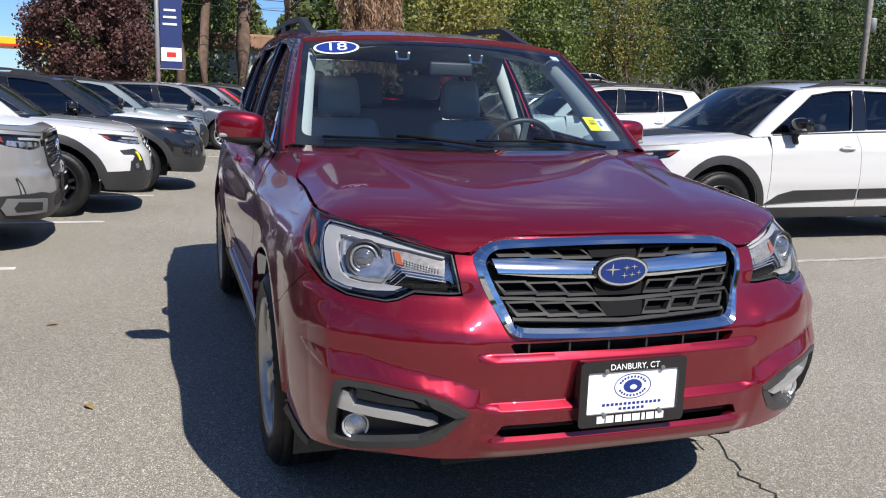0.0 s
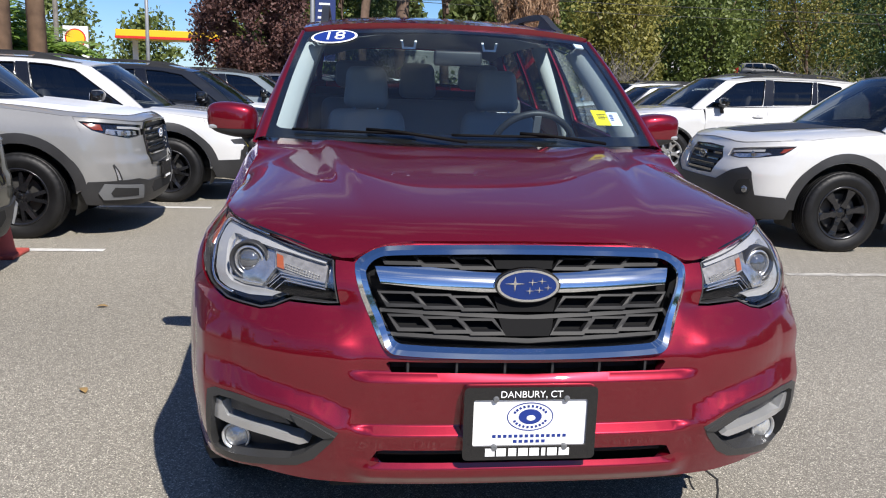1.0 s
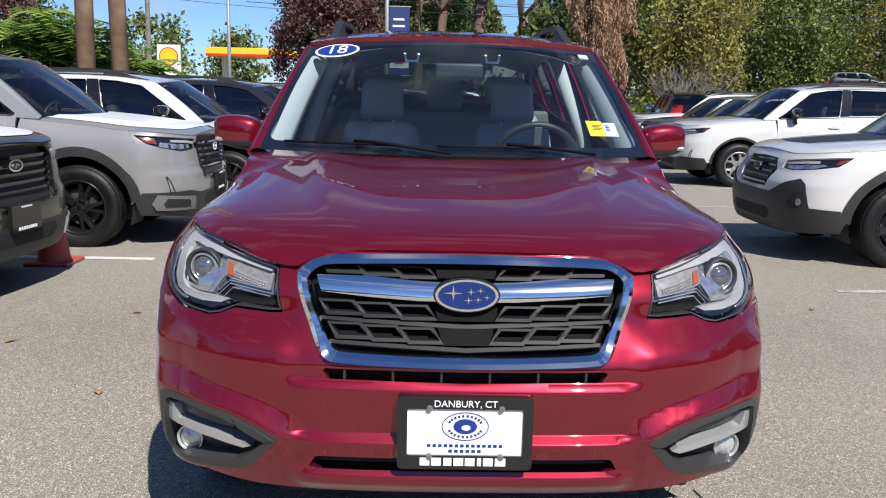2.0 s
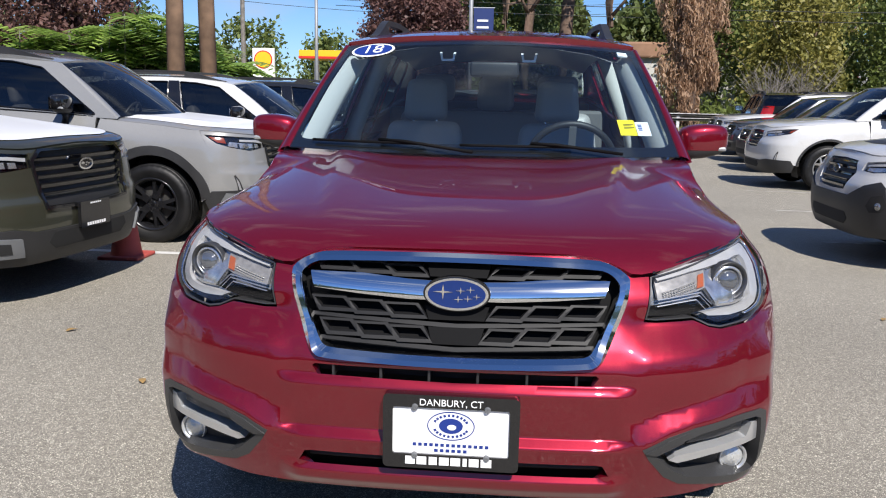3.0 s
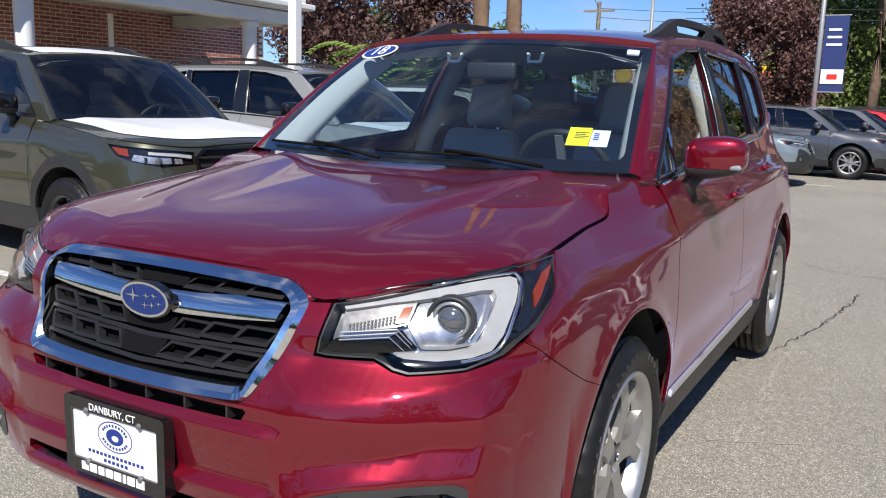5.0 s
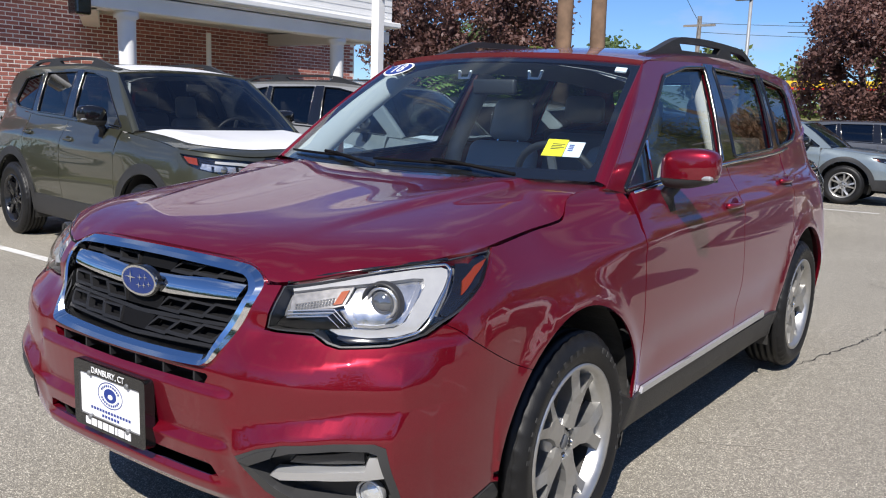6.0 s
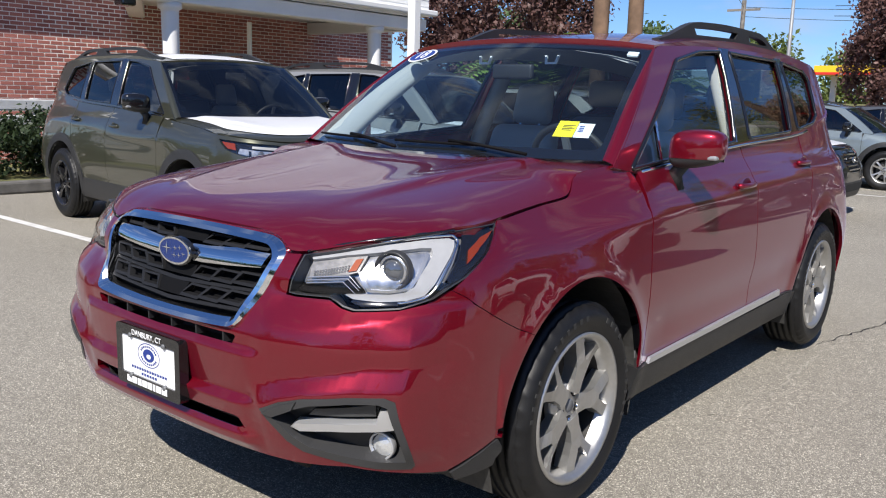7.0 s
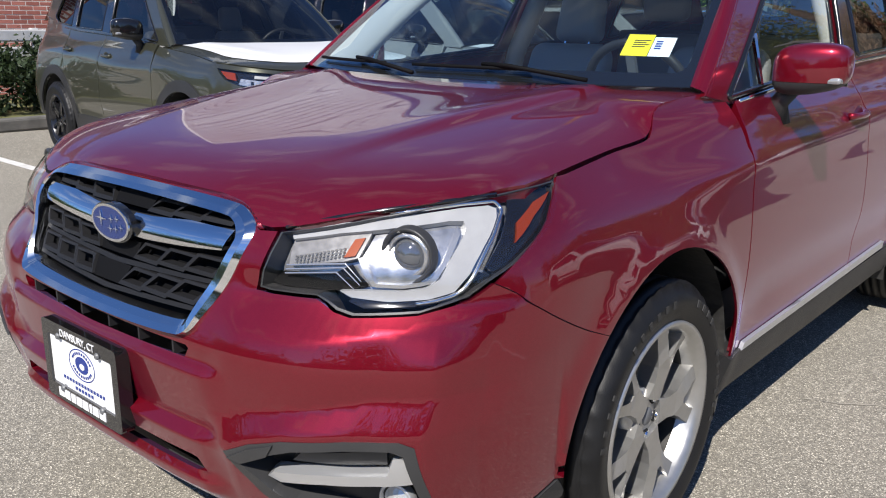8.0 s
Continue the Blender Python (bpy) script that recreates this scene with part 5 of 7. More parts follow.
def foglamp(car, sh, sg, bezel):
    mir = sg < 0
    pod = new("fog_lamp")
    pod.parent = car
    ins = lambda d: (lambda s, z: sh.side(s, z) + Vector((-0.35 * d * smooth(0.6, 1.0, s), d, 0)))
    inner = [(0.50, 0.488), (0.56, 0.517), (0.62, 0.538), (0.72, 0.552), (0.80, 0.554), (0.822, 0.545), (0.838, 0.475), (0.858, 0.38), (0.79, 0.382), (0.69, 0.398), (0.60, 0.414), (0.56, 0.435)]
    panel("bezel_rim", bezel, ins(0.0), 0.025, BEZEL, pod, holes=[inner], depth=0.06, mirror=mir, lift=0.002)
    panel("bezel_tip", [(0.476, 0.496), (0.53, 0.527), (0.585, 0.546), (0.57, 0.520), (0.505, 0.489)], ins(0.0), 0.02, BEZEL, pod, depth=0.006, mirror=mir, lift=0.006)
    panel("bezel_floor", bezel, ins(0.06), 0.05, BLACK_PLASTIC, pod, depth=0.0, mirror=mir)
    bar = [(0.545, 0.462), (0.560, 0.474), (0.66, 0.487), (0.785, 0.494), (0.798, 0.532), (0.826, 0.538), (0.834, 0.478), (0.78, 0.470), (0.66, 0.464), (0.57, 0.452)]
    panel("fog_trim_bar", bar, ins(0.012), 0.015, SATIN, pod, depth=0.03, mirror=mir, label="satin silver trim bar")
    panel("fog_slat", [(0.59, 0.500), (0.61, 0.520), (0.775, 0.542), (0.775, 0.510)], ins(0.034), 0.03, BEZEL, pod, depth=0.03, mirror=mir)
    c = ins(0.045)(0.775, 0.418)
    n = Vector((sg * 0.2, -1, 0)).normalized()
    place = Matrix.Translation((sg * c.x, c.y, c.z)) @ n.to_track_quat("X", "Z").to_matrix().to_4x4()
    b = lathe([(0.037, -0.01), (0.039, 0.008), (0.035, 0.012), (0.032, 0.002)], 28)
    bmesh.ops.transform(b, matrix=place, verts=b.verts)
    part("fog_ring", b, SATIN, pod, smooth_all=True)
    b = lathe([(0.0005, 0.012), (0.015, 0.010), (0.027, 0.004), (0.032, 0.0)], 28)
    bmesh.ops.transform(b, matrix=place, verts=b.verts)
    part("fog_lens", b, FOG_LENS, pod, smooth_all=True)


red_car()

# ---- the other cars ----
def scaled_shell(kx, ky, kz, nose_up=0.0):
    """The common body shape at another width, length and height; nose_up makes the front more upright."""
    Y, Z = lambda v: [a * ky for a in v], lambda v: [a * kz for a in v]
    X = lambda v: [a * kx for a in v]
    nose = [.08, .01, -.02, -.035, -.04, -.035, -.03, -.01, .03, .05, .075, .115]
    nose = [a * (1 - nose_up) if z > 0.65 else a for a, z in zip(nose, [.18, .28, .36, .46, .52, .62, .68, .73, .80, .86, .90, .95])]
    sh = Shell(
        4.61 * ky, 0.89 * kx, 0.58, 0.55,
        nose=(Z([.18, .28, .36, .46, .52, .62, .68, .73, .80, .86, .90, .95]), nose),
        fender=(Z([.18, .30, .42, .55, .67, .80, .90, .97, 1.03, 1.08]), X([.82, .865, .885, .893, .895, .888, .872, .84, .79, .74])),
        door=(Z([.18, .30, .42, .55, .67, .80, .90, .97, 1.03, 1.10, 1.25]), X([.80, .855, .875, .893, .897, .893, .882, .868, .845, .80, .745])),
        hood=(Y([.0, .1, .3, .5, .8, 1.1, 1.4]), Z([1.0, 1.01, 1.03, 1.05, 1.075, 1.10, 1.115])),
        windscreen=(1.05 * ky, 1.09 * kz, .75 * kx, 1.74 * ky, 1.565 * kz, .63 * kx),
        roof=(Y([1.7, 2.0, 2.4, 2.8, 3.4, 4.0, 4.4, 4.6]), Z([1.572, 1.61, 1.645, 1.655, 1.65, 1.62, 1.57, 1.52])),
        roof_drop=.045, belt=(.802 * kx, 1.085 * kz), header=.63 * kx)
    sh.set_hood(([0, .30, .45, .52, .667, .85, 1.0, 1.18], Z([.965, .955, .945, .945, .955, .972, .984, .992])), (Y([.55, .8, 1.1, 1.345]), Z([.992, 1.018, 1.045, 1.066])), 0.006, 0.5)
    return sh


def other_car(name, label, at, turn, mat, kx=1.0, ky=1.0, kz=1.0, step=0.08, rim=None, style="twin", film=False, cladding=0.06, dark_nose=False, rails=True, nose_up=0.0, roof_mat=None, accent=None, plate_dark=False, wheel_r=0.36, group="parked cars", mirror_mat=None, bracket=False, roof_film=False, decal=False):
    car = thing(name, label, "car", at, turn, group)
    sh = scaled_shell(kx, ky, kz, nose_up)
    Z, Yk = (lambda v: v * kz), (lambda v: v * ky)
    L2 = lambda loop: [(y * ky, z * kz) for y, z in loop]
    yref = lambda s: float(np.interp(s, sh.ps, sh.py))
    wf, wr = 0.93, 0.93 + 2.66 * ky
    ar = wheel_r + 0.075
    spec = dict(
        paint=mat, step=step, front_wheel=wf, rear_wheel=wr, wheel_r=wheel_r, arch_r=ar, doors=(1.42 * ky, 2.48 * ky, 3.32 * ky), bottom=0.37 if decal else 0.40,
        belt_line=(Yk(np.array([1.25, 1.40, 2.43, 3.38, 3.85, 4.3])), Z(np.array([1.078, 1.088, 1.140, 1.175, 1.225, 1.30]))), hood_seam=(Yk(np.array([.55, .8, 1.1, 1.345])), Z(np.array([.992, 1.018, 1.045, 1.066]))),
        nose_seam=[(0.63, min(0.665, wheel_r + ar * 0.8)), (yref(1.10), Z(0.86)), (yref(1.18), Z(0.99))], pillar=(1.35 * ky, 1.066 * kz), handles=[(2.30 * ky, 0.97 * kz), (3.22 * ky, 1.00 * kz)], sill_z=0.27,
        d_pillar=(4.32 * ky, 4.10 * ky), trim_end=3.55 * ky, mirror=(1.70 * ky, 1.165 * kz), mirror_x=0.885 * kx, mirror_mat=mirror_mat or mat, track=0.80 * kx, tyre_w=0.225, rim_r=0.232, rim_mat=rim or DARK_ALLOY, rim_style=style,
        windows=[(L2([(1.45, 1.105), (2.41, 1.160), (2.50, 1.560), (2.28, 1.548), (2.0, 1.500)]), DARKGLASS), (L2([(2.60, 1.170), (3.25, 1.190), (3.33, 1.555), (2.65, 1.562)]), PRIVACY), (L2([(3.385, 1.200), (3.78, 1.23), (3.90, 1.28), (3.82, 1.50), (3.415, 1.552)]), PRIVACY)],
        pillar_trim=[L2([(2.425, 1.150), (2.592, 1.160), (2.643, 1.572), (2.51, 1.572)]), L2([(3.262, 1.190), (3.372, 1.195), (3.405, 1.565), (3.342, 1.565)])],
        screen_mat=DARKSCREEN, rails=(1.95 * ky, 4.0 * ky, BLACK_PLASTIC) if rails else None, seat_mat=SEAT, cladding=cladding, roof_mat=roof_mat, sill_high=(0.365 if decal else 0.46) if cladding else None)
    if not roof_mat:
        spec.pop("roof_mat")
    if mirror_mat is None and cladding:
        spec["mirror_mat"] = GLOSS_BLACK
    car_body(car, sh, spec)
    front = signed(sh.side)
    hood_half = [(x, sh.hood_edge(x) + 0.006) for x in np.linspace(0, sh.ex[-1] - 0.008, 20)]
    hood_half += [(sh.hood_side(y) - 0.006, y) for y in np.linspace(sh.ey[-1] + 0.05, 1.35 * ky, 10)] + [(x, (1.16 + 0.185 * (x / 0.72) ** 2) * ky) for x in np.linspace(0.70 * kx, 0.0, 8)]
    panel("hood", both(hood_half), lambda x, y: sh.hood(x, y), step * 0.75, mat, car, depth=0.03)
    panel("cowl", both([(x, (1.10 + 0.18 * (x / 0.72) ** 2) * ky) for x in np.linspace(0, 0.74 * kx, 6)] + [(x, (1.25 + 0.16 * (x / 0.72) ** 2) * ky) for x in np.linspace(0.74 * kx, 0, 6)]), lambda x, y: Vector((x, y, Z(1.078) - 0.03 * x * x)), 0.15, BLACK_PLASTIC, car, depth=0.02)
    if film:
        shrunk = [(x * 0.88, y * 0.90 + 0.09) for x, y in both(hood_half)]
        panel("protective_film", shrunk, lambda x, y: sh.hood(x, y), step * 0.75, FILM, car, depth=0.0, lift=0.004, label="white protective film on the hood")
    if roof_film:
        xs = np.linspace(-0.52, 0.52, 9)
        panel("roof_film", [(x, 1.80 * ky + 0.09 * (x / 0.6) ** 2) for x in xs] + [(x, 2.25 * ky) for x in xs[::-1]], lambda x, y: sh.roof(x, y), 0.1, FILM, car, depth=0.0, lift=0.004)
    # nose
    rim_z = sh.rim
    grille_loop = both([(0, Z(0.93)), (0.40, Z(0.925)), (0.462, Z(0.87)), (0.41, Z(0.60)), (0, Z(0.585))]) if nose_up else both([(0, Z(0.90)), (0.30, Z(0.89)), (0.37, Z(0.79)), (0.29, Z(0.64)), (0, Z(0.63))])
    lamp_loop = [(0.47, Z(0.835)), (0.485, Z(0.915)), (0.75, Z(0.935)), (1.0, Z(0.952)), (1.13, Z(0.958)), (1.02, Z(0.885)), (0.90, Z(0.850)), (0.70, Z(0.815))] if nose_up else [(0.43, Z(0.815)), (0.46, Z(0.885)), (0.70, Z(0.912)), (0.95, Z(0.935)), (1.10, Z(0.94)), (1.00, Z(0.86)), (0.80, Z(0.825)), (0.60, Z(0.805))]
    half = [(s, rim_z(s) - 0.006) for s in np.linspace(0, 1.17, 14)] + [(1.10, Z(0.86))] + [(sh.sy(y), z) for y, z in arc(wf, wheel_r, ar, 180 - math.degrees(math.asin((spec["nose_seam"][0][1] - wheel_r) / ar)), 180 - 4, 6)]
    half += [(1.14, 0.42), (0.6, 0.43), (0, 0.43)]
    flip = lambda loop: [(-u, v) for u, v in loop]
    panel("front_bumper", both(half), front, step * 0.6, mat, car, holes=[grille_loop, lamp_loop, flip(lamp_loop)], depth=0.03)
    low = both([(0, 0.47), (0.50, 0.47), (0.66, 0.50), (1.10, 0.49), (1.15, 0.40), (1.10, 0.30), (0.6, 0.27), (0, 0.27)]) if not dark_nose or bracket else both([(0, 0.60), (0.40, 0.60), (0.60, 0.70), (0.74, 0.74), (0.80, 0.70), (0.86, 0.50), (1.10, 0.49), (1.15, 0.40), (1.10, 0.30), (0.6, 0.27), (0, 0.27)])
    panel("lower_bumper", low, front, 0.06, BLACK_PLASTIC, car, depth=0.04, lift=0.012)
    mouth = both([(0, 0.455), (0.38, 0.455), (0.42, 0.40), (0.36, 0.35), (0, 0.35)])
    # near-black sheet on the bumper paints the intake's shaded hollow
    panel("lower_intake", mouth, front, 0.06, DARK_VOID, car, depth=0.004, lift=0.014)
    grille = new("grille")
    grille.parent = car
    panel("grille_backing", grille_loop, lambda u, v: front(u, v) + Vector((0, 0.03, 0)), 0.06, BLACK_PLASTIC, grille, depth=0.0)
    for k in range(5):
        z = Z(0.665 + 0.052 * k)
        w = 0.40 + 0.013 * k if nose_up else 0.27 + 0.018 * min(k, 3)
        bar = both([(0, z + 0.012), (w, z + 0.012), (w - 0.01, z - 0.010), (0, z - 0.010)])
        panel("grille_slat", bar, lambda u, v: front(u, v) + Vector((0, 0.012 - 0.55 * max(0.0, v - z + 0.012), 0)), 0.06, GLOSS_BLACK, grille, depth=0.02)
    if nose_up:
        grown = [(u * 1.045, Z(0.765) + (v - Z(0.765)) * 1.10) for u, v in grille_loop]
        panel("grille_frame", grown, front, 0.06, GLOSS_BLACK, grille, holes=[grille_loop], depth=0.03, lift=0.014)
    mid = sh.side(0, Z(0.80 if not nose_up else 0.83))
    ring = plate(oval(0.075, 0.040), lambda u, v, w: Vector((u, mid.y - 0.022 - w, mid.z + v)), 0.01, [oval(0.062, 0.029)])
    part("badge_ring", ring, CHROME, car)
    part("badge_field", plate(oval(0.062, 0.029), lambda u, v, w: Vector((u, mid.y - 0.018 - w, mid.z + v)), 0.006), GLOSS_BLACK, car)
    for star in ((-0.028, 0.004, 0.018), (0.016, 0.006, 0.010), (0.034, 0.0, 0.009), (0.006, -0.010, 0.009)):
        part("badge_mark", plate(oval(star[2], star[2] * 0.5, 8, star[0], star[1]), lambda u, v, w: Vector((u, mid.y - 0.0245 - w, mid.z + v)), 0.002), CHROME, car)
    for sg in (1, -1):
        lamp_p = new("headlight")
        lamp_p.parent = car
        mir = sg < 0
        panel("lamp_bowl", lamp_loop, lambda s, z: sh.side(s, z) + Vector((-0.02 * smooth(0.7, 1.1, s), 0.03, 0)), 0.06, GLOSS_BLACK, lamp_p, depth=0.0, mirror=mir)
        panel("lamp_cover", lamp_loop, sh.side, 0.06, CLEAR, lamp_p, depth=0.0, mirror=mir, lift=-0.002).visible_shadow = False
        top = [(0.50, Z(0.895)), (0.62, Z(0.908)), (0.80, Z(0.918)), (0.80, Z(0.900)), (0.62, Z(0.888)), (0.50, Z(0.873))] if nose_up else [(0.48, Z(0.872)), (0.62, Z(0.888)), (0.82, Z(0.905)), (0.82, Z(0.885)), (0.62, Z(0.868)), (0.48, Z(0.855))]
        panel("light_guide", top, sh.side, 0.05, LAMP_DRL, lamp_p, depth=0.008, mirror=mir, lift=-0.010)
        panel("side_marker", [(0.93, Z(0.885)), (0.95, Z(0.935)), (1.09, Z(0.945)), (1.01, Z(0.895))] if nose_up else [(0.965, Z(0.878)), (0.985, Z(0.915)), (1.07, Z(0.930)), (1.01, Z(0.885))], sh.side, 0.05, DEEP_AMBER, lamp_p, depth=0.008, mirror=mir, lift=-0.010)
        if nose_up:
            panel("reflector", [(0.56, Z(0.838)), (0.57, Z(0.872)), (0.76, Z(0.885)), (0.90, Z(0.900)), (0.915, Z(0.862)), (0.80, Z(0.842))], sh.side, 0.05, LAMP_SILVER, lamp_p, depth=0.008, mirror=mir, lift=-0.016)
            for k in range(3):
                panel("lamp_divider", [(0.62 + 0.09 * k, Z(0.842)), (0.625 + 0.09 * k, Z(0.880)), (0.645 + 0.09 * k, Z(0.882)), (0.64 + 0.09 * k, Z(0.842))], sh.side, 0.05, GLOSS_BLACK, lamp_p, depth=0.006, mirror=mir, lift=-0.012)
        else:
            panel("reflector", [(0.50, Z(0.822)), (0.505, Z(0.848)), (0.66, Z(0.858)), (0.86, Z(0.880)), (0.90, Z(0.868)), (0.80, Z(0.838)), (0.60, Z(0.818))], sh.side, 0.05, LAMP_WHITE, lamp_p, depth=0.008, mirror=mir, lift=-0.016)
        pr = Matrix.Translation((sg * sh.side(0.72, Z(0.85)).x, sh.side(0.72, Z(0.85)).y + 0.012, Z(0.855))) @ Vector((sg * 0.25, -1, 0)).to_track_quat("X", "Z").to_matrix().to_4x4()
        b = lathe([(0.0005, 0.012), (0.018, 0.009), (0.026, 0.0)], 18)
        bmesh.ops.transform(b, matrix=pr, verts=b.verts)
        part("projector_lens", b, LENS, lamp_p, smooth_all=True)
        if nose_up:
            panel("lower_pod", [(0.60, 0.335), (0.62, 0.445), (0.98, 0.475), (1.02, 0.40), (0.98, 0.345)], sh.side, 0.05, GREY_PLASTIC, car, depth=0.03, mirror=mir, lift=0.030)
            # near-black sheet on the pod, a hollow's shade given as colour
            panel("pod_recess_shade", [(0.68, 0.365), (0.69, 0.425), (0.90, 0.445), (0.93, 0.40), (0.91, 0.370)], sh.side, 0.05, DARK_VOID, car, depth=0.004, mirror=mir, lift=0.034)
        pod = [(0.66, 0.54), (0.70, 0.62), (0.80, 0.64), (0.84, 0.56), (0.80, 0.50), (0.70, 0.49)] if dark_nose else [(0.83, 0.50), (0.86, 0.58), (0.895, 0.635), (0.908, 0.625), (0.888, 0.56), (0.878, 0.50)]
        panel("fog_pod", pod, sh.side, 0.05, BLACK_PLASTIC if not dark_nose else DARK_VOID, car, depth=0.01, mirror=mir, lift=0.016 if dark_nose else 0.006)
        if bracket:
            panel("fog_bracket", [(0.60, 0.475), (0.69, 0.66), (0.745, 0.725), (0.93, 0.715), (0.91, 0.675), (0.80, 0.67), (0.755, 0.62), (0.84, 0.60), (0.86, 0.50), (0.84, 0.475)], sh.side, 0.04, BLACK_PLASTIC, car, depth=0.02, mirror=mir, lift=0.012)
        if accent:
            panel("pod_accent", [(0.705, 0.60), (0.738, 0.69), (0.770, 0.69), (0.735, 0.60)], sh.side, 0.04, accent, car, depth=0.012, mirror=mir, lift=0.022)
        fogc = sh.side(0.77, 0.545)
        b = lathe([(0.0005, 0.010), (0.02, 0.006), (0.032, 0.0), (0.036, -0.01)], 16)
        bmesh.ops.transform(b, matrix=Matrix.Translation((sg * fogc.x, fogc.y - 0.018, fogc.z)) @ Vector((sg * 0.3, -1, 0)).to_track_quat("X", "Z").to_matrix().to_4x4(), verts=b.verts)
        if dark_nose:
            part("fog_lens", b, LENS, car, smooth_all=True)
        else:
            b.free()
            panel("pod_trim", [(0.846, 0.50), (0.870, 0.57), (0.892, 0.608), (0.886, 0.57), (0.868, 0.50)], sh.side, 0.03, SATIN, car, depth=0.004, mirror=mir, lift=0.009)
    if decal:
        panel("hood_decal", both([(0, 0.30), (0.30, 0.34), (0.36, 0.9), (0.40, 1.2), (0, 1.12)]), lambda x, y: sh.hood(x, y), 0.07, BLACK_PLASTIC, car, depth=0.0, lift=0.004)
        for mir in (False, True):
            panel("door_cladding", [(1.46, 0.405), (1.62, 0.500), (1.80, 0.545), (2.60, 0.560), (2.60, 0.455), (1.80, 0.425)], lambda y, z: sh.side(sh.sy(y), z), 0.08, BLACK_PLASTIC, car, depth=0.012, lift=0.012, mirror=mir)
            panel("door_cladding", [(2.63, 0.456), (2.63, 0.560), (3.28, 0.570), (3.22, 0.470)], lambda y, z: sh.side(sh.sy(y), z), 0.08, BLACK_PLASTIC, car, depth=0.012, lift=0.012, mirror=mir)
    if plate_dark:
        z0 = 0.53
        y0 = sh.side(0, z0).y - 0.03
        pf = new("plate_holder")
        pf.parent = car
        pf.location = (0, y0, z0)
        flat = lambda y: (lambda u, v, w: Vector((u, y - w, v)))
        part("holder_board", plate(rounded([(-0.158, -0.085), (0.158, -0.085), (0.158, 0.085), (-0.158, 0.085)], 0.01), flat(0.02), 0.024), GLOSS_BLACK, pf)
        for x in np.linspace(-0.09, 0.09, 8):
            part("holder_bar", box(0.018, 0.002, 0.020, (x, -0.006, -0.066)), WHITE, pf)
        for x in np.linspace(-0.05, 0.05, 6):
            part("holder_bar", box(0.012, 0.002, 0.010, (x, -0.006, 0.070)), WHITE, pf)
    return car


DARKSCREEN = glass("shaded_windscreen_glass", (0.45, 0.50, 0.50), 1.95, dust=0.002)


def fall(x, y):
    """The lot falls gently away behind the red car."""
    return -0.012 * max(0.0, min(y, 14.0) - 2.0)


def parked(x, y):
    """Pose height of the lot there."""
    return (x, y, fall(x, y))


LEFT, RIGHT = 90.0, -90.0
other_car("parked_car", "olive green SUV with white film on its hood", parked(-2.72, 3.38), LEFT - 7, GREEN_PAINT, 1.03, 1.01, 1.03, 0.06, film=True, roof_film=True, nose_up=0.75, plate_dark=True, cladding=0.085)
other_car("parked_car", "warm grey SUV with white film on its hood", parked(-2.15, 6.15), LEFT, GREY_PAINT, 1.03, 1.01, 1.03, 0.06, film=True, nose_up=0.75, plate_dark=True, cladding=0.085)
other_car("parked_car", "white crossover with black cladding and yellow fog lamp accents", parked(-1.42, 8.5), LEFT, WHITE_PAINT, 1.01, 0.97, 0.95, 0.06, dark_nose=True, bracket=True, accent=YELLOW, cladding=0.09)
blk = other_car("parked_car", "black crossover with white film on its hood", parked(-0.72, 10.9), LEFT, BLACK_PAINT, 1.01, 0.97, 0.95, 0.08, film=True, dark_nose=True, bracket=True, cladding=0.09)
other_car("parked_car", "blue-grey crossover in a row of parked cars", parked(-0.40, 16.65), LEFT, BLUEGREY_PAINT, 1.01, 0.97, 0.95, 0.09, film=False, dark_nose=True, cladding=0.09, rim=ALLOY)
dk = other_car("parked_car", "graphite grey crossover with silver wheels in a row of parked cars", parked(1.05, 19.9), LEFT, DARK_PAINT, 1.01, 0.97, 0.95, 0.09, film=False, cladding=0, rim=ALLOY, rails=False)
rd = other_car("parked_car", "bright red crossover in a row of parked cars", parked(2.25, 24.6), LEFT, BRIGHT_RED, 1.01, 0.97, 0.93, 0.10, cladding=0, rim=ALLOY, rails=False)
sv = other_car("parked_car", "silver crossover in a row of parked cars", parked(3.5, 29.5), LEFT, SILVER_PAINT, 1.01, 0.97, 0.95, 0.10, film=False, dark_nose=True, cladding=0.07, rim=ALLOY)
for src, at in ((dk, (1.85, 22.3)), (blk, (2.95, 27.0)), (rd, (-7.4, 41.0))):
    copy_thing(src, pose(*parked(*at), 0, 0, LEFT))
wild = other_car("parked_car", "white wagon with matt black cladding and black wheels", parked(3.02, 5.88), RIGHT, WHITE_PAINT, 1.04, 1.055, 1.0, 0.06, dark_nose=True, cladding=0.085, style="six", wheel_r=0.365, decal=True)
other_car("parked_car", "large white SUV with bright alloy wheels", parked(4.25, 13.1), RIGHT, WHITE_PAINT, 1.085, 1.085, 1.07, 0.08, cladding=0.035, rim=ALLOY, style="y", wheel_r=0.375, rails=True)
for src, at in ((sv, (4.9, 16.3)), (dk, (5.2, 18.8)), (wild, (5.5, 21.4)), (sv, (5.9, 24.0))):
    copy_thing(src, pose(*parked(*at), 0, 0, RIGHT))
other_car("parked_car", "black SUV standing at the edge of the car park", parked(7.8, 25.2), 172, BLACK_PAINT, 1.03, 1.01, 1.0, 0.10, cladding=0.0)

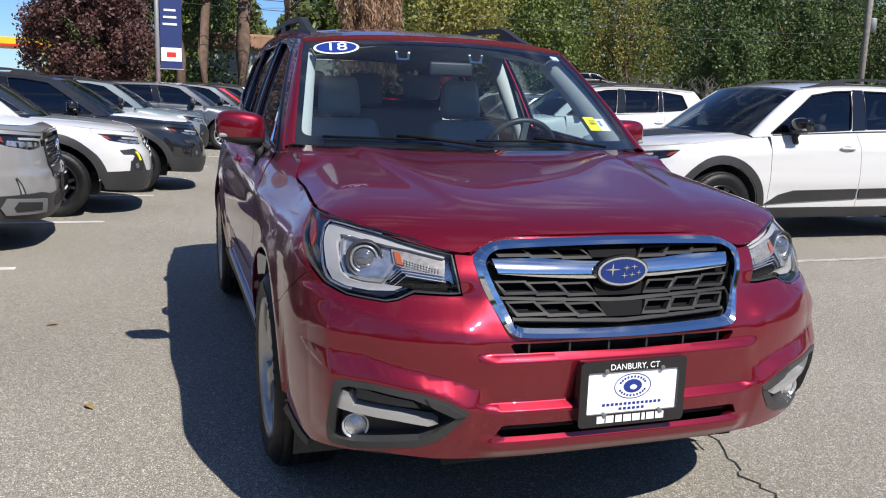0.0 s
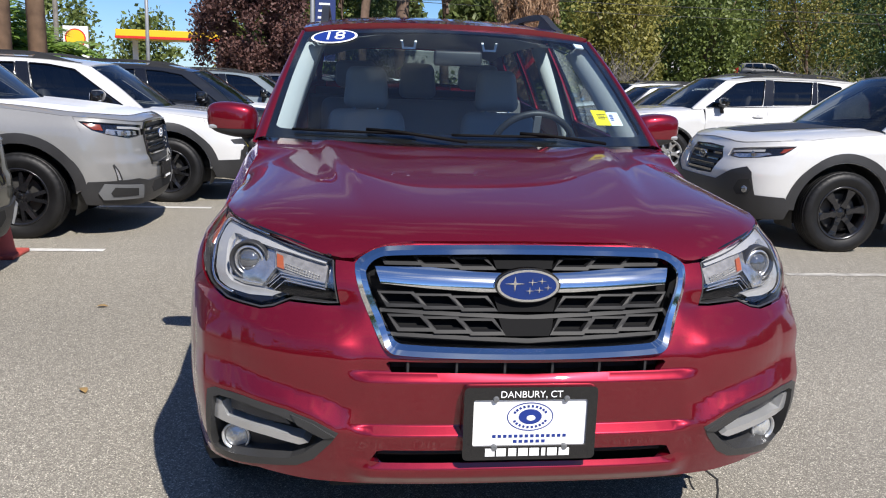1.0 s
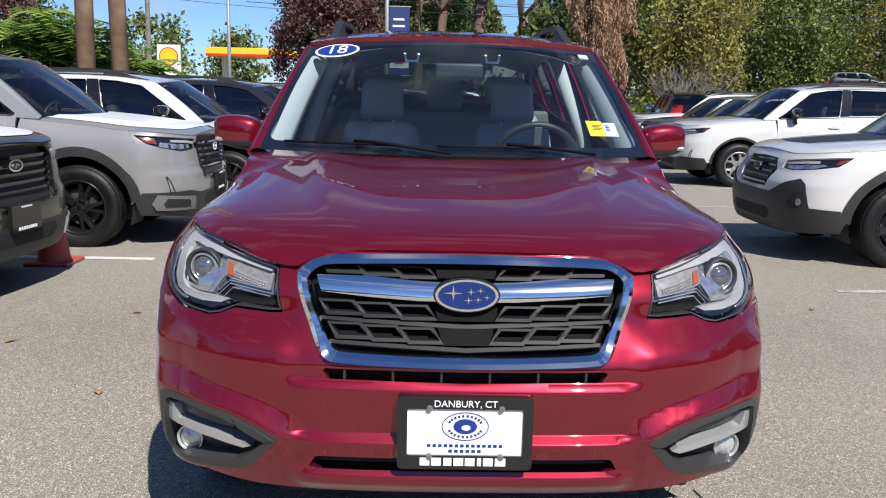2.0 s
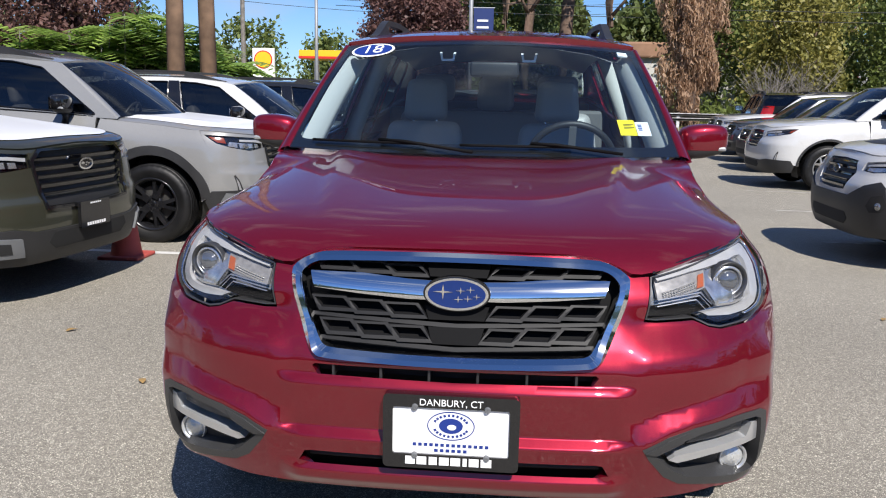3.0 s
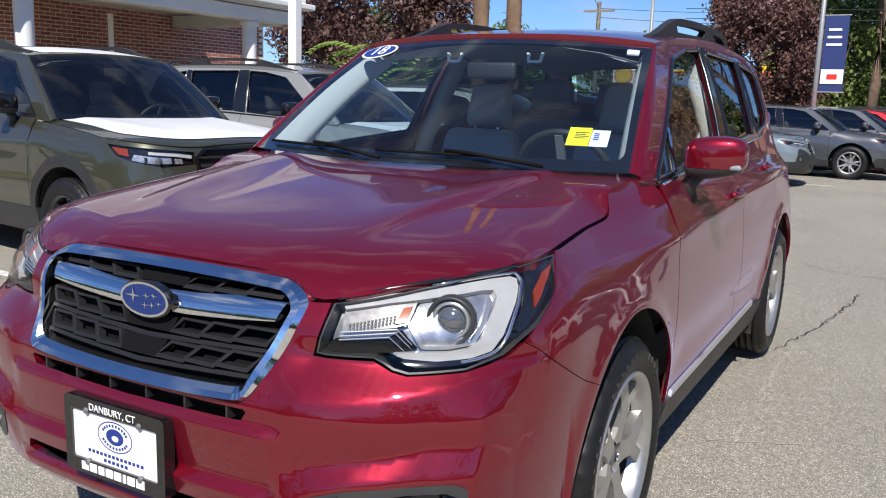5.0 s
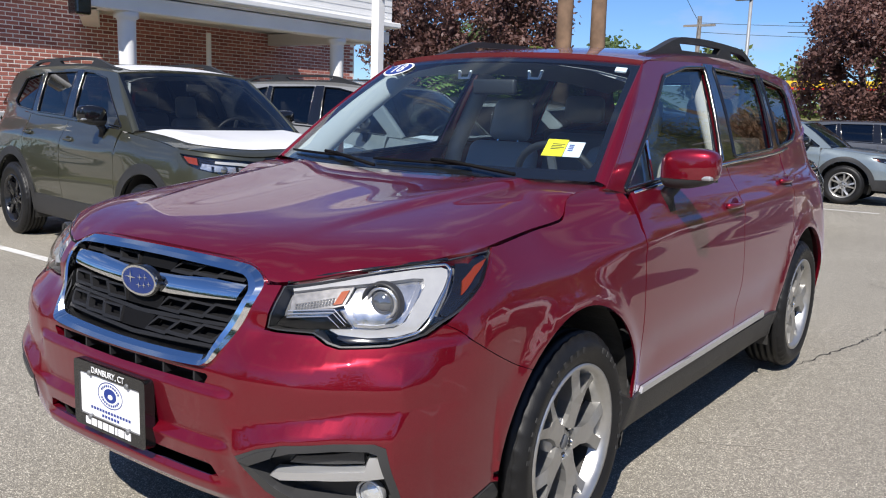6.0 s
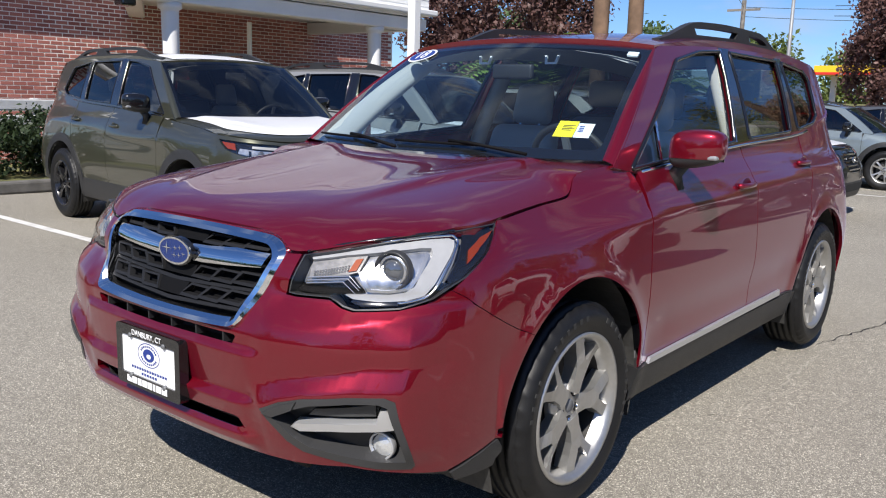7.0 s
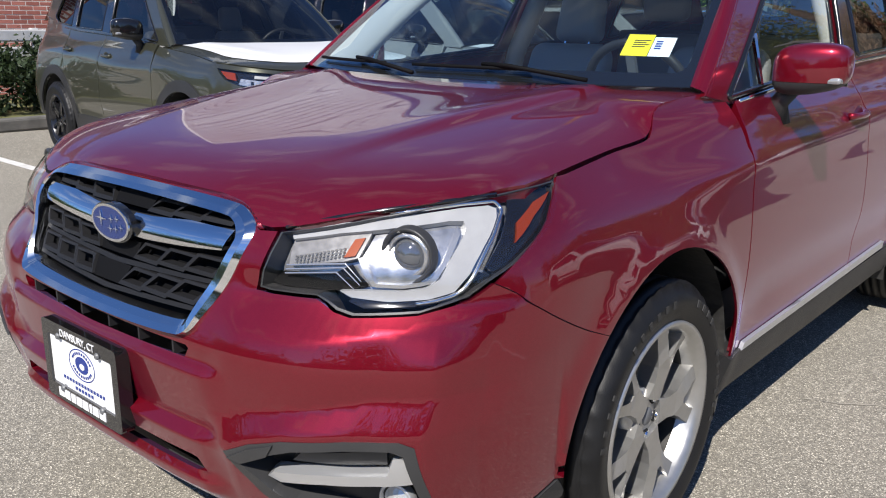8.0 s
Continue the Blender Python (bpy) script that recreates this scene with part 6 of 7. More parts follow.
# ---- ground ----
def asphalt_material():
    m = material("asphalt", (0.115, 0.110, 0.102), 0.85)
    n, l = m.node_tree.nodes, m.node_tree.links
    b = n["Principled BSDF"]
    tc = n.new("ShaderNodeTexCoord")
    stones = n.new("ShaderNodeTexVoronoi")
    stones.inputs["Scale"].default_value = 290
    big = n.new("ShaderNodeTexNoise")
    big.inputs["Scale"].default_value, big.inputs["Detail"].default_value = 0.55, 9
    mid = n.new("ShaderNodeTexNoise")
    mid.inputs["Scale"].default_value, mid.inputs["Detail"].default_value = 38, 5
    for t in (stones, big, mid):
        l.new(tc.outputs["Object"], t.inputs["Vector"])
    ramp = n.new("ShaderNodeValToRGB")
    e = ramp.color_ramp.elements
    e[0].position, e[0].color = 0.0, (0.130, 0.119, 0.098, 1)
    e[1].position, e[1].color = 1.0, (0.78, 0.72, 0.60, 1)
    a = ramp.color_ramp.elements.new(0.55)
    a.color = (0.240, 0.221, 0.182, 1)
    a = ramp.color_ramp.elements.new(0.86)
    a.color = (0.345, 0.317, 0.258, 1)
    sep = n.new("ShaderNodeSeparateColor")
    l.new(stones.outputs["Color"], sep.inputs[0])
    l.new(sep.outputs[0], ramp.inputs[0])
    mr = n.new("ShaderNodeMapRange")
    mr.inputs["From Min"].default_value, mr.inputs["From Max"].default_value = 0.3, 0.7
    mr.inputs["To Min"].default_value, mr.inputs["To Max"].default_value = 0.90, 1.09
    l.new(big.outputs["Fac"], mr.inputs["Value"])
    mr2 = n.new("ShaderNodeMapRange")
    mr2.inputs["From Min"].default_value, mr2.inputs["From Max"].default_value = 0.3, 0.7
    mr2.inputs["To Min"].default_value, mr2.inputs["To Max"].default_value = 0.86, 1.12
    l.new(mid.outputs["Fac"], mr2.inputs["Value"])
    mul = n.new("ShaderNodeMath")
    mul.operation = "MULTIPLY"
    l.new(mr.outputs[0], mul.inputs[0])
    l.new(mr2.outputs[0], mul.inputs[1])
    vm = n.new("ShaderNodeVectorMath")
    vm.operation = "SCALE"
    l.new(ramp.outputs[0], vm.inputs[0])
    l.new(mul.outputs[0], vm.inputs["Scale"])
    l.new(vm.outputs[0], b.inputs["Base Color"])
    bp = n.new("ShaderNodeBump")
    bp.inputs["Strength"].default_value, bp.inputs["Distance"].default_value = 0.5, 0.003
    l.new(stones.outputs["Distance"], bp.inputs["Height"])
    l.new(bp.outputs[0], b.inputs["Normal"])
    return m


ASPHALT = asphalt_material()
bm = bmesh.new()
gx = [-400, -120, -40, -20, -10, -5, 0, 5, 10, 20, 40, 120, 400]
gy = [-400, -100, -30, -10, -4, 0, 2, 6, 14, 20, 30, 40, 80, 160, 500]
vs = [[bm.verts.new((x, y, fall(x, y))) for x in gx] for y in gy]
for i in range(len(gy) - 1):
    for j in range(len(gx) - 1):
        bm.faces.new((vs[i][j], vs[i][j + 1], vs[i + 1][j + 1], vs[i + 1][j]))
tagged(mesh_ob("ground", bm, ASPHALT, smooth_all=False), "sunlit grey asphalt car park with pale stone specks", "ground", kind="structure")

# ---- lot markings ----
LINE_PAINT = material("worn_white_line_paint", (0.62, 0.61, 0.58), 0.8, vary=0.22, scale=9, bump=0.3, bump_scale=200)


WORN_PAINT = material("nearly_worn_off_line_paint", (0.40, 0.38, 0.34), 0.85, vary=0.35, scale=12, bump=0.3, bump_scale=200)


def strip(x0, y0, x1, y1, w=0.10, label="worn white parking line on the asphalt", mat=LINE_PAINT):
    d = (Vector((x1, y1)) - Vector((x0, y0)))
    n = Vector((-d.y, d.x)).normalized() * w / 2
    b = bmesh.new()
    k = max(2, int(d.length / 0.5))
    rows = []
    for i in range(k + 1):
        p = Vector((x0, y0)) + d * i / k
        rows.append([b.verts.new((q.x, q.y, fall(q.x, q.y) + 0.004)) for q in (p + n, p - n)])
    for i in range(k):
        b.faces.new((rows[i][0], rows[i + 1][0], rows[i + 1][1], rows[i][1]))
    bmesh.ops.recalc_face_normals(b, faces=b.faces[:])
    return tagged(mesh_ob("parking_line", b, mat, smooth_all=False), label, "road marking", "parking lines", "structure")


for k in range(-1, 10):
    xe = -2.3 + 0.46 * k
    strip(xe, 4.75 + 2.44 * k, xe - 4.9, 4.75 + 2.44 * k + (0.1 if k < 0 else 0))
for k in range(-1, 9):
    strip(2.95 + 0.3 * k, 4.0 + 2.62 * k, 8.2 + 0.3 * k, 4.0 + 2.62 * k, 0.09, "faded parking line nearly worn off the asphalt", WORN_PAINT)


# cracks in the asphalt
CRACK = material("dark_crack_filler", (0.02, 0.02, 0.02), 0.9)
FADED = material("faded_pale_scuff", (0.34, 0.315, 0.265), 0.9, vary=0.3, scale=60)


def crack(points, w, seed, mat=CRACK, label="thin irregular crack in the asphalt"):
    r = random.Random(seed)
    pts = []
    for a, b in zip(points, points[1:]):
        n = max(2, int(math.dist(a, b) / 0.04))
        for i in range(n):
            t = i / n
            pts.append((a[0] + (b[0] - a[0]) * t + r.uniform(-0.018, 0.018), a[1] + (b[1] - a[1]) * t + r.uniform(-0.018, 0.018)))
    bm = bmesh.new()
    rows = []
    for i, p in enumerate(pts):
        q = pts[min(i + 1, len(pts) - 1)]
        o = pts[max(i - 1, 0)]
        d = Vector((q[0] - o[0], q[1] - o[1])).normalized()
        ww = w * r.uniform(0.3, 1.2) / 2
        rows.append([bm.verts.new((p[0] - d.y * ww * s, p[1] + d.x * ww * s, fall(*p) + 0.003)) for s in (-1, 1)])
    for i in range(len(rows) - 1):
        bm.faces.new((rows[i][0], rows[i][1], rows[i + 1][1], rows[i + 1][0]))
    bmesh.ops.recalc_face_normals(bm, faces=bm.faces[:])
    return tagged(mesh_ob("asphalt_crack", bm, mat, smooth_all=False), label, "crack", kind="structure")


crack([(0.87, 0.72), (0.85, 0.62), (0.81, 0.52), (0.77, 0.42), (0.75, 0.35), (0.77, 0.26), (0.74, 0.08)], 0.011, 1)
crack([(0.78, 0.76), (0.75, 0.63), (0.75, 0.54)], 0.006, 2)
crack([(0.91, 3.67), (0.98, 4.06), (1.08, 4.55), (1.20, 5.46), (1.21, 5.82)], 0.012, 4)
crack([(0.66, 6.95), (0.85, 6.78), (1.09, 6.66), (1.44, 6.62), (1.79, 6.43), (2.6, 6.3)], 0.009, 5)
crack([(0.9, 9.5), (1.9, 9.1), (3.1, 9.4)], 0.010, 6)
crack([(1.13, 4.02), (1.00, 3.81), (0.97, 3.55), (0.98, 3.05), (1.00, 2.56), (0.99, 2.15)], 0.014, 7, FADED, "pale scuffed trail on the asphalt")
crack([(0.89, 2.07), (0.99, 2.15), (1.15, 2.22), (1.33, 2.30)], 0.010, 8, FADED, "pale scuffed trail on the asphalt")

# fallen leaves
LEAF_DRY = material("dry_fallen_leaf", (0.30, 0.19, 0.07), 0.7)
for k, (x, y) in enumerate(((-1.85, 3.0), (-2.3, 2.35), (-1.55, 1.6), (1.9, 6.2), (2.5, 3.4), (-2.5, 5.7))):
    b = plate([(-0.035, 0), (-0.012, 0.016), (0.010, 0.018), (0.038, 0.002), (0.012, -0.015), (-0.014, -0.013)], lambda u, v, w, k=k, x=x, y=y: Vector((x + u * math.cos(k) - v * math.sin(k), y + u * math.sin(k) + v * math.cos(k), fall(x, y) + 0.006 + abs(v) * 0.5 + w)), 0.001)
    tagged(mesh_ob("fallen_leaf", b, LEAF_DRY, smooth_all=False), "dry brown fallen leaf on the asphalt", "leaf", "fallen leaves")

# traffic cone
CONE = material("faded_red_rubber", (0.42, 0.075, 0.06), 0.6, vary=0.15)
cone = thing("traffic_cone", "faded red traffic cone beside a parked car", "traffic cone", parked(-3.0, 4.52))
part("cone_base", box(0.34, 0.34, 0.03, (0, 0, 0.015), 0.01), CONE, cone)
part("cone_body", lathe([(0.13, 0.03), (0.12, 0.05), (0.03, 0.66), (0.025, 0.70), (0.015, 0.70), (0.012, 0.6)], 28, "Z"), CONE, cone, smooth_all=True)


# ---- plants ----
def leaf_material(name, dark, light, rough=0.55):
    m = bpy.data.materials.new(name)
    m.use_nodes = True
    n, l = m.node_tree.nodes, m.node_tree.links
    b = n["Principled BSDF"]
    b.inputs["Roughness"].default_value = rough
    g = n.new("ShaderNodeNewGeometry")
    r = n.new("ShaderNodeValToRGB")
    r.color_ramp.elements[0].color, r.color_ramp.elements[1].color = (*dark, 1), (*light, 1)
    tc = n.new("ShaderNodeTexCoord")
    no = n.new("ShaderNodeTexNoise")
    no.inputs["Scale"].default_value, no.inputs["Detail"].default_value = 0.7, 3
    l.new(tc.outputs["Object"], no.inputs["Vector"])
    mr = n.new("ShaderNodeMapRange")
    mr.inputs["From Min"].default_value, mr.inputs["From Max"].default_value = 0.3, 0.7
    l.new(no.outputs["Fac"], mr.inputs["Value"])
    av = n.new("ShaderNodeMix")
    av.inputs["Factor"].default_value = 0.55
    l.new(g.outputs["Random Per Island"], av.inputs["A"])
    l.new(mr.outputs[0], av.inputs["B"])
    l.new(av.outputs["Result"], r.inputs[0])
    l.new(r.outputs[0], b.inputs["Base Color"])
    t = n.new("ShaderNodeBsdfTranslucent")
    l.new(r.outputs[0], t.inputs[0])
    mix = n.new("ShaderNodeMixShader")
    mix.inputs[0].default_value = 0.35
    l.new(b.outputs[0], mix.inputs[1])
    l.new(t.outputs[0], mix.inputs[2])
    l.new(mix.outputs[0], n["Material Output"].inputs[0])
    return m


PURPLE = leaf_material("purple_leaves", (0.050, 0.024, 0.023), (0.250, 0.130, 0.108))
GREEN_A = leaf_material("mid_green_leaves", (0.050, 0.080, 0.020), (0.250, 0.300, 0.075))
GREEN_B = leaf_material("dark_green_leaves", (0.034, 0.066, 0.024), (0.150, 0.215, 0.068))
GREEN_C = leaf_material("yellow_green_leaves", (0.095, 0.108, 0.024), (0.400, 0.350, 0.085))
WOODS = leaf_material("shaded_woodland_leaves", (0.034, 0.060, 0.020), (0.200, 0.250, 0.075))
SUMAC = leaf_material("sumac_leaves", (0.10, 0.20, 0.035), (0.40, 0.53, 0.12))
BROWN = leaf_material("brown_dead_vine", (0.22, 0.12, 0.065), (0.62, 0.42, 0.27))
GRASS = leaf_material("dry_grass", (0.10, 0.11, 0.03), (0.28, 0.25, 0.09))
BARK = material("brown_bark", (0.13, 0.085, 0.06), 0.9, vary=0.4, scale=5, bump=0.8, bump_scale=25)
BARK_GREY = material("grey_bark", (0.20, 0.18, 0.16), 0.9, vary=0.3, scale=6, bump=0.7, bump_scale=30)
POLE_WOOD = material("weathered_pole_wood", (0.20, 0.125, 0.078), 0.85, vary=0.45, scale=3, bump=0.5, bump_scale=40)


def leaf_cloud(name, centres, size, mat, parent, seed, droop=0.0, aspect=0.55, kind="", label="", category=""):
    """Many small four-sided leaves at the given places, each turned its own way."""
    rng = np.random.default_rng(seed)
    n = len(centres)
    a = rng.normal(size=(n, 3))
    a[:, 2] -= droop * 2
    a /= np.linalg.norm(a, axis=1, keepdims=True)
    b = np.cross(a, rng.normal(size=(n, 3)))
    b /= np.linalg.norm(b, axis=1, keepdims=True) + 1e-9
    s = size * rng.uniform(0.6, 1.4, (n, 1))
    a, b = a * s * 0.5, b * s * 0.5 * aspect
    nrm = np.cross(a, b)
    nrm /= np.linalg.norm(nrm, axis=1, keepdims=True) + 1e-9
    mid = centres + nrm * s * 0.08
    v = np.stack([centres - a, mid + b, centres + a, mid - b], 1).reshape(-1, 3)
    me = bpy.data.meshes.new(name)
    me.vertices.add(n * 4)
    me.vertices.foreach_set("co", v.ravel())
    me.loops.add(n * 4)
    me.loops.foreach_set("vertex_index", np.arange(n * 4))
    me.polygons.add(n)
    me.polygons.foreach_set("loop_start", np.arange(n) * 4)
    me.update(calc_edges=True)
    me.materials.append(mat)
    ob = new(name, me)
    if parent is not None:
        ob.parent = parent
    return tagged(ob, label, category, kind=kind)


def crown_points(n, rx, ry, rz, seed, clumps=40, spread=0.20, low=-0.8):
    """Leaf places gathered in uneven clumps near the outside of a lopsided crown."""
    rng = np.random.default_rng(seed)
    c = rng.normal(size=(clumps, 3))
    c /= np.linalg.norm(c, axis=1, keepdims=True)
    c *= rng.uniform(0.35, 1.0, (clumps, 1)) ** 0.6
    c[:, 2] = np.maximum(c[:, 2], low + rng.uniform(0, 0.3, clumps))
    w = rng.uniform(0.5, 1.5, clumps)
    pick = rng.choice(clumps, n, p=w / w.sum())
    p = c[pick] + rng.normal(size=(n, 3)) * spread * rng.uniform(0.5, 1.2, clumps)[pick][:, None]
    return p * np.array([rx, ry, rz])


def tree(label, at, height, crown, leaf, mat, n, seed, trunk_r=0.12, bark=None, crown_z=0.6, clumps=45, spread=0.18, low=-0.8, name="tree", stem=None):
    t = thing(name, label, "tree", at, 0, "trees")
    r = random.Random(seed)
    bark = bark or BARK
    cz = height * crown_z
    th = stem or cz
    pts = [(0, 0, -0.1)] + [(r.uniform(-0.12, 0.12) * k, r.uniform(-0.12, 0.12) * k, th * k / 4) for k in range(1, 5)]
    bm = tube(pts, trunk_r, 9, taper=[1.25, 0.95, 0.85, 0.7, 0.45])
    for k in range(9):
        a = r.uniform(0, 6.28)
        z0 = th * r.uniform(0.35, 0.95)
        L = r.uniform(0.45, 0.85)
        tip = (math.cos(a) * crown[0] * L, math.sin(a) * crown[1] * L, min(height, z0 + crown[2] * r.uniform(0.3, 0.9)))
        mid = (tip[0] * 0.45, tip[1] * 0.45, z0 + (tip[2] - z0) * 0.35)
        bm = tube([(0, 0, z0), mid, tip], trunk_r * 0.42, 6, bm, taper=[1, 0.7, 0.2])
    part("trunk", bm, bark, t, smooth_all=True)
    pts = crown_points(n, *crown, seed, clumps, spread, low)
    pts[:, 2] += cz
    pts = pts[pts[:, 2] > 0.15]
    leaf_cloud("crown", pts, leaf, mat, t, seed + 1)
    return t


tree("round purple-leaved plum tree behind the car row", (-3.62, 29.0, fall(0, 29)), 6.2, (2.05, 2.1, 3.0), 0.13, PURPLE, 42000, 11, 0.13, crown_z=0.58, clumps=170, spread=0.095)
tree("purple-leaved tree beside the brick building", (-13.5, 20.5, fall(0, 20)), 6.5, (2.9, 2.9, 3.0), 0.13, PURPLE, 52000, 12, 0.14, crown_z=0.58, clumps=180, spread=0.095)


def sumac(at, seed, n=26, height=2.6, spread=1.5):
    """A thicket of arching fronds set with paired leaflets."""
    t = thing("sumac_shrub", "leafy green sumac thicket with arching fronds", "shrub", at, 0, "sumac thicket")
    r = random.Random(seed)
    bm, leaves = None, []
    for k in range(n):
        a, d = r.uniform(0, 6.28), r.uniform(0.1, spread)
        base = Vector((math.cos(a) * d, math.sin(a) * d, 0))
        top = base + Vector((r.uniform(-0.2, 0.2), r.uniform(-0.2, 0.2), height * r.uniform(0.55, 1.0)))
        part("stem", tube([base, base.lerp(top, 0.5), top], 0.025, 5, taper=[1, 0.8, 0.5]), BARK_GREY, t)
        for f in range(8):
            b, L = r.uniform(0, 6.28), r.uniform(0.8, 1.35)
            st = top - Vector((0, 0, r.uniform(0, 0.9)))
            for i in range(11):
                s = (i + 1) / 11
                q = st + Vector((math.cos(b) * L * s, math.sin(b) * L * s, 0.28 * math.sin(s * 2.4) - 0.25 * s * s))
                for w in (-1, 1):
                    leaves.append((q, Vector((-math.sin(b) * w, math.cos(b) * w, -0.25)) + Vector((math.cos(b), math.sin(b), 0)) * 0.35, 0.42 * (1.1 - 0.6 * abs(s - 0.45))))
    b = bmesh.new()
    for q, d, L in leaves:
        d.normalize()
        u = d.cross(Vector((0, 0, 1))).normalized() * L * 0.17
        tip = q + d * L
        m = q + d * L * 0.45
        b.faces.new([b.verts.new(p) for p in (q, m + u, tip, m - u)])
    part("fronds", b, SUMAC, t)
    return t


for k, (x, y, h) in enumerate(((-8.9, 17.5, 3.0), (-10.2, 17.2, 2.7), (-9.6, 20.2, 3.0), (-7.9, 18.9, 2.3))):
    sumac((x, y, fall(x, y)), 30 + k, height=h)

# woods behind the lot
woods = [(-0.8, 44, 11, GREEN_B, 2), (10.5, 44, 9, GREEN_A, 1), (14, 46, 12, GREEN_C, 2), (18, 60, 14, GREEN_A, 2), (24, 68, 16, GREEN_C, 3), (31, 67, 15, GREEN_A, 2),
         (31, 44, 12, GREEN_B, 3), (35.5, 42, 11, GREEN_B, 2), (40, 40, 12, GREEN_B, 3), (44, 36, 11, GREEN_A, 3), (-2.4, 40, 9, GREEN_A, 1), (48, 32, 12, GREEN_B, 3), (12.5, 38, 6.5, GREEN_C, 1), (17.5, 39.5, 7, GREEN_A, 1), (37, 64, 14, GREEN_C, 1), (30, 40, 6, GREEN_B, 1)]
for k, (x, y, h, m, wgt) in enumerate(woods):
    c = h * 0.34
    tree("broad leafy tree in the woods behind the car park", (x, y, fall(x, y)), h * (0.78 if x < 9 else 1.0), (c * 0.98, c * 0.88, h * (0.40 if x < 9 else 0.52)), 0.21, m, 13500, 60 + k, 0.16 + 0.02 * wgt, crown_z=0.50, clumps=70, spread=0.17, low=-0.95)

rng = np.random.default_rng(5)
m_ = 150000
far = rng.uniform(0, 1, m_) < 0.55
px_ = np.where(far, rng.uniform(9, 64, m_), np.where(rng.uniform(0, 1, m_) < 0.45, rng.uniform(-6, 13, m_), rng.uniform(36, 58, m_)))
tall = np.where(far, 15.0, np.where(px_ > 9, 11.0, np.where(px_ > 0, 7.5, 3.4))) * (0.85 + 0.15 * np.sin(px_ * 0.9) + 0.10 * np.sin(px_ * 2.3))
back = np.stack([px_, np.where(far, 72, 51) + rng.normal(0, 1.2, m_) - 0.004 * (px_ - 20) ** 2, rng.uniform(0, 1, m_) ** 1.2 * tall], 1)
leaf_cloud("distant_woods", back, 0.46, WOODS, None, 6, kind="stuff", label="dense dark woods far behind the car park", category="woods")
under = np.stack([np.concatenate([rng.uniform(-6, 0, 2500), rng.uniform(0, 15, 12000), rng.uniform(15, 48, 3500), rng.uniform(1.5, 9, 4000)]), np.concatenate([rng.normal(36.5, 1.1, 18000), rng.normal(41.0, 0.8, 4000)]), np.abs(rng.normal(0, 0.55, 22000)) * np.concatenate([np.ones(18000), np.full(4000, 1.3)]) + fall(0, 30)], 1)
leaf_cloud("undergrowth", under, 0.26, GREEN_A, None, 7, kind="stuff", label="low green undergrowth along the edge of the woods", category="undergrowth")

# unseen leaf belt closing the lot behind the camera, added to darken reflections
m2 = 26000
an = rng.uniform(radians(190), radians(378), m2)
rad = 31 + rng.normal(0, 1.5, m2) + 2.5 * np.sin(an * 7)
ring = np.stack([np.cos(an) * rad, np.sin(an) * rad, np.abs(rng.normal(0, 1, m2)) * (2.6 + 1.2 * np.sin(an * 5) + 0.6 * np.sin(an * 17))], 1)
leaf_cloud("unseen_reflection_woods", ring, 0.75, GREEN_B, None, 16, kind="stuff", label="unseen belt of dark leaves added to darken reflections", category="woods")

# tall trunks and the vine-hung tree
for k, (x, y, r_, h) in enumerate(((0.52, 37.0, 0.25, 13), (2.12, 37.5, 0.33, 14), (4.1, 36.0, 0.2, 12), (-0.6, 36.5, 0.2, 12))):
    tree("tall pine with a bare reddish trunk", (x, y, fall(x, y)), h, (2.4, 2.2, 2.6), 0.3, GREEN_B, 2600, 100 + k, r_, crown_z=0.82, clumps=30, stem=h * 0.9)


def vine_tree(at):
    t = thing("vine_covered_tree", "dead brown vine curtain hanging over a thick tree", "tree", at)
    part("trunk", tube([(0, 0, -0.2), (0.1, 0, 2.5), (0.3, 0, 5), (1.4, 0.2, 8), (2.4, 0, 10)], 0.42, 10, taper=[1.1, 0.95, 0.8, 0.55, 0.25]), BARK, t, smooth_all=True)
    r = np.random.default_rng(9)
    n = 620
    a = np.repeat(r.uniform(0, 6.28, n // 10), 10) + r.normal(0, 0.10, n)
    d = r.uniform(0.2, 1.45, n)
    base = np.stack([np.cos(a) * d + 0.25 * np.sin(a * 5), np.sin(a) * d * 0.7, r.uniform(2.0, 8.5, n) - 0.5 * d], 1)
    P = []
    for k in range(n):
        L = r.uniform(0.6, 2.6)
        s = r.uniform(0, 1, 46)
        q = np.tile(base[k], (46, 1)) + np.stack([r.normal(0, 0.07, 46), r.normal(0, 0.07, 46), -s * L], 1)
        P.append(q)
    P = np.concatenate(P)
    P = P[(P[:, 2] > 0.3) & (np.hypot(P[:, 0], P[:, 1]) < (0.55 + 0.20 * P[:, 2]) * (1.0 + 0.35 * np.sin(P[:, 2] * 2.1 + 3 * P[:, 0])))]
    leaf_cloud("vines", P, 0.24, BROWN, t, 10, droop=1.2, aspect=0.20)
    part("limb", tube([(0.3, 0, 5), (1.3, -0.5, 6.2), (2.6, -0.8, 7.0), (3.4, -0.8, 7.2)], 0.16, 8, taper=[1, 0.8, 0.6, 0.3]), BARK_GREY, t, smooth_all=True)


vine_tree((6.95, 33.5, fall(0, 33)))


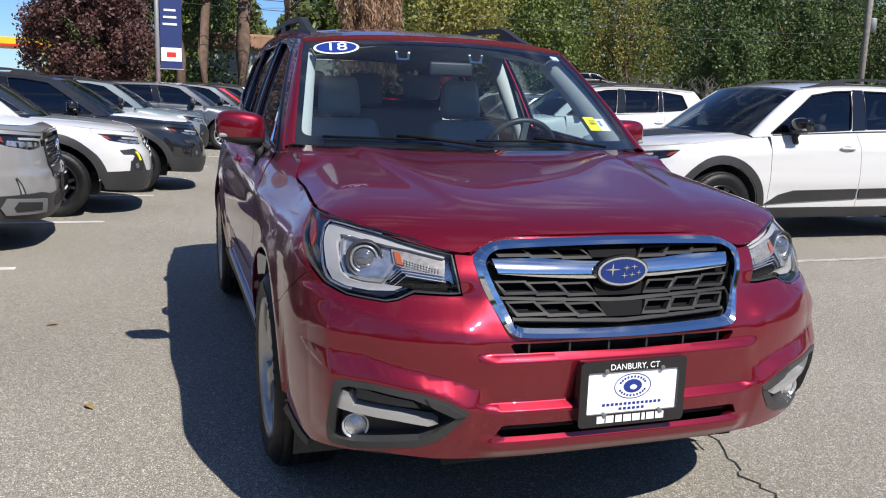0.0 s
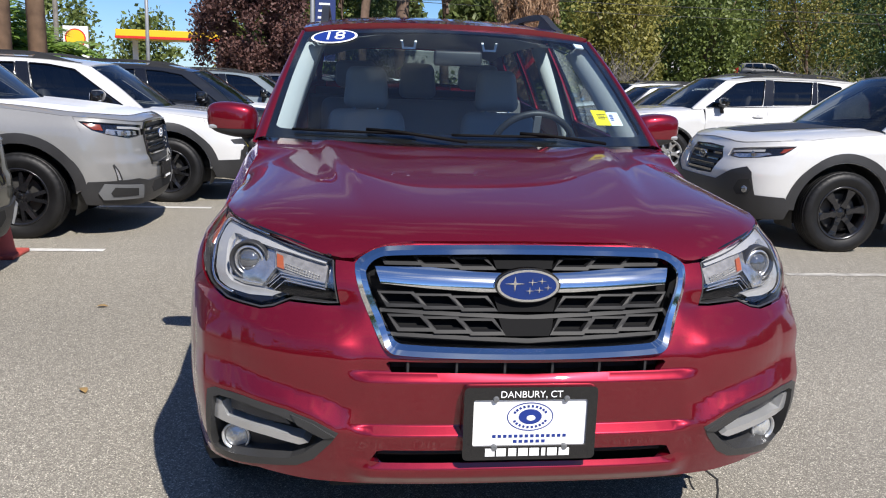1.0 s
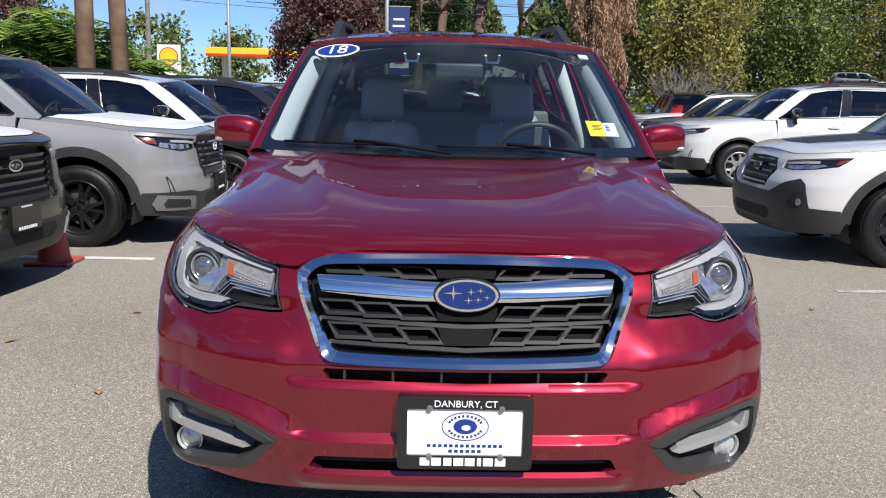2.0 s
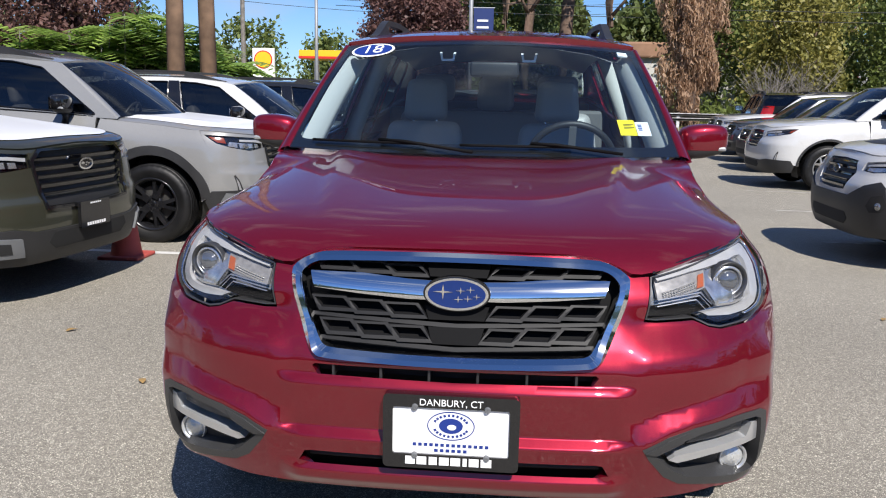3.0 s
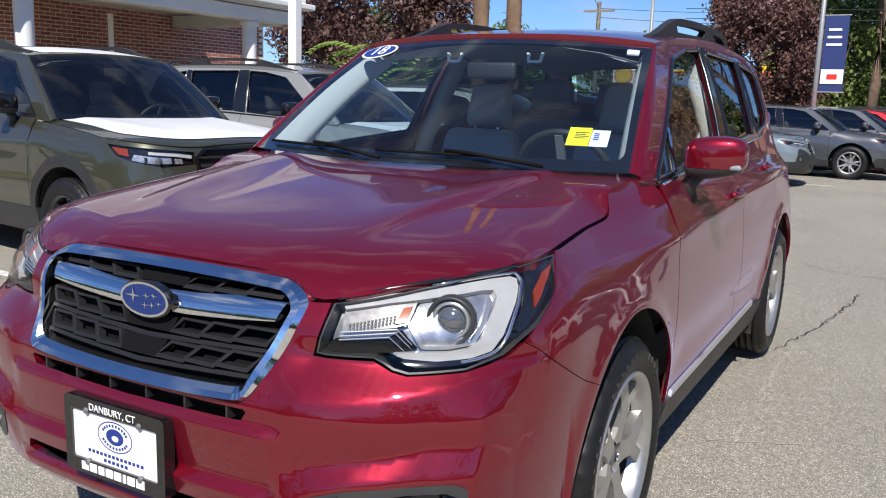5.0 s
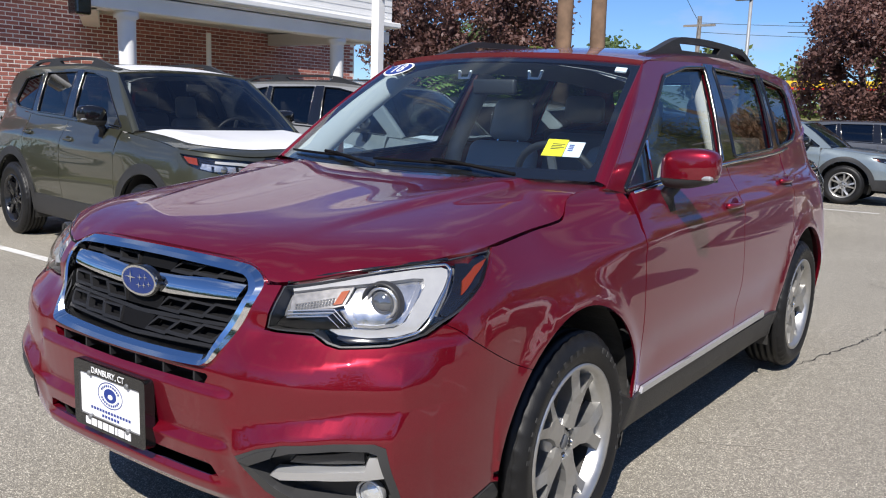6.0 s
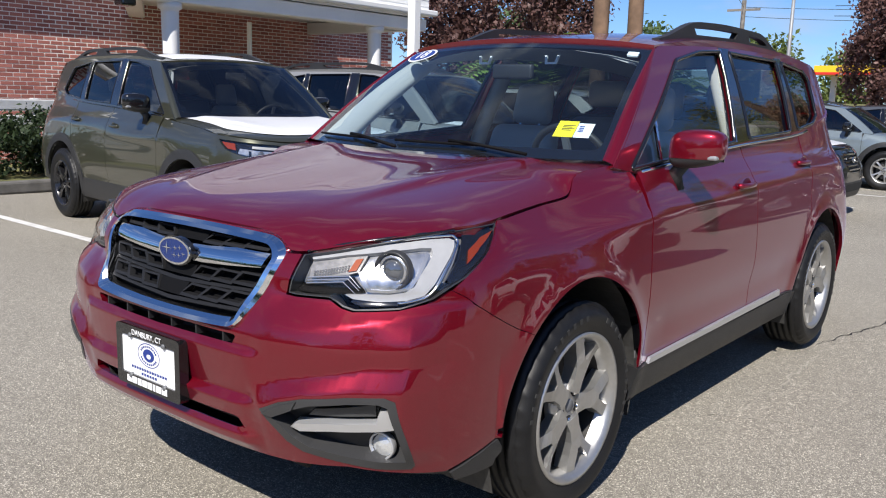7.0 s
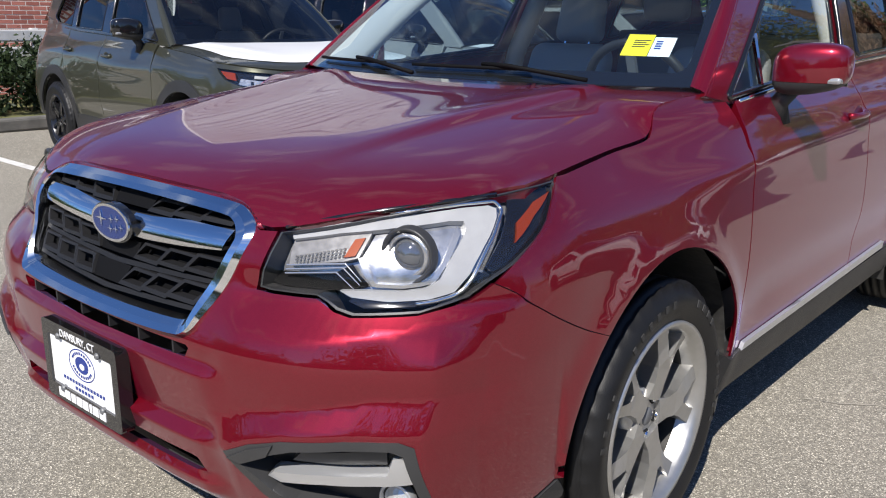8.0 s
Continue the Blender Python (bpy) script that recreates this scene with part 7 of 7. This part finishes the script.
def bare_shrub(at, seed, h=3.0):
    t = thing("bare_shrub", "leafless grey twiggy shrub at the woods' edge", "shrub", at, 0, "bare shrubs")
    r = random.Random(seed)
    bm = None
    for k in range(60):
        a, tilt = r.uniform(0, 6.28), r.uniform(0.1, 0.8)
        L = h * r.uniform(0.5, 1.0)
        p1 = Vector((math.cos(a) * tilt * L * 0.4, math.sin(a) * tilt * L * 0.4, L * 0.55))
        p2 = Vector((math.cos(a) * tilt * L * 0.85, math.sin(a) * tilt * L * 0.85, L * r.uniform(0.8, 1.0)))
        bm = tube([(0, 0, 0), p1, p2], 0.025, 4, bm, taper=[1, 0.55, 0.15])
        for j in range(3):
            b = r.uniform(0, 6.28)
            q = p1.lerp(p2, r.random())
            bm = tube([q, q + Vector((math.cos(b) * 0.4, math.sin(b) * 0.4, 0.35))], 0.010, 3, bm, taper=[1, 0.3])
    part("twig_crown", bm, BARK_GREY, t)


for k, (x, y, h) in enumerate(((10.6, 34.5, 3.3), (12.2, 35.5, 3.6), (22.0, 36.5, 3.4), (26.0, 36.5, 3.2))):
    bare_shrub((x, y, fall(x, y)), 200 + k, h)

# ---- edge of the lot: kerb, grass, guard rail ----
CONCRETE = material("pale_concrete", (0.42, 0.40, 0.36), 0.85, vary=0.15, scale=4, bump=0.3, bump_scale=80)
GALV = material("galvanised_steel", (0.60, 0.60, 0.59), 0.55, 0.25, vary=0.12, scale=8)
GRASS_SOIL = material("grassy_soil", (0.13, 0.13, 0.045), 0.95, vary=0.4, scale=2.0, bump=0.8, bump_scale=30)
z31 = fall(0, 31)
b = box(34.0, 0.18, 0.17, (14.0, 31.6, z31 + 0.06), 0.03)
tagged(mesh_ob("kerb", b, CONCRETE, smooth_all=False), "pale concrete kerb at the end of the car park", "kerb", kind="structure")
bm = bmesh.new()
rows = []
for y, z in ((31.7, 0.14), (33.0, 0.2), (36, 0.32), (40, 0.5), (46, 0.8), (56, 1.2), (70, 1.8)):
    rows.append([bm.verts.new((x, y - 0.012 * max(0, x - 10) ** 1.5 * (y - 31.7) / 40, z31 + z + 0.35 * smooth(12, 26, x) * (y - 31.7) / 12)) for x in np.linspace(-30, 70, 40)])
for i in range(len(rows) - 1):
    for j in range(39):
        bm.faces.new((rows[i][j], rows[i][j + 1], rows[i + 1][j + 1], rows[i + 1][j]))
tagged(mesh_ob("grass_bank", bm, GRASS_SOIL, smooth_all=True), "rough grass bank rising behind the car park", "grass", kind="structure")
gp = np.stack([rng.uniform(-8, 40, 26000), rng.uniform(31.8, 35.5, 26000), np.zeros(26000)], 1)
gp[:, 2] = z31 + 0.17 + (gp[:, 1] - 31.7) * 0.06 + 0.35 * np.clip((gp[:, 0] - 12) / 14, 0, 1) ** 2 * (gp[:, 1] - 31.7) / 12
leaf_cloud("grass", gp, 0.20, GRASS, None, 8, droop=-1.5, aspect=0.25, kind="stuff", label="rough yellowish grass along the kerb", category="grass")
rail = thing("guard_rail", "galvanised steel guard rail on posts beyond the kerb", "guard rail", (0, 32.3, z31 + 0.15))
prof = [(-0.15, 0), (-0.12, 0.03), (-0.06, 0.03), (-0.03, -0.03), (0.03, -0.03), (0.06, 0.03), (0.12, 0.03), (0.15, 0)]
bm = bmesh.new()
ends = [[bm.verts.new((x, -d, 0.55 + h)) for h, d in prof] for x in np.linspace(2.0, 30.0, 15)]
for i in range(14):
    for j in range(len(prof) - 1):
        bm.faces.new((ends[i][j], ends[i + 1][j], ends[i + 1][j + 1], ends[i][j + 1]))
bmesh.ops.solidify(bm, geom=bm.faces[:], thickness=0.006)
part("rail_beam", bm, GALV, rail)
for x in np.arange(2.5, 30, 2.0):
    part("rail_post", box(0.12, 0.10, 0.75, (x, 0.07, 0.33), 0.01), GALV, rail)

# ---- poles and signs ----
METAL_POLE = material("painted_grey_pole", (0.27, 0.28, 0.29), 0.5, 0.2, vary=0.08)
NAVY = material("navy_banner_cloth", (0.012, 0.03, 0.13), 0.7, bump=0.1, bump_scale=60)
SIGN_YELLOW = material("yellow_sign_panel", (0.80, 0.50, 0.02), 0.4)
SIGN_RED = material("red_sign_panel", (0.60, 0.03, 0.02), 0.4)
SIGN_WHITE = material("white_sign_panel", (0.80, 0.79, 0.76), 0.5)
pole = thing("lamp_post", "grey lamp post with a navy banner", "lamp post", (-1.38, 25.0, fall(0, 25)))
pole.scale = (0.88, 0.88, 0.88)
part("pole", tube([(0, 0, 0), (0, 0, 3.5), (0, 0, 7.0)], 0.085, 12, taper=[1, 0.9, 0.75]), METAL_POLE, pole, smooth_all=True)
part("pole_base", lathe([(0.001, 0.3), (0.2, 0.3), (0.22, 0.25), (0.22, -0.05)], 20, "Z"), CONCRETE, pole)
ban = part("banner", plate(rounded([(0.10, 2.25), (0.80, 2.25), (0.80, 4.6), (0.10, 4.6)], 0.02), lambda u, v, w: Vector((u, -w + 0.02 * math.sin(u * 9 + v), v)), 0.012), NAVY, pole, "navy banner with white lettering")
part("banner_panel", plate([(0.12, 2.50), (0.78, 2.50), (0.78, 2.95), (0.12, 2.95)], lambda u, v, w: Vector((u, -0.03 - w, v)), 0.006), SIGN_WHITE, ban)
for k, z in enumerate((3.72, 3.95, 4.18)):
    part("banner_bar", box(0.46 - 0.04 * k, 0.006, 0.07, (0.42, -0.035, z)), SIGN_WHITE, ban)
part("banner_bar", box(0.30, 0.006, 0.16, (0.45, -0.042, 2.72)), SIGN_RED, ban)
for z in (2.24, 4.62):
    part("banner_arm", tube([(0, 0, z), (0.84, 0, z)], 0.02, 8), METAL_POLE, pole)
lamp = thing("lamp_post", "slim grey lamp post with a flat lamp head", "lamp post", (-6.5, 26.0, fall(0, 26)))
part("pole", tube([(0, 0, 0), (0, 0, 2.5), (0, 0, 5.2)], 0.065, 10, taper=[1, 0.9, 0.8]), METAL_POLE, lamp, smooth_all=True)
part("lamp_head", box(0.55, 0.24, 0.10, (-0.22, 0, 5.22), 0.03), METAL_POLE, lamp)
post = thing("sign_post", "white square post carrying a blue sign board", "sign", (-7.05, 9.1, fall(-7, 9.1)))
part("post", box(0.15, 0.15, 3.7, (0, 0, 1.85), 0.012), SIGN_WHITE, post)
part("sign_board", box(0.75, 0.08, 0.55, (0.42, 0, 3.42), 0.02), NAVY, post)

for k, (x, y, lean) in enumerate(((-6.35, 13.85, 0.02), (-6.05, 14.85, -0.02))):
    up = thing("utility_pole", "weathered brown wooden utility pole", "utility pole", (x, y, fall(x, y)), 0, "utility poles")
    part("pole", tube([(0, 0, -0.1), (lean * 2, 0, 4), (lean * 5, 0, 9.5)], 0.165, 14, taper=[1.05, 0.95, 0.75]), POLE_WOOD, up, smooth_all=True)
far_pole = thing("utility_pole", "tall utility pole with transformer and cross arm", "utility pole", (33.0, 33.5, 0.0), 0, "utility poles")
part("pole", tube([(0, 0, -0.1), (0, 0, 5), (0, 0, 10)], 0.16, 10), BARK_GREY, far_pole, smooth_all=True)
part("cross_arm", box(2.2, 0.1, 0.12, (0, 0, 8.6)), BARK_GREY, far_pole)
part("transformer", lathe([(0.001, 5.9), (0.2, 5.9), (0.22, 5.85), (0.22, 5.2), (0.001, 5.2)], 16, "Z", (0.3, 0, 0)), METAL_POLE, far_pole, smooth_all=True)
pole3 = thing("utility_pole", "distant utility pole with cross arm", "utility pole", (-15.4, 45.8, fall(0, 45)), 0, "utility poles")
part("pole", tube([(0, 0, -0.1), (0, 0, 7.1)], 0.13, 8), BARK_GREY, pole3)
part("cross_arm", box(1.8, 0.1, 0.12, (0, 0, 6.6)), BARK_GREY, pole3)
WIRE = material("black_cable", (0.02, 0.02, 0.02), 0.6)


def wire(a, b, sag, r=0.014):
    pts = [Vector(a).lerp(Vector(b), i / 16) - Vector((0, 0, sag * 4 * (i / 16) * (1 - i / 16))) for i in range(17)]
    return tagged(mesh_ob("overhead_cable", tube(pts, r, 5), WIRE), "black overhead cable strung between poles", "cable", "overhead cables")


for z in (4.6, 5.0, 6.6):
    wire((33, 33.5, z), (-8, 36.0, z + 0.4), 0.35)
wire((-6.25, 13.85, 8.8), (-15.4, 45.8, 6.6), 0.5)
wire((-6.25, 13.85, 8.4), (-30, 50, 6.6), 0.5)
wire((-15.4, 45.8, 6.6), (10, 62, 8.0), 0.5)
wire((-15.4, 45.8, 6.1), (10, 62, 7.4), 0.6)

gas = thing("fuel_sign", "tall fuel station sign with a yellow emblem on white", "sign", (-21.5, 70.0, fall(0, 70) - 1.7))
part("sign_frame", box(1.9, 0.3, 5.2, (0, 0, 3.9), 0.04), SIGN_WHITE, gas)
part("emblem_disc", plate(oval(0.70, 0.66, 24, 0, 5.55), lambda u, v, w: Vector((u, -0.17 - w, v)), 0.03), SIGN_YELLOW, gas)
part("emblem_rim", plate(oval(0.80, 0.76, 24, 0, 5.55), lambda u, v, w: Vector((u, -0.155 - w, v)), 0.02, [oval(0.69, 0.65, 24, 0, 5.55)]), SIGN_RED, gas)
for z in (3.9, 3.3, 2.7):
    part("price_bar", box(1.4, 0.04, 0.32, (0, -0.17, z)), METAL_POLE, gas)
for x in (-0.8, 0.8):
    part("sign_leg", box(0.16, 0.2, 3.0, (x, 0, 1.4)), SIGN_WHITE, gas)
can = thing("fuel_canopy", "yellow and red fuel station canopy on posts", "canopy", (-14.6, 75.0, fall(0, 75) - 0.05))
part("canopy_roof", box(9.0, 5.0, 0.75, (0, 0, 4.5), 0.04), SIGN_YELLOW, can)
part("canopy_stripe", box(9.05, 5.05, 0.2, (0, 0, 4.25), 0.0), SIGN_RED, can)
for x in (-3.5, 3.5):
    part("canopy_post", box(0.4, 0.4, 4.2, (x, 0, 2.1)), SIGN_WHITE, can)
for k, (x, y, h, m) in enumerate(((-26, 80, 8, GREEN_A), (-19, 84, 7, GREEN_A), (-10, 82, 7, GREEN_C), (-33, 72, 9, GREEN_B), (-5, 70, 8, GREEN_A), (-40, 60, 9, GREEN_B))):
    tree("distant leafy tree beyond the fuel station", (x, y, fall(x, y)), h, (h * 0.42, h * 0.4, h * 0.45), 0.5, m, 2600, 300 + k, 0.18, crown_z=0.52)

# ---- white building behind the trees ----
WHITE_WALL = material("white_painted_wall", (0.50, 0.49, 0.46), 0.8, vary=0.1, scale=1.2)
ROOF_BROWN = material("brown_roof", (0.28, 0.16, 0.10), 0.85, vary=0.2, scale=2)
hs = thing("low_building", "low white building with a brown roof behind trees", "building", (5.2, 44.0, -0.7))
part("wall", box(13.0, 5.0, 4.0, (0, 2.5, 2.0)), WHITE_WALL, hs)
part("roof", box(13.6, 5.6, 0.8, (0, 2.5, 4.4), 0.1), ROOF_BROWN, hs)

# cars on the grass bank
other_car("parked_car", "white car parked on the far bank", (27.0, 57.0, 1.86), 80, WHITE_PAINT, 1.0, 1.0, 0.9, 0.14, cladding=0, rails=False, group="cars on the bank")
other_car("parked_car", "dark blue car parked on the far bank", (32.0, 56.5, 1.86), 80, BLACK_PAINT, 1.0, 1.0, 0.9, 0.14, cladding=0, rails=False, group="cars on the bank")
tagged(mesh_ob("bank_top", box(30, 10, 0.3, (34, 58, 1.71), 0.05), GRASS_SOIL, smooth_all=False), "grassy bank top carrying parked cars", "grass", kind="structure")

# silvery umbrella beyond the white wagon
um = thing("patio_umbrella", "silvery white open umbrella behind the parked cars", "umbrella", (13.2, 13.2, fall(0, 13)))
part("canopy", lathe([(0.01, 1.95), (0.25, 1.9), (0.5, 1.75), (0.68, 1.52), (0.74, 1.35)], 20, "Z"), FILM, um, smooth_all=True)
part("stick", tube([(0, 0, 0), (0, 0, 1.95)], 0.015, 6), METAL_POLE, um)

# ---- brick showroom ----
BRICK = material("red_brick", (0.40, 0.17, 0.13), 0.85, bump=0.5, bump_scale=60)
bn, bl_ = BRICK.node_tree.nodes, BRICK.node_tree.links
oi = bn.new("ShaderNodeObjectInfo")
ge = bn.new("ShaderNodeNewGeometry")
ad = bn.new("ShaderNodeMath")
ad.operation = "ADD"
fr_ = bn.new("ShaderNodeMath")
fr_.operation = "FRACT"
bl_.new(oi.outputs["Random"], ad.inputs[0])
bl_.new(ge.outputs["Random Per Island"], ad.inputs[1])
bl_.new(ad.outputs[0], fr_.inputs[0])
rp = bn.new("ShaderNodeValToRGB")
rp.color_ramp.elements[0].color, rp.color_ramp.elements[1].color = (0.27, 0.088, 0.070, 1), (0.48, 0.180, 0.142, 1)
bl_.new(fr_.outputs[0], rp.inputs[0])
bl_.new(rp.outputs[0], bn["Principled BSDF"].inputs["Base Color"])
MORTAR = material("pale_mortar", (0.80, 0.76, 0.70), 0.95, vary=0.12, scale=8, bump=0.3, bump_scale=120)
TRIM_W = material("white_painted_trim", (0.80, 0.80, 0.78), 0.45, vary=0.05, scale=1.5)
ROOF_GREY = material("grey_roof_shingle", (0.16, 0.165, 0.17), 0.9, vary=0.3, scale=14, bump=0.6, bump_scale=30)
WX, WY0, WY1, WTOP = -11.6, 2.6, 13.5, 3.05
zg = fall(0, 8)
wall = mesh_ob("wall_west", box(0.3, WY1 - WY0, WTOP + 0.5, (WX - 0.1425, (WY0 + WY1) / 2, zg + WTOP / 2 - 0.25)), MORTAR, smooth_all=False)
tagged(wall, "red brick wall with pale mortar joints", "wall", kind="structure")
end = mesh_ob("wall_south", box(12.0, 0.3, WTOP + 0.5, (WX - 6.2, WY0 + 0.1, zg + WTOP / 2 - 0.25)), BRICK, smooth_all=False)
tagged(end, "plain red brick end wall of the showroom", "wall", kind="structure")
brick_me = None
BL, BH, JT = 0.194, 0.053, 0.013
single = 0
bverts, bfaces = [], []
rb = random.Random(4)
course = 0
z = zg + 0.02
bb = box(0.02, BL - 0.001, BH, (0, 0, 0), 0.004, 1)
brick_me = bpy.data.meshes.new("brick")
bb.to_mesh(brick_me)
bb.free()
brick_me.materials.append(BRICK)
while z < zg + WTOP - 0.05:
    y = WY0 + 0.1 + (0.1035 if course % 2 else 0.0)
    while y < WY1 - 0.1:
        dx = rb.uniform(-0.0005, 0.0015)
        c = Vector((WX + dx, y, z + BH / 2))
        if 5.2 < y < 7.4 and 1.25 < z < 3.0 and single < 300:
            o = new("brick", brick_me)
            o.parent = wall
            o.location = c
            single += 1
        else:
            k = len(bverts)
            hx, hy, hz = 0.01, BL / 2, BH / 2
            bverts += [(c.x + a * hx, c.y + b_ * hy, c.z + d * hz) for a in (-1, 1) for b_ in (-1, 1) for d in (-1, 1)]
            bfaces += [(k + 4, k + 6, k + 7, k + 5), (k, k + 4, k + 5, k + 1), (k + 2, k + 3, k + 7, k + 6), (k + 1, k + 5, k + 7, k + 3), (k, k + 2, k + 6, k + 4)]
        y += BL + JT
    z += BH + JT
    course += 1
me = bpy.data.meshes.new("bricks")
me.from_pydata(bverts, [], bfaces)
me.materials.append(BRICK)
o = new("bricks", me)
o.parent = wall
o["kind"] = "stuff"

# porch: columns, beam, soffit, siding and roof
PX = -8.75
porch = thing("porch", "white porch with round columns, boarded gable and grey roof", "porch", (0, 0, zg))
PZ = 2.62
for y in (5.75, 9.95):
    c = part("column", lathe([(0.001, PZ), (0.17, PZ), (0.17, PZ - 0.08), (0.13, PZ - 0.10), (0.125, PZ - 0.14), (0.115, 1.2), (0.125, 0.14), (0.16, 0.12), (0.17, 0.0)], 28, "Z", (PX, y, 0)), TRIM_W, porch, "round white porch column", True)
part("downpipe", tube([(PX - 1.6, 8.4, 0), (PX - 1.6, 8.4, PZ)], 0.045, 8), TRIM_W, porch)
part("beam", box(0.34, 6.2, 0.22, (PX, 8.1, PZ + 0.11), 0.02), TRIM_W, porch)
for y, yw in ((5.15, 6.95), (11.0, 11.0)):
    L_ = math.hypot(PX - WX, yw - y)
    part("beam", box(L_, 0.26, 0.22, m=pose((WX + PX) / 2, (y + yw) / 2, PZ + 0.11, 0, 0, math.degrees(math.atan2(y - yw, PX - WX)))), TRIM_W, porch)
part("soffit", plate([(WX, 6.9), (PX + 0.15, 5.05), (PX + 0.15, 11.1), (WX, 11.1)], lambda u, v, w: Vector((u, v, PZ + 0.24 + w)), 0.04), TRIM_W, porch)
for k in range(16):
    part("siding_board", box(0.03, 6.2, 0.13, (0, 0, 0), m=pose(PX + 0.20, 8.1, PZ + 0.40 + 0.115 * k, 0, -4)), TRIM_W, porch)
part("gable_core", box(0.12, 6.1, 1.9, (PX + 0.10, 8.1, PZ + 1.25)), TRIM_W, porch)
part("cornice", box(0.5, 6.4, 0.10, (PX + 0.12, 8.1, PZ + 0.33), 0.02), TRIM_W, porch)
part("soffit_lamp", box(0.35, 0.22, 0.10, (PX - 1.0, 9.0, PZ + 0.27), 0.02), GLOSS_BLACK, porch)
flood = part("flood_lamp", box(0.22, 0.22, 0.28, (PX + 0.10, 5.0, PZ + 0.02), 0.03), GLOSS_BLACK, porch, "black flood lamp")
roof_b = thing("eaves", "white gutter and grey shingled roof edge", "roof", (0, 0, zg))
part("fascia", box(0.06, WY1 - WY0 + 0.8, 0.22, (WX + 0.21, (WY0 + WY1) / 2, WTOP + 0.12), 0.01), TRIM_W, roof_b)
part("gutter", tube([(WX + 0.31, WY0 - 0.4, WTOP + 0.18), (WX + 0.31, WY1 + 0.4, WTOP + 0.18)], 0.07, 8), TRIM_W, roof_b, smooth_all=True)
part("soffit", box(0.26, WY1 - WY0 + 0.8, 0.03, (WX + 0.10, (WY0 + WY1) / 2, WTOP + 0.03)), TRIM_W, roof_b)
b = bmesh.new()
ra = [b.verts.new(p) for p in ((WX + 0.3, WY0 - 0.4, WTOP + 0.22), (WX + 0.3, WY1 + 0.4, WTOP + 0.22), (WX - 6, WY1 + 0.4, WTOP + 2.6), (WX - 6, WY0 - 0.4, WTOP + 2.6))]
b.faces.new(ra)
bmesh.ops.solidify(b, geom=b.faces[:], thickness=0.06)
part("shingles", b, ROOF_GREY, roof_b)

# bed in front of the wall: kerb, hedge, rail
DARK_KERB = material("weathered_dark_kerb", (0.12, 0.115, 0.105), 0.9, vary=0.3, scale=5, bump=0.4, bump_scale=60)
b = box(0.18, 14.0, 0.16, (-8.7, 4.4, 0.06), 0.03)
tagged(mesh_ob("kerb", b, DARK_KERB, smooth_all=False), "dark weathered kerb in front of the showroom bed", "kerb", kind="structure")
b = box(2.6, 14.0, 0.12, (-10.1, 4.4, 0.05), 0.02)
tagged(mesh_ob("planting_bed", b, GRASS_SOIL, smooth_all=False), "soil bed between kerb and brick wall", "ground", kind="structure")
HEDGE_LEAF = leaf_material("hedge_leaves", (0.014, 0.028, 0.011), (0.055, 0.085, 0.030))
for k, (x, y) in enumerate(((-9.6, 2.2), (-9.5, 3.4), (-9.6, 4.4))):
    t = thing("hedge_shrub", "dark clipped evergreen shrub before the wall", "shrub", (x, y, 0.1), 0, "hedge")
    pts = crown_points(3200, 0.62, 0.68, 0.45, 400 + k, 40, 0.16, -0.9)
    pts[:, 2] += 0.42
    part("stem", tube([(0, 0, 0), (0, 0, 0.5)], 0.05, 6), BARK, t)
    leaf_cloud("leaves", pts[pts[:, 2] > 0.02], 0.075, HEDGE_LEAF, t, 410 + k)
rail2 = thing("guard_rail", "galvanised steel rail before the brick wall", "guard rail", (-10.5, 0, 0.1))
for z in (0.95, 0.72):
    part("rail_beam", box(0.06, 6.0, 0.16, (0, 2.2, z), 0.02), GALV, rail2)
for y in (0.2, 2.4, 4.6):
    part("rail_post", box(0.10, 0.10, 1.1, (-0.08, y, 0.5), 0.01), GALV, rail2)
box_ac = thing("utility_cabinet", "grey metal utility cabinet on the porch", "cabinet", (-10.2, 9.2, zg))
part("cabinet_body", box(0.7, 0.9, 1.75, (0, 0, 0.87), 0.03), GREY_PLASTIC, box_ac)
part("cabinet_panel", box(0.02, 0.7, 0.6, (0.36, 0, 1.3), 0.01), SIGN_WHITE, box_ac)
